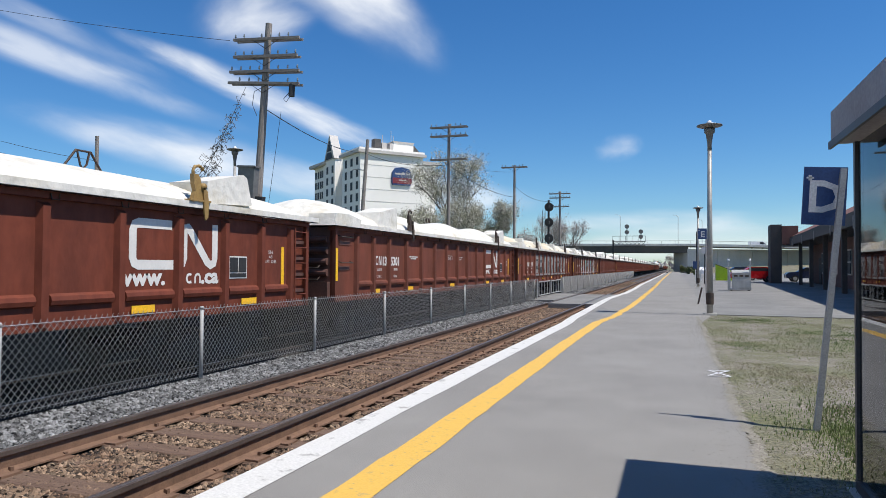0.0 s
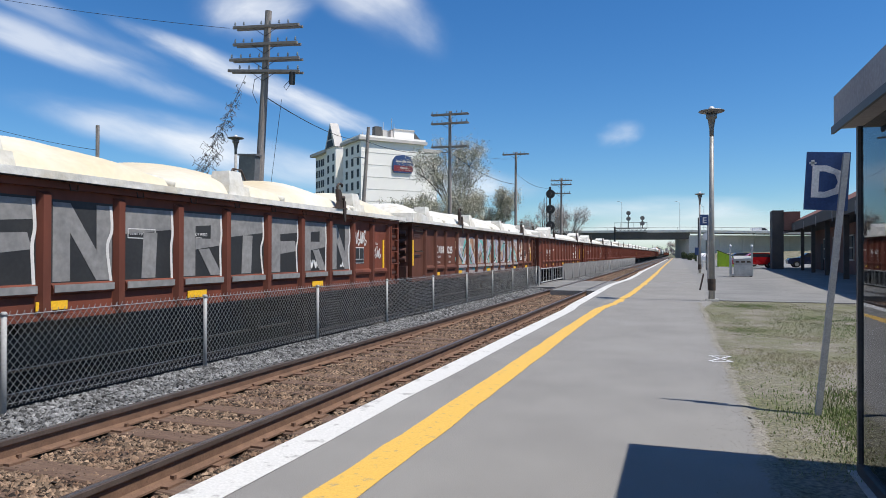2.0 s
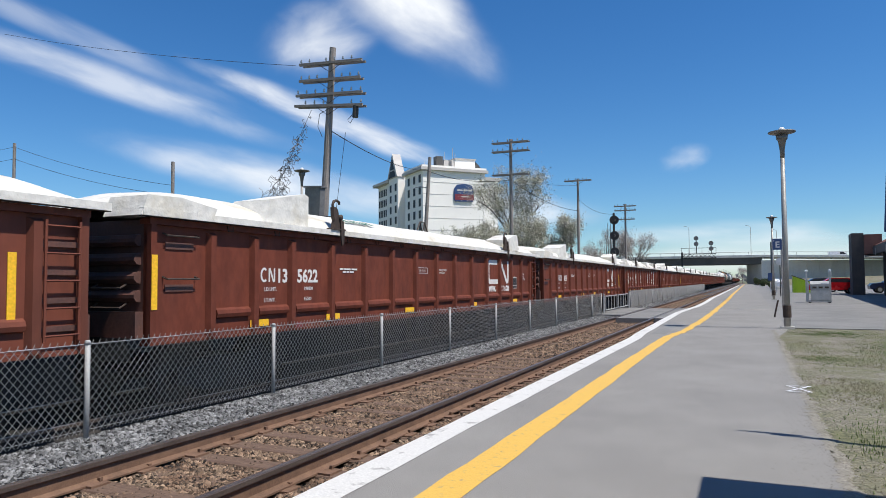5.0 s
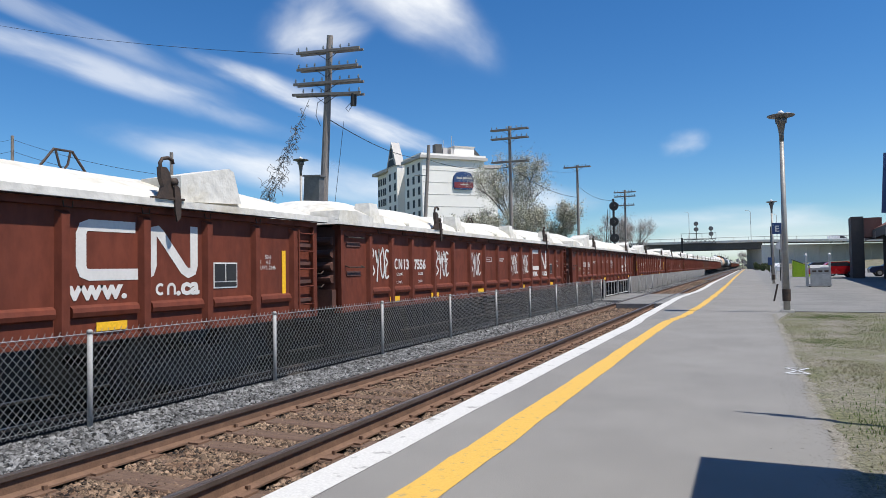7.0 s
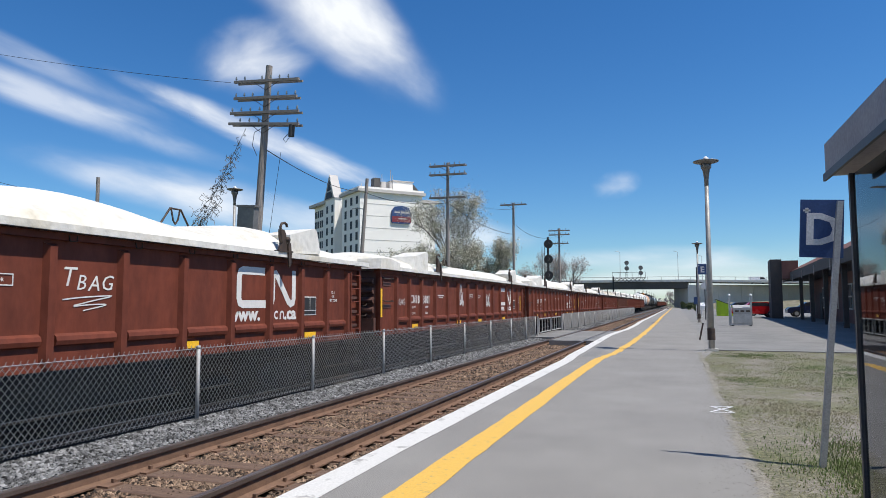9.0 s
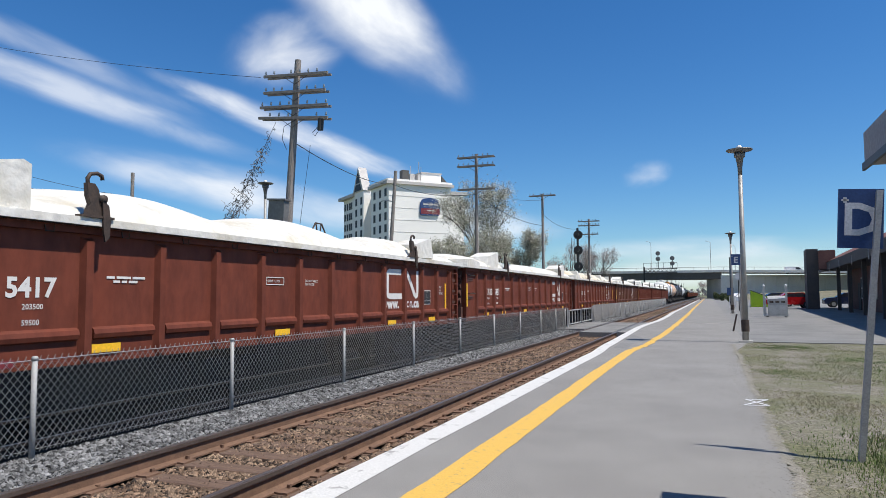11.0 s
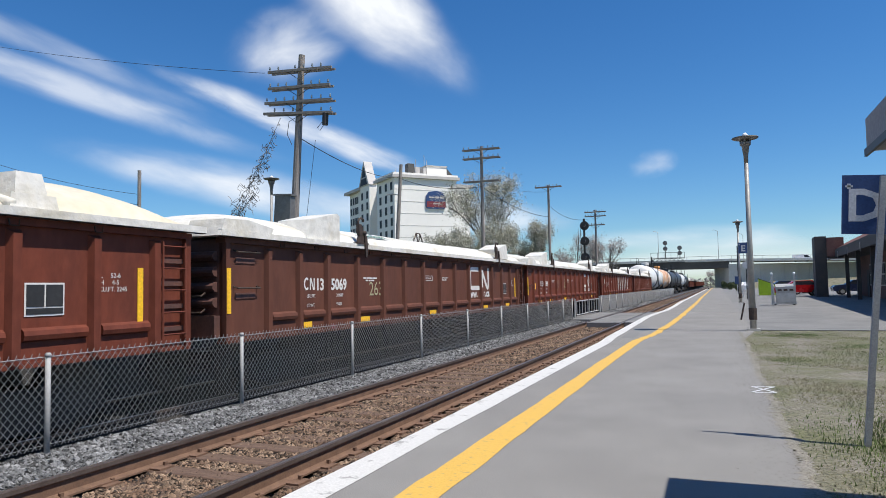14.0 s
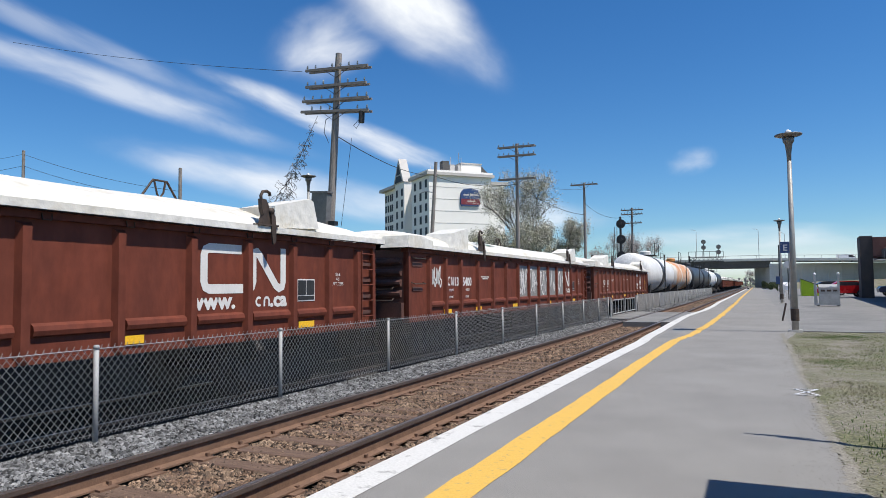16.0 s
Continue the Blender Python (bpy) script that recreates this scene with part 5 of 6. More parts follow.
def platform_lamp(x, y, height, label="grey platform lamp with a wide disc head"):
    p = thing("platform_lamp", label, "lamp post", pose(x, y, 0), "platform lamps")
    part("base", Mesh().box(-0.19, 0.19, -0.19, 0.19, -0.1, 0.06, taper=0.02), M_CONC, p, "square concrete base")
    part("post", Mesh().tube((0, 0, 0.06), (0, 0, height - 0.75), 0.085, 0.055, n=14), M_LAMPPOST, p, smooth=True)
    part("collar", Mesh().tube((0, 0, 0.30), (0, 0, 0.62), 0.105, n=14), M_IRON, p)
    part("neck", Mesh().lathe([(0.055, height - 0.76), (0.062, height - 0.55), (0.10, height - 0.28), (0.14, height - 0.24), (0.15, height - 0.12)], 16), M_LAMPHEAD, p, smooth=True)
    part("shade", Mesh().lathe([(0.12, height - 0.12), (0.32, height - 0.07), (0.35, height - 0.05), (0.34, height - 0.03), (0.12, height + 0.0)], 24), M_LAMPHEAD, p, smooth=True)
    part("lens", Mesh().lathe([(0.09, height), (0.08, height + 0.05), (0.03, height + 0.1)], 12), M_LENS, p, smooth=True)
    return p


def signal_mast(x, y):
    p = thing("railway_signal", "black railway signal mast with three round heads", "signal", pose(x, y, -0.3))
    part("mast", Mesh().tube((0, 0, 0), (0, 0, 7.0), 0.09, n=10), M_SIGNALBLACK, p)
    for z in (6.41, 5.18, 3.88):
        h = part("signal_head", Mesh().lathe([(0.36, -0.32), (0.36, -0.26), (0.2, -0.2), (0.2, 0.05)], 24, (0.08, 0, z), "y"), M_SIGNALBLACK, p)
        part("hood", Mesh().lathe([(0.11, -0.62), (0.12, -0.33)], 12, (0.08, 0, z), "y"), M_SIGNALBLACK, h)
    part("ladder", Mesh().tube((-0.3, 0.1, 0), (-0.3, 0.1, 6.2), 0.02, n=5).tube((-0.5, 0.1, 0), (-0.5, 0.1, 6.2), 0.02, n=5), M_SIGNALBLACK, p)
    part("ladder_cage", Mesh().box(-0.6, 0.0, 0.0, 0.7, 3.3, 3.35).path([(-0.6, 0, 3.3), (-0.6, 0, 4.3), (-0.6, 0.7, 4.3), (-0.6, 0.7, 3.3)], 0.02, 5), M_SIGNALBLACK, p)


def letter_sign(letter, x, y, z0, z1, w, post_x, lean_deg, post_w, label):
    s = thing("platform_sign", label, "platform sign", pose(x, y, 0), "lettered platform signs")
    h = z1 - z0
    tilt = pose(0, 0, 0, 0, lean_deg, 0)
    part("panel", Mesh().box(0, w, -0.012, 0.012, 0, h), M_SIGNBLUE, s, "deep blue enamel panel", at=pose(0, 0, z0, 0, lean_deg * 0.55, 0))
    t = text("letter", letter, h * 0.76, M_SIGNWHITE, s, Matrix.Translation((w * 0.53, -0.016, z0 + h * 0.21)) @ pose(0, 0, 0, 90, 0, 0) @ pose(0, 0, 0, 0, 0, -lean_deg * 0.55), "CENTER")
    t.data.offset = h * 0.018
    part("emblem", Mesh().box(0.02, 0.075, -0.015, -0.012, h - 0.1, h - 0.085).box(0.035, 0.06, -0.015, -0.012, h - 0.115, h - 0.07), M_SIGNWHITE, s, at=pose(0, 0, z0, 0, lean_deg * 0.55, 0))
    return s


def build_signs():
    s = letter_sign("D", 0.965, 6.12, 1.70, 2.185, 0.325, 1.06, 6.0, 0.1, "deep blue platform sign on a leaning steel post")
    part("post", Mesh().prism([(-0.022, -0.028), (0.022, -0.028), (0.022, -0.02), (-0.014, -0.02), (-0.014, 0.028), (-0.022, 0.028)], -0.3, 2.16, "z"), M_GALV, s, "leaning galvanised channel post", at=pose(0.10, -0.05, 0, 0, 5.6, 0))
    part("post_web", Mesh().box(-0.012, 0.024, -0.019, 0.024, -0.3, 2.14), M_SHELTERFRAME, s, at=pose(0.10, -0.05, 0, 0, 5.6, 0))
    e = letter_sign("E", 0.93, 34.0, 2.66, 3.16, 0.38, 1.3, 0, 0.06, "small blue platform sign with a white letter")
    part("post", Mesh().tube((0.36, 0.04, 0), (0.36, 0.04, 3.1), 0.035, n=8), M_LAMPPOST, e)
    pb = thing("notice_post", "slim dark post with a blue notice panel", "sign post", pose(1.55, 60, 0))
    part("post", Mesh().tube((0, 0, 0), (0, 0, 4.3), 0.05, n=8), M_SIGNALBLACK, pb)
    part("panel", Mesh().box(-0.28, 0.22, -0.05, 0, 1.25, 1.85), M_SIGNBLUE, pb)
    part("panel", Mesh().lathe([(0.3, -0.08), (0.3, -0.04)], 18, (0.6, 0, 2.75), "y"), M_SIGNWHITE, pb, "round pale notice")
    part("post", Mesh().tube((0.6, 0, 0), (0.6, 0, 3.0), 0.04, n=8), M_SIGNALBLACK, pb)


def build_shelter():
    s = thing("shelter", "brown-grey platform shelter with dark framed glass walls", "shelter")
    part("roof", Mesh().prism([(0.88, 2.10), (0.88, 2.30), (1.6, 2.42), (3.2, 2.42), (3.2, 2.10)], -6.0, 4.47, "y"), M_SHELTER, s, "brown-grey metal roof with a deep fascia")
    part("fascia_trim", Mesh().box(0.868, 0.884, -6.0, 4.485, 2.07, 2.115), M_SHELTERFRAME, s)
    for y in (4.42, 2.6, 0.8, -1.0, -2.8):
        part("post", Mesh().box(0.995, 1.03, y - 0.02, y + 0.02, -0.02, 2.10), M_SHELTERFRAME, s, "dark metal frame post")
    for a, b in ((2.635, 4.385), (0.835, 2.565), (-0.965, 0.765), (-2.765, -1.035)):
        pane = part("pane", Mesh().box(1.01, 1.016, a, b, 0.06, 2.09), M_GLASS, s, "dark reflective glass pane")
        pane.visible_shadow = False
        part("sill", Mesh().box(0.99, 1.04, a, b, 0.0, 0.06), M_SHELTERFRAME, s)
    for a, b in ((2.6, 4.42), (0.8, 2.56), (-1.0, 0.76), (-2.8, -1.04), (-5.9, -2.84)):
        back = part("pane", Mesh().box(2.95, 2.956, a, b, 0.06, 2.09), M_GLASS, s, "dark reflective glass pane")
        back.visible_shadow = False
        part("post", Mesh().box(2.93, 2.98, b, b + 0.04, 0.0, 2.1), M_SHELTERFRAME, s)
    part("end_wall", Mesh().box(1.05, 2.9, -6.0, -5.9, 0.0, 2.1), M_SHELTER, s)
    part("floor_slab", Mesh().box(0.95, 3.05, -6.0, 4.46, -0.2, 0.0), M_CONC, s)
    part("bench", Mesh().box(2.3, 2.85, -2.5, 3.0, 0.42, 0.47).box(2.4, 2.8, -2.3, -2.2, 0, 0.42).box(2.4, 2.8, 2.7, 2.8, 0, 0.42), M_DARKTRIM, s)


# ---- distance ----
def build_hotel():
    h = thing("hotel", "tall pale hotel with dark windows and a blue sign", "building", pose(-91.6, 190.4, -0.5, 0, 0, 48.2))
    T = 36.5
    part("wall", Mesh().box(0, 21.6, 0.0, 15, 0, T), M_HOTEL, h, "pale rendered gable wall")
    part("wall", Mesh().box(3.0, 21.6, 15, 31, 0, T - 0.5), M_HOTEL, h, "pale rendered recessed wall")
    part("wall", Mesh().box(1.5, 21.6, 31, 46.5, 0, T + 0.2), M_HOTEL, h, "pale rendered rear wing wall")
    part("cornice", Mesh().box(-1.0, 22.4, -1.0, 15.6, T, T + 0.9), M_HOTELTRIM, h, "grey projecting cornice")
    part("cornice", Mesh().box(-0.5, 22.0, -0.5, 15.3, T + 0.9, T + 1.6), M_HOTEL, h)
    part("cornice", Mesh().box(-0.4, 21.6, 31, 47.6, T + 0.2, T + 1.2), M_HOTELTRIM, h)
    part("cornice", Mesh().box(21, 28, 0.5, 10, T - 2.0, T - 1.0), M_HOTELTRIM, h)
    part("wall", Mesh().box(21.6, 27.2, 1.5, 9.5, 0, T - 2.0), M_HOTEL, h)
    pent = part("penthouse", Mesh().box(13.0, 20.2, 4, 11, T + 1.6, T + 4.9), M_HOTEL, h)
    part("coping", Mesh().box(12.8, 20.4, 3.7, 11.3, T + 4.9, T + 5.2), M_HOTELTRIM, pent)
    for a, b, c, d, mt in ((6.0, 8.2, 5.2, 3, M_STEELBRIDGE), (9.0, 10.6, 4.4, 4, M_HOTELTRIM), (11.6, 12.5, 4.2, 3.5, M_HOTELTRIM)):
        part("roof_unit", Mesh().box(a, b, d, d + 2.4, T + 1.6, T + c), mt, h, "rooftop plant box")
    part("roof_unit", Mesh().prism([(20.4, T + 1.6), (23.4, T + 1.0), (23.0, T + 1.8), (20.4, T + 4.4)], 4, 6.5, "y"), M_STEELBRIDGE, h, "dark sloping rooftop plant cover")
    for x, z in ((9.6, 7.0), (12.6, 8.6), (13.4, 7.0), (4.6, 3.6), (2.6, 3.4)):
        part("antenna", Mesh().tube((x, 5, T + 1.5), (x, 5, T + z), 0.09, n=5), M_HOTELTRIM, h)
    tower = part("tower", Mesh().box(0.0, 8, 22.0, 31.0, 0, T + 1.0), M_HOTEL, h, "projecting tower bay")
    part("tower_roof", Mesh().prism([(21.6, T + 1.0), (31.4, T + 1.0), (26.5, T + 9.5)], -0.4, 2.6, "x"), M_HOTELTRIM, tower)
    part("louvre", Mesh().prism([(23.0, T + 1.2), (30.0, T + 1.2), (28.6, T + 3.4), (24.4, T + 3.4)], -0.5, -0.4, "x"), M_WINDOW, tower)
    part("louvre", Mesh().prism([(24.7, T + 3.9), (28.3, T + 3.9), (26.9, T + 7.4), (26.1, T + 7.4)], -0.5, -0.4, "x"), M_WINDOW, tower)
    part("tower_side", Mesh().box(1.0, 8, 31.0, 36.0, 0, T + 0.4), M_HOTEL, tower)
    part("tower_side_roof", Mesh().box(0.6, 8, 31.0, 36.4, T + 0.4, T + 1.0, taper=0.3), M_HOTELTRIM, tower)
    for k in range(7):
        part("string_course", Mesh().box(0.2, 21.4, -0.06, 0.0, T - 3.7 - 3.75 * k, T - 3.56 - 3.75 * k), M_HOTELTRIM, h)
    frame_m = Mesh().box(-0.06, 0.02, -0.95, 0.95, -1.35, 1.3).data("window", M_HOTELTRIM)
    pane_m = Mesh().box(-0.10, -0.05, -0.80, 0.80, -1.2, 1.15).data("pane", M_WINDOW)
    for x, cols in ((0.0, (2.4, 7.0, 11.8)), (3.0, (17.2,)), (0.0, (24.0, 29.0)), (1.5, (37.6, 39.8, 42.4, 45.0))):
        for y in cols:
            for k in range(7):
                w = part("window", frame_m, None, h, at=pose(x, y, T - 2.4 - 3.75 * k))
                part("pane", pane_m, None, w)
    sign = part("sign", Mesh().prism([(10.9, T - 9.4), (16.9, T - 9.4), (17.4, T - 8.4), (17.5, T - 5.6), (16.6, T - 4.2), (14.2, T - 3.7), (11.6, T - 4.1), (10.6, T - 5.4), (10.5, T - 8.6)], -0.55, 0.0, "y"), M_SIGNBLUE, h, "blue and dark red rounded sign")
    part("sign_band", Mesh().box(10.7, 17.3, -0.62, -0.55, T - 8.9, T - 7.1), M_SIGNRED, sign)
    part("sign_bars", Mesh().box(11.5, 13.4, -0.60, -0.55, T - 6.1, T - 5.6).box(13.7, 15.0, -0.60, -0.55, T - 6.1, T - 5.5).box(15.3, 16.6, -0.60, -0.55, T - 6.1, T - 5.6), M_HOTELTRIM, sign)
    part("sign_bars", Mesh().box(12.8, 15.4, -0.66, -0.62, T - 8.0, T - 7.65), M_HOTELTRIM, sign)


def build_bridge():
    b = thing("overpass", "concrete road overpass with a dark girder over the tracks", "bridge")
    part("deck", Mesh().add([(-120, 228, 8.3), (3, 222, 7.9), (60, 221, 6.6), (60, 236, 6.6), (3, 237, 7.9), (-120, 243, 8.3), (-120, 228, 9.2), (3, 222, 8.6), (60, 221, 7.3), (60, 236, 7.3), (3, 237, 8.6), (-120, 243, 9.2)], [(0, 1, 7, 6), (1, 2, 8, 7), (2, 3, 9, 8), (3, 4, 10, 9), (4, 5, 11, 10), (5, 0, 6, 11), (6, 7, 10, 11), (7, 8, 9, 10), (0, 5, 4, 1), (1, 4, 3, 2)]), M_PALECONC, b, "pale concrete deck and parapet")
    part("girder", Mesh().add([(-60, 225.6, 6.2), (3.4, 222.6, 5.9), (3.4, 222.6, 7.9), (-60, 225.6, 8.1), (-60, 240, 6.2), (3.4, 236, 5.9), (3.4, 236, 7.9), (-60, 240, 8.1)], [(0, 1, 2, 3), (5, 4, 7, 6), (1, 5, 6, 2), (0, 4, 5, 1)]), M_STEELBRIDGE, b, "dark steel girder")
    part("abutment", Mesh().box(0, 60, 0, 12, -0.5, 7.0), M_PALECONC, b, "pale concrete retaining wall", at=pose(3.2, 222.4, 0, 0, 0, 20))
    part("abutment", Mesh().box(-60, -30, 226, 240, -0.5, 6.5), M_CONC, b, "weathered concrete abutment")
    for k in range(14):
        part("wall_rib", Mesh().box(2 + 3.6 * k, 2.25 + 3.6 * k, -0.15, 0, -0.5, 6.8), M_PALECONC, b, at=pose(3.2, 222.4, 0, 0, 0, 20))
    part("handrail", Mesh().tube((-120, 228.3, 10.1), (3, 222.3, 9.5), 0.06, n=5).tube((3, 222.3, 9.5), (60, 221.3, 8.2), 0.06, n=5), M_GALV, b)
    for k in range(30):
        x = -80 + 4.2 * k
        part("rail_post", Mesh().tube((x, 228.3 - (x + 120) * 0.0488 if x < 3 else 222.2, 8.4 if x < 3 else 7.2), (x, 228.3 - (x + 120) * 0.0488 if x < 3 else 222.2, (10.1 - (x + 120) * 0.0049) if x < 3 else 9.5 - (x - 3) * 0.0228), 0.05, n=5), M_GALV, b)
    solid("embankment", Mesh().add([(3, 221.9, -0.45), (70, 221.9, -0.45), (70, 221.9, 3.5), (3, 221.9, 1.2), (3, 205, -0.45), (70, 200, -0.45)], [(4, 5, 2, 3), (0, 3, 2, 1), (4, 3, 0), (5, 1, 2)]), M_LAWN, "grassy embankment below the overpass wall", "embankment", kind="structure")
    for x, h in ((-17, 17.6), (0.5, 17.2), (7.5, 15.8)):
        p = thing("street_lamp", "slim street lamp on the overpass", "street lamp", pose(x, 226, 8.0), "overpass street lamps")
        part("pole", Mesh().tube((0, 0, 0), (0, 0, h - 8.0), 0.09, 0.06, n=6), M_GALV, p)
        part("arm", Mesh().path([(0, 0, h - 8.0), (-0.7, 0, h - 7.6), (-1.5, 0, h - 7.5)], 0.05, 5), M_GALV, p)
    v = thing("van", "white van driving on the overpass", "van", pose(23, 226, 7.2))
    part("body", Mesh().prism([(-2.4, 0.4), (2.4, 0.4), (2.4, 1.2), (1.5, 2.1), (-2.4, 2.1)], -0.9, 0.9, "y"), M_WHITECAR, v)
    part("window", Mesh().prism([(0.6, 1.25), (2.2, 1.25), (1.45, 1.95), (0.6, 1.95)], -0.92, 0.92, "y"), M_WINDOW, v)
    for x in (-1.5, 1.5):
        part("wheel", Mesh().lathe([(0.36, -0.92), (0.36, 0.92)], 12, (x, 0, 0.36), "y"), M_TYRE, v)


def build_gantry():
    g = thing("signal_gantry", "dark steel signal gantry over the tracks", "signal gantry", pose(0, 180, -0.4))
    for x in (-15.3, -2.2):
        part("leg", Mesh().box(x - 0.2, x + 0.2, -0.2, 0.2, 0, 8.6 if x < -10 else 0.6), M_SIGNALBLACK, g)
    part("chord", Mesh().box(-15.5, -7.4, -0.4, 0.4, 7.0, 7.2).box(-15.5, -7.4, -0.4, 0.4, 8.1, 8.25), M_SIGNALBLACK, g)
    for k in range(8):
        x = -15.4 + k * 1.0
        part("lattice", Mesh().tube((x, -0.4, 7.1), (x + 1, -0.4, 8.2), 0.06, n=4).tube((x + 1, -0.4, 7.1), (x, -0.4, 8.2), 0.06, n=4), M_SIGNALBLACK, g)
    part("handrail", Mesh().tube((-15.5, -0.4, 9.6), (-7.4, -0.4, 9.6), 0.05, n=4), M_SIGNALBLACK, g)
    for k in range(6):
        part("rail_post", Mesh().tube((-15.4 + 1.6 * k, -0.4, 8.2), (-15.4 + 1.6 * k, -0.4, 9.6), 0.04, n=4), M_SIGNALBLACK, g)
    for x, zs in ((-11.9, (12.0, 10.6)), (-8.5, (10.7, 9.4))):
        part("signal_post", Mesh().tube((x, 0, 8.1), (x, 0, zs[0] + 0.4), 0.09, n=6), M_SIGNALBLACK, g)
        for z in zs:
            part("signal_head", Mesh().lathe([(0.55, -0.5), (0.55, -0.35), (0.25, 0)], 16, (x, 0, z), "y"), M_LAMPHEAD, g)


def tree(name, x, y, height, spread, seed, leaf, nleaf, size, label, fork=0.25, levels=5, haze=0.55, fit=None):
    rng = random.Random(seed)
    t = thing(name, label, "tree", pose(x, y, -0.45))
    m = Mesh()
    tips = []

    def grow(p, d, length, r, level):
        q = p + d * length
        mid = p.lerp(q, 0.5) + Vector((rng.uniform(-1, 1), rng.uniform(-1, 1), 0)) * length * 0.06
        m.tube(p, mid, r, r * 0.85, n=5 if level > 1 else 8, cap=False)
        m.tube(mid, q, r * 0.85, r * 0.68, n=5 if level > 1 else 8, cap=False)
        if level >= (3 if leaf is M_BLOSSOM else 2):
            tips.append((mid, length))
            tips.append((q, length))
        if level >= levels:
            return
        for _ in range(rng.randint(2, 3) if level else 5):
            a = rng.uniform(0, 6.28)
            s = spread * rng.uniform(0.5, 1.0)
            nd = (d + Vector((math.cos(a) * s, math.sin(a) * s, rng.uniform(-0.05, 0.35)))).normalized()
            grow(q if rng.random() < 0.7 else mid, nd, length * rng.uniform(0.62, 0.84), r * 0.62, level + 1)
    grow(Vector((0, 0, 0)), Vector((0, 0, 1)), height * fork, height * (0.009 if leaf is M_TWIG else 0.0095 if leaf is M_BLOSSOM else 0.014), 0)
    if fit:
        far = sorted(math.hypot(p.x, p.y) for p, _ in tips)[int(len(tips) * 0.93)]
        high = max(p.z for p, _ in tips)
        kx, kz = fit[0] / far, fit[1] / high
        m.v = [(v[0] * kx, v[1] * kx, v[2] * kz) for v in m.v]
        tips = [(Vector((p.x * kx, p.y * kx, p.z * kz)), L * kz) for p, L in tips]
    part("trunk", m, M_BARK, t, "grey trunk and limbs")
    V, F, n = [], [], 0
    for _ in range(nleaf):
        p, L = tips[rng.randrange(len(tips))]
        c = p + Vector((rng.gauss(0, 1), rng.gauss(0, 1), rng.gauss(0, 1))) * L * haze
        a = Vector((rng.gauss(0, 1), rng.gauss(0, 1), rng.gauss(0, 1))).normalized()
        b = a.cross(Vector((rng.gauss(0, 1), rng.gauss(0, 1), rng.gauss(0, 1)))).normalized()
        s = size * rng.uniform(0.5, 1.4)
        k_ = 0.08 if leaf is M_TWIG else 0.45
        V += [c - a * s, c + b * s * k_, c + a * s, c - b * s * k_]
        F.append((n, n + 1, n + 2, n + 3))
        n += 4
    cr = Mesh()
    cr.v, cr.f = [tuple(v) for v in V], F
    me = bpy.data.meshes.new("crown")
    me.from_pydata(cr.v, [], cr.f)
    me.materials.append(leaf)
    part("crown", me, None, t)


def build_trees():
    for x, y, hw, top, sd, nl in ((-23.7, 74, 4.6, 14.8, 53, 30000), (-29.6, 76, 4.2, 8.2, 41, 20000), (-32.6, 74, 3.6, 6.6, 3, 14000), (-20.8, 76, 3.0, 9.2, 47, 16000), (-27.2, 71, 3.8, 8.6, 17, 16000), (-22.2, 72, 3.4, 8.8, 29, 16000)):
        tree("tree", x, y, 15, 0.85, sd, M_BLOSSOM, nl, 0.075, "spreading tree in white blossom and young leaf", 0.18, 6, 0.46, (hw, top))
    tree("tree", -19.6, 108, 14.5, 0.7, 11, M_TWIG, 5000, 0.2, "bare grey tree with fine twigs", 0.2, 6)
    tree("tree", -17.0, 112, 15.5, 0.65, 12, M_TWIG, 5000, 0.2, "bare grey tree with fine twigs", 0.2, 6)
    tree("tree", -22.8, 110, 12.0, 0.75, 13, M_TWIG, 5000, 0.2, "bare grey tree with fine twigs", 0.2, 6)
    tree("tree", -3.0, 330, 11.0, 0.6, 14, M_TWIG, 2500, 0.25, "bare grey tree with fine twigs", 0.22, 5)
    for k, (x, y, s) in enumerate(((2.4, 150, 2.2), (1.5, 175, 2.6), (3.2, 130, 1.8), (4.8, 200, 3.0), (3.5, 165, 2.6))):
        tree("bush", x, y, s * 1.6, 1.0, 20 + k, M_BUSH, 2600, 0.16, "low scrubby green bush beside the line", 0.16, 5)
    # a line of far woods on the horizon
    rng = random.Random(2)
    V, F, n = [], [], 0
    for _ in range(9000):
        x = rng.uniform(-420, 420)
        y = 560 + rng.uniform(-30, 60)
        if -30 < x < 16 and y < 580:
            continue
        z = rng.uniform(-0.4, 7.0 + 3 * noise.noise((x * 0.03, 0, 0)))
        s = rng.uniform(0.6, 1.8)
        a = rng.uniform(0, 3.14)
        V += [(x - math.cos(a) * s, y - math.sin(a) * s, z - s * 0.5), (x + math.cos(a) * s, y + math.sin(a) * s, z - s * 0.4), (x + rng.uniform(-s, s), y, z + s)]
        F.append((n, n + 1, n + 2))
        n += 3
    me = bpy.data.meshes.new("far_woods")
    me.from_pydata(V, [], F)
    me.materials.append(M_TWIG)
    tagged(new("far_woods", me), "far bare woods along the horizon", "trees", kind="stuff")


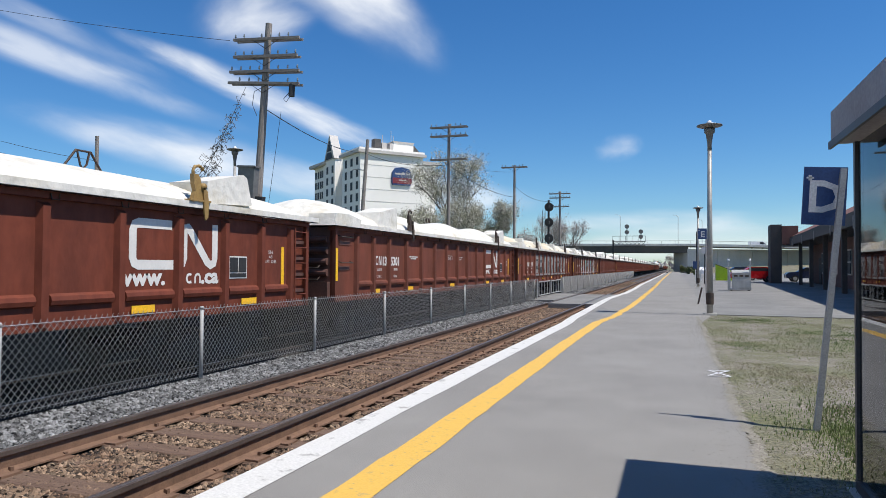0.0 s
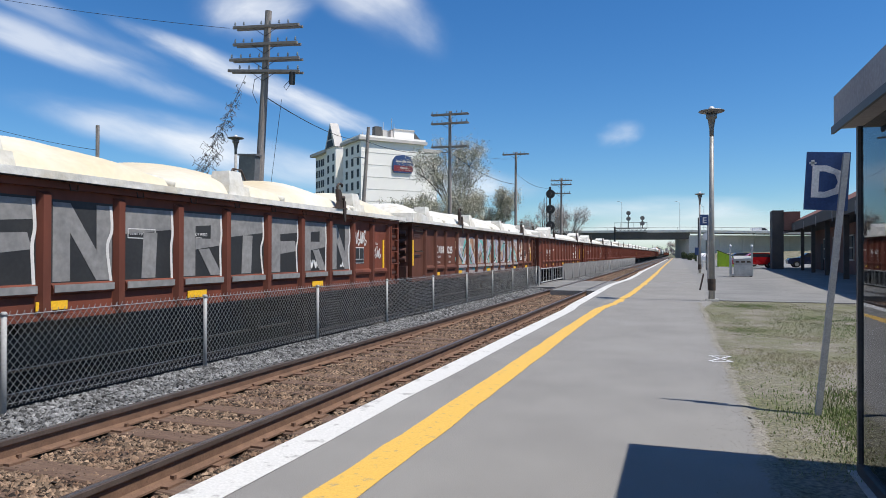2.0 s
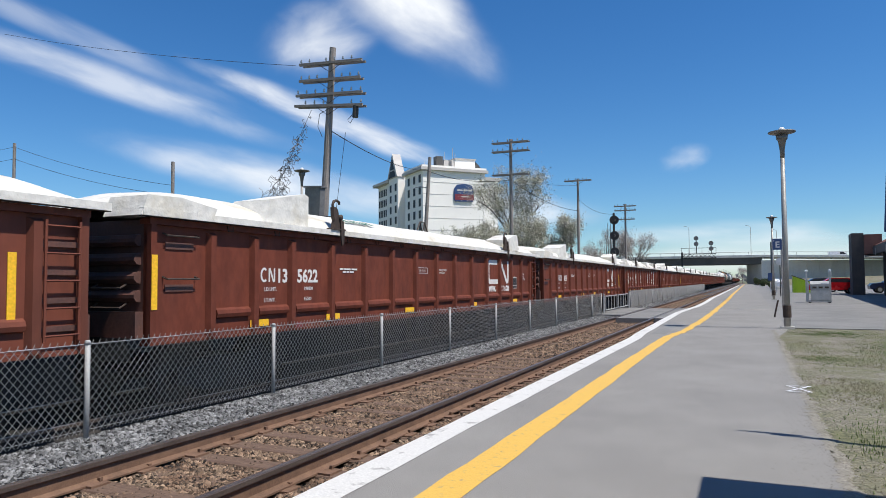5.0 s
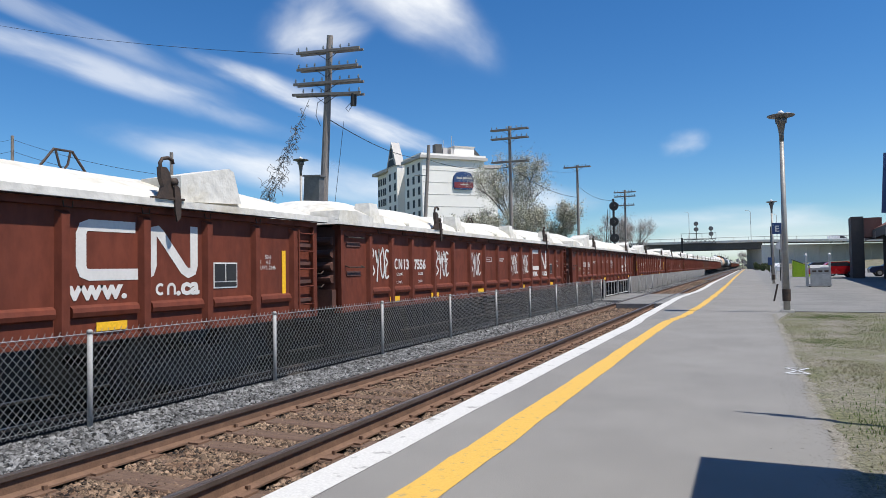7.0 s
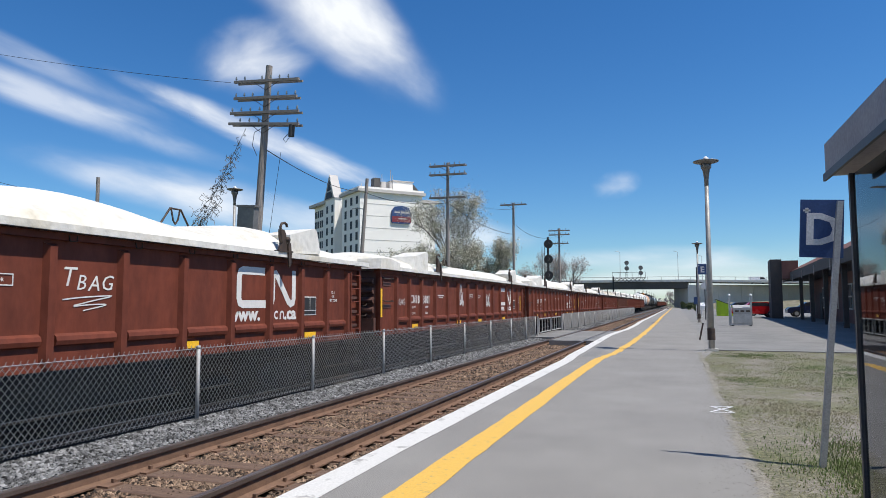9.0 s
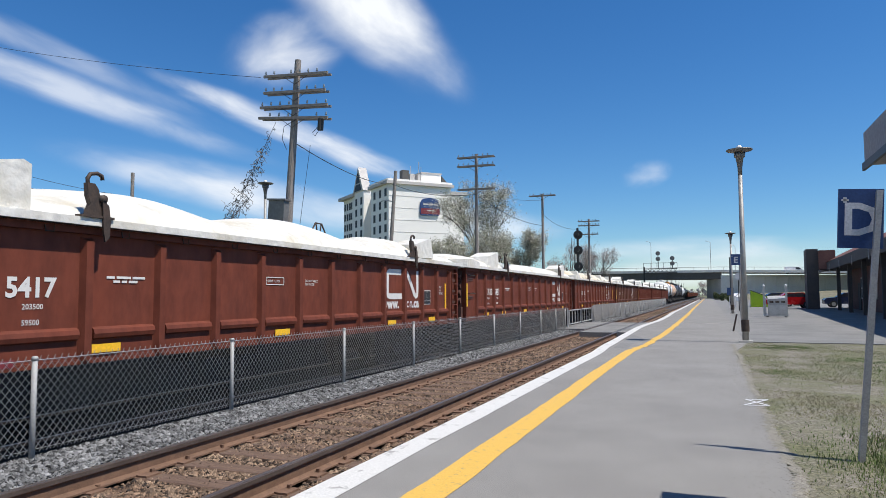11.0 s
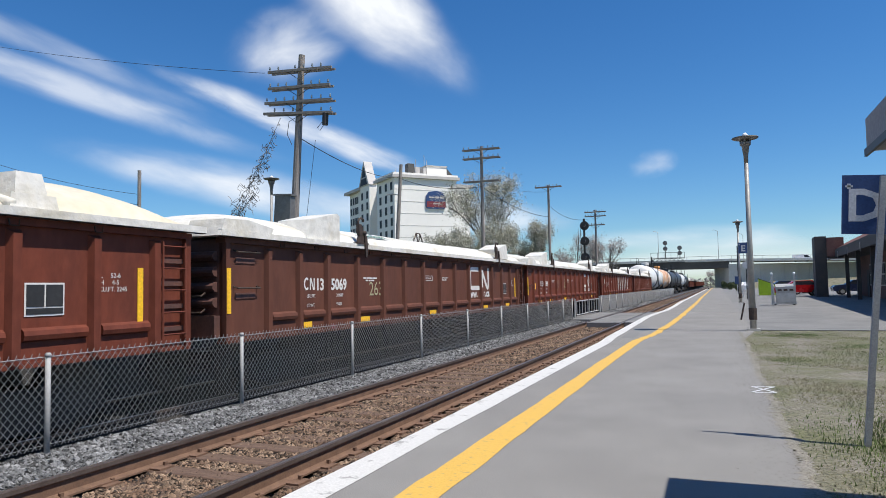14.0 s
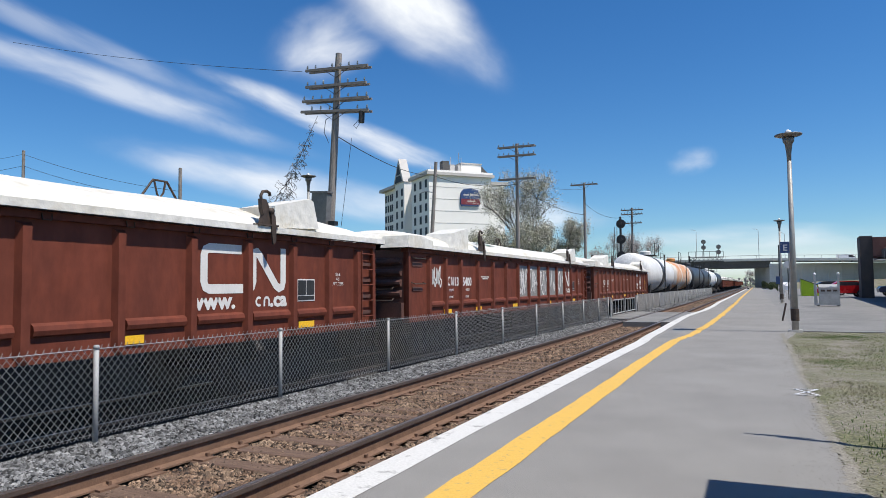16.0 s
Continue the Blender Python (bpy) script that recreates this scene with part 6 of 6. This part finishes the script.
def build_station():
    s = thing("station_building", "low dark brick station with a rusty hipped roof and deep eaves", "building", pose(-1.4, 0.52, 0, 0, 0, -3.08))
    part("wall", Mesh().box(9.4, 22, 23, 73.0, -0.2, 3.4), M_BRICK, s, "dark red brick wall in shade")
    part("pier", Mesh().box(5.65, 6.55, 66.0, 69.0, -0.2, 5.15), M_DARKTRIM, s, "tall dark end pier")
    part("pier_cap", Mesh().box(6.55, 7.8, 65.5, 69.0, 3.4, 5.0), M_BRICK, s)
    part("roof", Mesh().add([(7.2, 22, 3.75), (7.2, 73, 4.1), (24, 73, 4.1), (24, 22, 3.75), (12.0, 40, 6.6), (12.0, 66, 6.6), (20, 66, 6.6), (20, 40, 6.6)], [(0, 1, 5, 4), (1, 2, 6, 5), (2, 3, 7, 6), (3, 0, 4, 7), (4, 5, 6, 7), (3, 2, 1, 0)]), M_ROOF, s, "rusty brown shingle roof")
    part("fascia", Mesh().box(7.12, 7.22, 22, 73, 3.3, 3.95), M_DARKTRIM, s, "dark boarded eave")
    part("soffit", Mesh().box(7.2, 9.4, 22, 73, 3.4, 3.5), M_DARKTRIM, s)
    for y in (27, 34, 41, 48, 55, 62):
        part("column", Mesh().box(7.5, 7.75, y, y + 0.25, 0, 3.4), M_DARKTRIM, s)
        part("bracket", Mesh().box(7.08, 7.12, y + 1, y + 1.15, 3.15, 3.75), M_SHELTER, s)
    for y in (38, 44, 50, 56, 61):
        w = part("window", Mesh().box(9.32, 9.42, y, y + 2.6, 0.9, 2.6), M_HOTELTRIM, s)
        for k in range(3):
            part("pane", Mesh().box(9.28, 9.34, y + 0.1 + 0.84 * k, y + 0.82 + 0.84 * k, 1.0, 1.7).box(9.28, 9.34, y + 0.1 + 0.84 * k, y + 0.82 + 0.84 * k, 1.8, 2.5), M_WINDOW, w)
    part("door", Mesh().box(9.3, 9.42, 64, 65.2, 0, 2.2), M_DARKTRIM, s)


def car_thing(x, y, rz, paint, label):
    c = thing("car", label, "car", pose(x, y, 0, 0, 0, rz), "parked cars")
    part("body", Mesh().prism([(-2.1, 0.35), (2.1, 0.35), (2.15, 0.7), (1.95, 0.9), (1.0, 1.0), (-1.5, 1.02), (-2.1, 0.95)], -0.85, 0.85, "y"), paint, c)
    part("cabin", Mesh().prism([(-1.7, 1.0), (1.05, 1.0), (0.35, 1.42), (-1.1, 1.45)], -0.72, 0.72, "y"), paint, c)
    part("side_window", Mesh().prism([(-1.45, 1.03), (0.85, 1.03), (0.3, 1.36), (-1.0, 1.38)], -0.735, 0.735, "y"), M_WINDOW, c)
    for x_ in (-1.3, 1.35):
        for s in (-0.78, 0.78):
            w = part("wheel", Mesh().lathe([(0.32, -0.1), (0.32, 0.1)], 16, (x_, s, 0.32), "y"), M_TYRE, c)
            part("rim", Mesh().lathe([(0.19, -0.11), (0.19, 0.11)], 12, (x_, s, 0.32), "y"), M_GALV, w)
    for s in (-0.6, 0.6):
        part("tail_light", Mesh().box(-2.13, -2.08, s - 0.15, s + 0.15, 0.72, 0.9), M_SIGNRED, c)
    return c


def build_yard():
    car_thing(6.9, 71.5, 184, M_REDCAR, "glossy red parked car")
    car_thing(6.2, 80, 184, M_BLUECAR, "dark blue parked car behind the red one")
    car_thing(7.8, 87, 184, M_WHITECAR, "pale silver parked car in the back row")
    car_thing(3.6, 112, 90, M_WHITECAR, "white parked car nose to the platform")
    car_thing(12.4, 76, 180, M_BLUECAR, "dark parked car at the row's end")
    b = thing("recycling_bin", "large lime green steel bin with a sloping lid", "bin", pose(4.7, 78, -0.1))
    part("body", Mesh().prism([(-0.8, 0.1), (0.8, 0.1), (0.8, 1.1), (-0.8, 1.75)], -0.8, 0.8, "y"), M_LIME, b)
    part("lid", Mesh().prism([(-0.85, 1.77), (0.85, 1.08), (0.85, 1.16), (-0.85, 1.85)], -0.86, 0.86, "y"), M_BUSH, b, "darker sloping lid")
    part("pocket", Mesh().box(-0.55, 0.75, -0.87, -0.8, 0.65, 0.85).box(-0.55, 0.75, -0.87, -0.8, 0.2, 0.3), M_LIME, b)
    l = thing("wheelchair_lift", "grey aluminium mobile wheelchair lift with upright posts", "wheelchair lift", pose(3.45, 43.5, 0))
    part("base", Mesh().box(-0.55, 0.62, -0.5, 0.5, 0.06, 0.16), M_LIFT, l)
    for x in (-0.6, 0.55):
        part("mast", Mesh().box(x - 0.05, x + 0.05, -0.45, -0.33, 0.05, 1.75), M_LIFT, l)
        part("mast_cap", Mesh().lathe([(0.07, 1.75), (0.07, 1.82), (0.02, 1.87)], 10, (x, -0.39, 0)), M_LENS, l)
    part("platform_panel", Mesh().box(-0.42, 0.58, -0.5, -0.44, 0.14, 0.70), M_LIFT, l)
    part("side_panel", Mesh().prism([(-0.5, 0.15), (0.5, 0.15), (0.5, 1.0), (-0.1, 1.2), (-0.5, 1.1)], -0.56, -0.5, "x"), M_LIFT, l)
    part("folded_ramp", Mesh().prism([(-0.46, 0.7), (0.2, 0.85), (0.2, 1.22), (-0.46, 1.05)], -0.4, 0.58, "x"), M_GALV, l, "folded ribbed ramp")
    for k in range(3):
        part("ramp_slot", Mesh().box(-0.32 + 0.3 * k, -0.12 + 0.3 * k, -0.475, -0.462, 0.82, 0.92), M_IRON, l)
    for x in (-0.45, 0.5):
        part("castor", Mesh().lathe([(0.08, -0.03), (0.08, 0.03)], 12, (x, -0.4, 0.08), "y"), M_TYRE, l)
    r = thing("bicycle_rack", "white tubular bicycle rack beside the platform", "bicycle rack", pose(1.75, 72, 0))
    for k in range(3):
        part("hoop", Mesh().path([(0.5 * k, 0, 0), (0.5 * k, 0, 1.1), (0.5 * k + 0.25, 0, 1.35), (0.5 * k + 0.45, 0, 1.1), (0.5 * k + 0.45, 0, 0)], 0.035, 6), M_SIGNWHITE, r)
    st = thing("ground_stake", "short leaning steel stake in the asphalt", "stake", pose(0.72, 26.5, 0, 0, 12, 0))
    part("stake", Mesh().tube((0, 0, 0), (0, 0, 0.62), 0.03, n=6), M_IRON, st)


def build_poles():
    p = utility_pole(-18.65, 27, 12.5, [(11.75, 0, 3.5), (10.95, 0, 3.4), (10.25, 0, 3.7), (9.7, 1.6, 3.8)], lean=(0, 3.4), r=0.22, label="tall weathered telegraph pole with four crossarms")
    part("transformer", Mesh().lathe([(0.14, 9.58), (0.14, 10.12), (0.1, 10.2)], 12, (1.5, -0.1, 0)), M_SIGNALBLACK, p, "small black transformer can")
    part("cabinet", Mesh().box(-0.72, 0.14, -0.62, -0.22, 3.8, 6.25).box(-0.78, 0.20, -0.68, -0.20, 6.25, 6.33), M_LAMPHEAD, p, "grey steel equipment box")
    part("floodlight", Mesh().box(0.2, 0.55, -0.5, -0.2, 4.75, 4.95), M_SIGNALBLACK, p)
    part("dropped_wire", Mesh().path([(0.2, -0.2, 10.1), (-0.42, -0.2, 9.8), (-0.48, -0.2, 9.2), (-0.2, -0.2, 8.7)], 0.014, 4), M_WIREBLACK, p)
    part("dropped_wire", Mesh().path([(1.4, -0.2, 9.7), (1.15, -0.2, 9.45), (1.3, -0.2, 9.3), (1.48, -0.2, 9.55)], 0.014, 4), M_WIREBLACK, p)
    utility_pole(-17.0, 51, 12.5, [(12.25, 0.3, 3.05), (11.55, 0.3, 3.05), (9.7, 0.6, 3.0)], label="timber telegraph pole with three crossarms")
    utility_pole(-15.7, 68.5, 11.65, [(11.45, 0, 2.7)], label="slim dark telegraph pole with one crossarm")
    utility_pole(-14.5, 90, 11.2, [(10.9, 0, 2.75), (10.35, 0, 2.7), (9.2, 0, 2.4)], label="distant telegraph pole with three crossarms")
    q = thing("leaning_pole", "leaning bare timber pole with a small street lamp", "pole", pose(-29.2, 60, -0.4, 0, 4.0, 0))
    part("pole", Mesh().tube((0, 0, 0), (0, 0, 13.9), 0.22, 0.16, n=10), M_POLE, q)
    part("lamp_arm", Mesh().path([(0, 0, 10.9), (-0.9, 0, 11.0), (-1.4, 0, 10.9)], 0.05, 6), M_GALV, q)
    for x, y, h in ((-30.94, 30, 8.5), (-45.15, 30, 10.85), (-19.5, 85, 7.0)):
        r = thing("bare_post", "short grey timber post", "post", pose(x, y, -0.4))
        part("post", Mesh().tube((0, 0, 0), (0, 0, h + 0.4), 0.1, n=8), M_POLE, r)
    platform_lamp(0.86, 20.4, 5.38)
    platform_lamp(1.36, 49.3, 5.42)
    platform_lamp(-18.2, 25, 6.36, "grey platform lamp across the tracks")
    signal_mast(-9.8, 55)
    # wires
    cable("overhead_cable", [(-45.0, 29, 18.0), (-20.0, 27, 11.9)], 0.25, 0.012, "thin overhead wire to the tall pole")
    cable("overhead_cable", [(-17.9, 27, 8.45), (-28.6, 60, 12.2), (-17.0, 51, 9.3), (-15.7, 68.5, 8.4)], 0.5, 0.022, "black overhead cable between poles")
    cable("overhead_cable", [(-15.7, 68.5, 9.6), (-9.9, 57, 6.8)], 0.5, 0.014, "black overhead cable between poles")
    cable("overhead_cable", [(-15.7, 68.5, 11.0), (-17.0, 51, 9.6)], 0.3, 0.012, "thin wire between poles")
    cable("overhead_cable", [(-30.94, 30, 7.1), (-45.15, 30, 10.6), (-62, 30, 10.9)], 0.3, 0.012, "thin overhead wire across the yard")
    cable("overhead_cable", [(-30.94, 30, 6.5), (-45.15, 30, 9.8), (-62, 30, 10.0)], 0.3, 0.012, "thin overhead wire across the yard")
    cable("overhead_cable", [(-17.3, 27.2, 8.4), (-17.9, 27.2, 4.2)], 0.0, 0.01, "loose thin wire hanging from the pole")
    # guy wire wrapped in dry vine
    rng = random.Random(6)
    m = Mesh()
    a, b = Vector((-18.95, 26.8, 9.55)), Vector((-21.6, 26.5, 4.3))
    m.tube(a, b, 0.012, n=4)
    for k in range(170):
        t = rng.random() ** 0.55
        p = a.lerp(b, t)
        s = 0.12 + 0.75 * t
        prev = p + Vector((rng.uniform(-0.4, 0.6) * s, rng.uniform(-0.3, 0.3) * s, rng.uniform(-0.2, 0.2)))
        for j in range(4):
            q_ = prev + Vector((rng.uniform(-0.3, 0.3), rng.uniform(-0.2, 0.2), rng.uniform(-0.3, 0.25))) * (0.4 + 0.6 * t)
            m.tube(prev, q_, 0.011, n=3, cap=False)
            prev = q_
    solid("guy_wire", m, M_VINE, "guy wire overgrown with dry vine", "guy wire")


# ---- clouds ----
def cloud_material(name, seed, stretch, lo, hi, density, bright=0.95):
    m = bpy.data.materials.new(name)
    m.use_nodes = True
    nt = m.node_tree
    out = nt.nodes["Material Output"]
    nt.nodes.remove(nt.nodes["Principled BSDF"])
    co = nt.nodes.new("ShaderNodeTexCoord")
    mp = nt.nodes.new("ShaderNodeMapping")
    mp.inputs["Scale"].default_value = (*stretch, 1)
    mp.inputs["Location"].default_value = (seed * 3.1, seed * 1.7, 0)
    nt.links.new(co.outputs["Object"], mp.inputs[0])
    n = nt.nodes.new("ShaderNodeTexNoise")
    n.inputs["Scale"].default_value = 1.0
    n.inputs["Detail"].default_value = 7
    n.inputs["Roughness"].default_value = 0.5
    n.inputs["Distortion"].default_value = 0.3
    nt.links.new(mp.outputs[0], n.inputs["Vector"])
    ln = nt.nodes.new("ShaderNodeVectorMath")
    ln.operation = "LENGTH"
    flat = nt.nodes.new("ShaderNodeVectorMath")
    flat.operation = "MULTIPLY"
    flat.inputs[1].default_value = (1, 1, 0)
    nt.links.new(co.outputs["Object"], flat.inputs[0])
    nt.links.new(flat.outputs[0], ln.inputs[0])
    fall = nt.nodes.new("ShaderNodeMapRange")
    fall.interpolation_type = "SMOOTHERSTEP"
    fall.inputs["From Min"].default_value, fall.inputs["From Max"].default_value = 0.0, 1.0
    fall.inputs["To Min"].default_value, fall.inputs["To Max"].default_value = 1.0, 0.0
    warp = nt.nodes.new("ShaderNodeMath")
    warp.operation = "MULTIPLY_ADD"
    warp.inputs[1].default_value, warp.inputs[2].default_value = -0.55, 0.27
    nt.links.new(n.outputs["Fac"], warp.inputs[0])
    edge = nt.nodes.new("ShaderNodeMath")
    nt.links.new(ln.outputs["Value"], edge.inputs[0])
    nt.links.new(warp.outputs[0], edge.inputs[1])
    nt.links.new(edge.outputs[0], fall.inputs["Value"])
    grain = nt.nodes.new("ShaderNodeMapRange")
    grain.inputs["From Min"].default_value, grain.inputs["From Max"].default_value = lo, hi
    grain.inputs["To Min"].default_value = 0.35
    nt.links.new(n.outputs["Fac"], grain.inputs["Value"])
    rim = nt.nodes.new("ShaderNodeMapRange")
    rim.interpolation_type = "SMOOTHSTEP"
    rim.inputs["From Min"].default_value, rim.inputs["From Max"].default_value = 0.72, 1.0
    rim.inputs["To Min"].default_value, rim.inputs["To Max"].default_value = density, 0.0
    nt.links.new(ln.outputs["Value"], rim.inputs["Value"])
    rg0 = nt.nodes.new("ShaderNodeMath")
    rg0.operation = "MULTIPLY"
    nt.links.new(fall.outputs[0], rg0.inputs[0])
    nt.links.new(grain.outputs[0], rg0.inputs[1])
    rg = nt.nodes.new("ShaderNodeMath")
    rg.operation = "MULTIPLY"
    nt.links.new(rg0.outputs[0], rg.inputs[0])
    nt.links.new(rim.outputs[0], rg.inputs[1])
    em = nt.nodes.new("ShaderNodeEmission")
    em.inputs[0].default_value = (0.90, 0.93, 0.97, 1)
    em.inputs[1].default_value = bright
    tr = nt.nodes.new("ShaderNodeBsdfTransparent")
    mx = nt.nodes.new("ShaderNodeMixShader")
    nt.links.new(rg.outputs[0], mx.inputs[0])
    nt.links.new(tr.outputs[0], mx.inputs[1])
    nt.links.new(em.outputs[0], mx.inputs[2])
    nt.links.new(mx.outputs[0], out.inputs[0])
    return m


def cloud(az0, el0, az1, el1, width, seed, density, stretch, lo=0.45, hi=0.85, far=2600, label="thin white streak of cirrus cloud"):
    """A streak between two directions of the sky, in degrees (azimuth to the left of the line)."""
    def way(az, el):
        return Vector((-math.sin(radians(az)) * math.cos(radians(el)), math.cos(radians(az)) * math.cos(radians(el)), math.sin(radians(el))))
    a, b = way(az0, el0) * far, way(az1, el1) * far
    mid = (a + b) / 2
    X = (b - a).normalized()
    Z = -mid.normalized()
    Y = Z.cross(X).normalized()
    Z = X.cross(Y)
    hw = far * math.tan(radians(width / 2))
    n = 12
    vs = [(-1 + 2 * i / n, -1 + 2 * j / n, 0.02 * ((-1 + 2 * i / n) ** 2)) for j in range(n + 1) for i in range(n + 1)]
    fs = [(j * (n + 1) + i, j * (n + 1) + i + 1, (j + 1) * (n + 1) + i + 1, (j + 1) * (n + 1) + i) for j in range(n) for i in range(n)]
    ob = solid("cloud", Mesh().add(vs, fs), cloud_material("cloud", seed, stretch, lo, hi, density), label, "cloud", "structure")
    R = Matrix((X, Y, Z)).transposed().to_4x4()
    ob.matrix_basis = Matrix.Translation(mid) @ R @ Matrix.Diagonal(((b - a).length / 2, hw, hw, 1))


def build_clouds():
    cloud(44.8, 33.5, 17.3, 15.0, 8.8, 1, 1.3, (1.5, 0.7), 0.3, 0.6, label="bright white slanting cloud")
    cloud(40.5, 17.6, 28, 21.5, 7.0, 2, 0.85, (1.0, 1.0), 0.3, 0.65, label="soft white cloud bulge")
    cloud(70, 18.8, 32, 9.8, 3.2, 3, 0.62, (2.5, 0.8), 0.3, 0.62)
    cloud(70, 22.5, 35, 11.6, 2.6, 4, 0.32, (2.5, 0.8), 0.3, 0.65)
    cloud(48, 17.9, 18, 7.4, 2.9, 5, 1.0, (2.5, 0.8), 0.3, 0.62)
    cloud(54, 11.2, 20, 4.6, 4.6, 6, 1.0, (2.0, 0.8), 0.3, 0.65, label="soft low bank of white cloud")
    cloud(34, 7.0, 8, 4.8, 4.4, 7, 0.85, (2.0, 0.8), 0.3, 0.65, label="soft low bank of white cloud")
    cloud(14, 3.6, -12, 3.2, 2.8, 8, 0.55, (2.0, 0.8), 0.3, 0.62, label="low white cloud on the horizon")
    cloud(7.0, 9.2, 2.0, 10.0, 2.8, 9, 0.36, (1.2, 0.9), 0.3, 0.65, label="small faint puff of cloud")
    cloud(52, 1.6, 8, 1.6, 3.4, 11, 0.85, (2.0, 0.8), 0.2, 0.5, label="pale haze of cloud low on the horizon")
    cloud(22, 1.5, -22, 1.5, 3.4, 12, 0.6, (2.0, 0.8), 0.2, 0.5, label="pale haze of cloud low on the horizon")
    cloud(-3, 4.0, -34, 3.0, 4.0, 10, 0.22, (2.0, 0.8), 0.3, 0.65, label="low white cloud on the horizon")
    # unseen glowing streaks behind the platform, added to whiten the fill light
    cloud(100, 24, 150, 40, 14, 21, 0.9, (1.5, 0.7), 0.3, 0.6)
    cloud(110, 46, 170, 60, 16, 22, 0.9, (1.5, 0.7), 0.3, 0.6)
    cloud(160, 22, 215, 30, 14, 23, 0.9, (1.5, 0.7), 0.3, 0.6)
    cloud(190, 44, 235, 36, 14, 24, 0.9, (1.5, 0.7), 0.3, 0.6)
    cloud(120, 8, 240, 8, 9, 25, 0.9, (2.0, 0.8), 0.3, 0.6, label="low white cloud on the horizon")


build_ground()
build_platform()
build_ballast()
build_track("near_track", -4.2575, -0.14, "rusty railway track on oak ties in brown ballast")
# far rails get the dark underframe colour in place of shade under the train
build_track("far_track", TRACK2, -0.36, "railway track under the freight train", ties=False, steel=M_DARK)
build_fence(-6.0, 29.9, [-1.6, 1.4, 4.39, 7.27, 10.28, 13.29, 16.25, 19.2, 22.2, 25.2, 27.9, 29.85], "low galvanised chain-link fence between the tracks")
build_fence(37.9, 104.0, [37.9 + 3.0 * k for k in range(23)], "long low chain-link fence beyond the crossing", pitch=0.09, wire=0.012)
build_gate()
build_grass()
build_poles()
build_signs()
build_shelter()
build_hotel()
build_bridge()
build_gantry()
build_station()
build_yard()
build_trees()
build_clouds()
build_train()


# slack of each car against an even spacing
SLACK = {-1: -0.12, 0: 0.06, 1: -0.08, 2: -0.08, 3: 0.05, 5: 0.08, 6: -0.08, 7: 0.05, 8: 0.20, 9: 0.1, 10: -0.08, 12: -0.18, 13: -0.38, 14: 0.1, 15: 0.7, 16: 1.8, 17: 2.4}


def motions():
    for n, car in TRAIN:
        y = FIRST + PITCH * n + SLACK.get(n, 3.0 if n > 17 else 0.0)
        walk(car, [(t, pose(TRACK2, y - SPEED * t, 0)) for t in (0, 4, 8, 12, 16)])


motions()
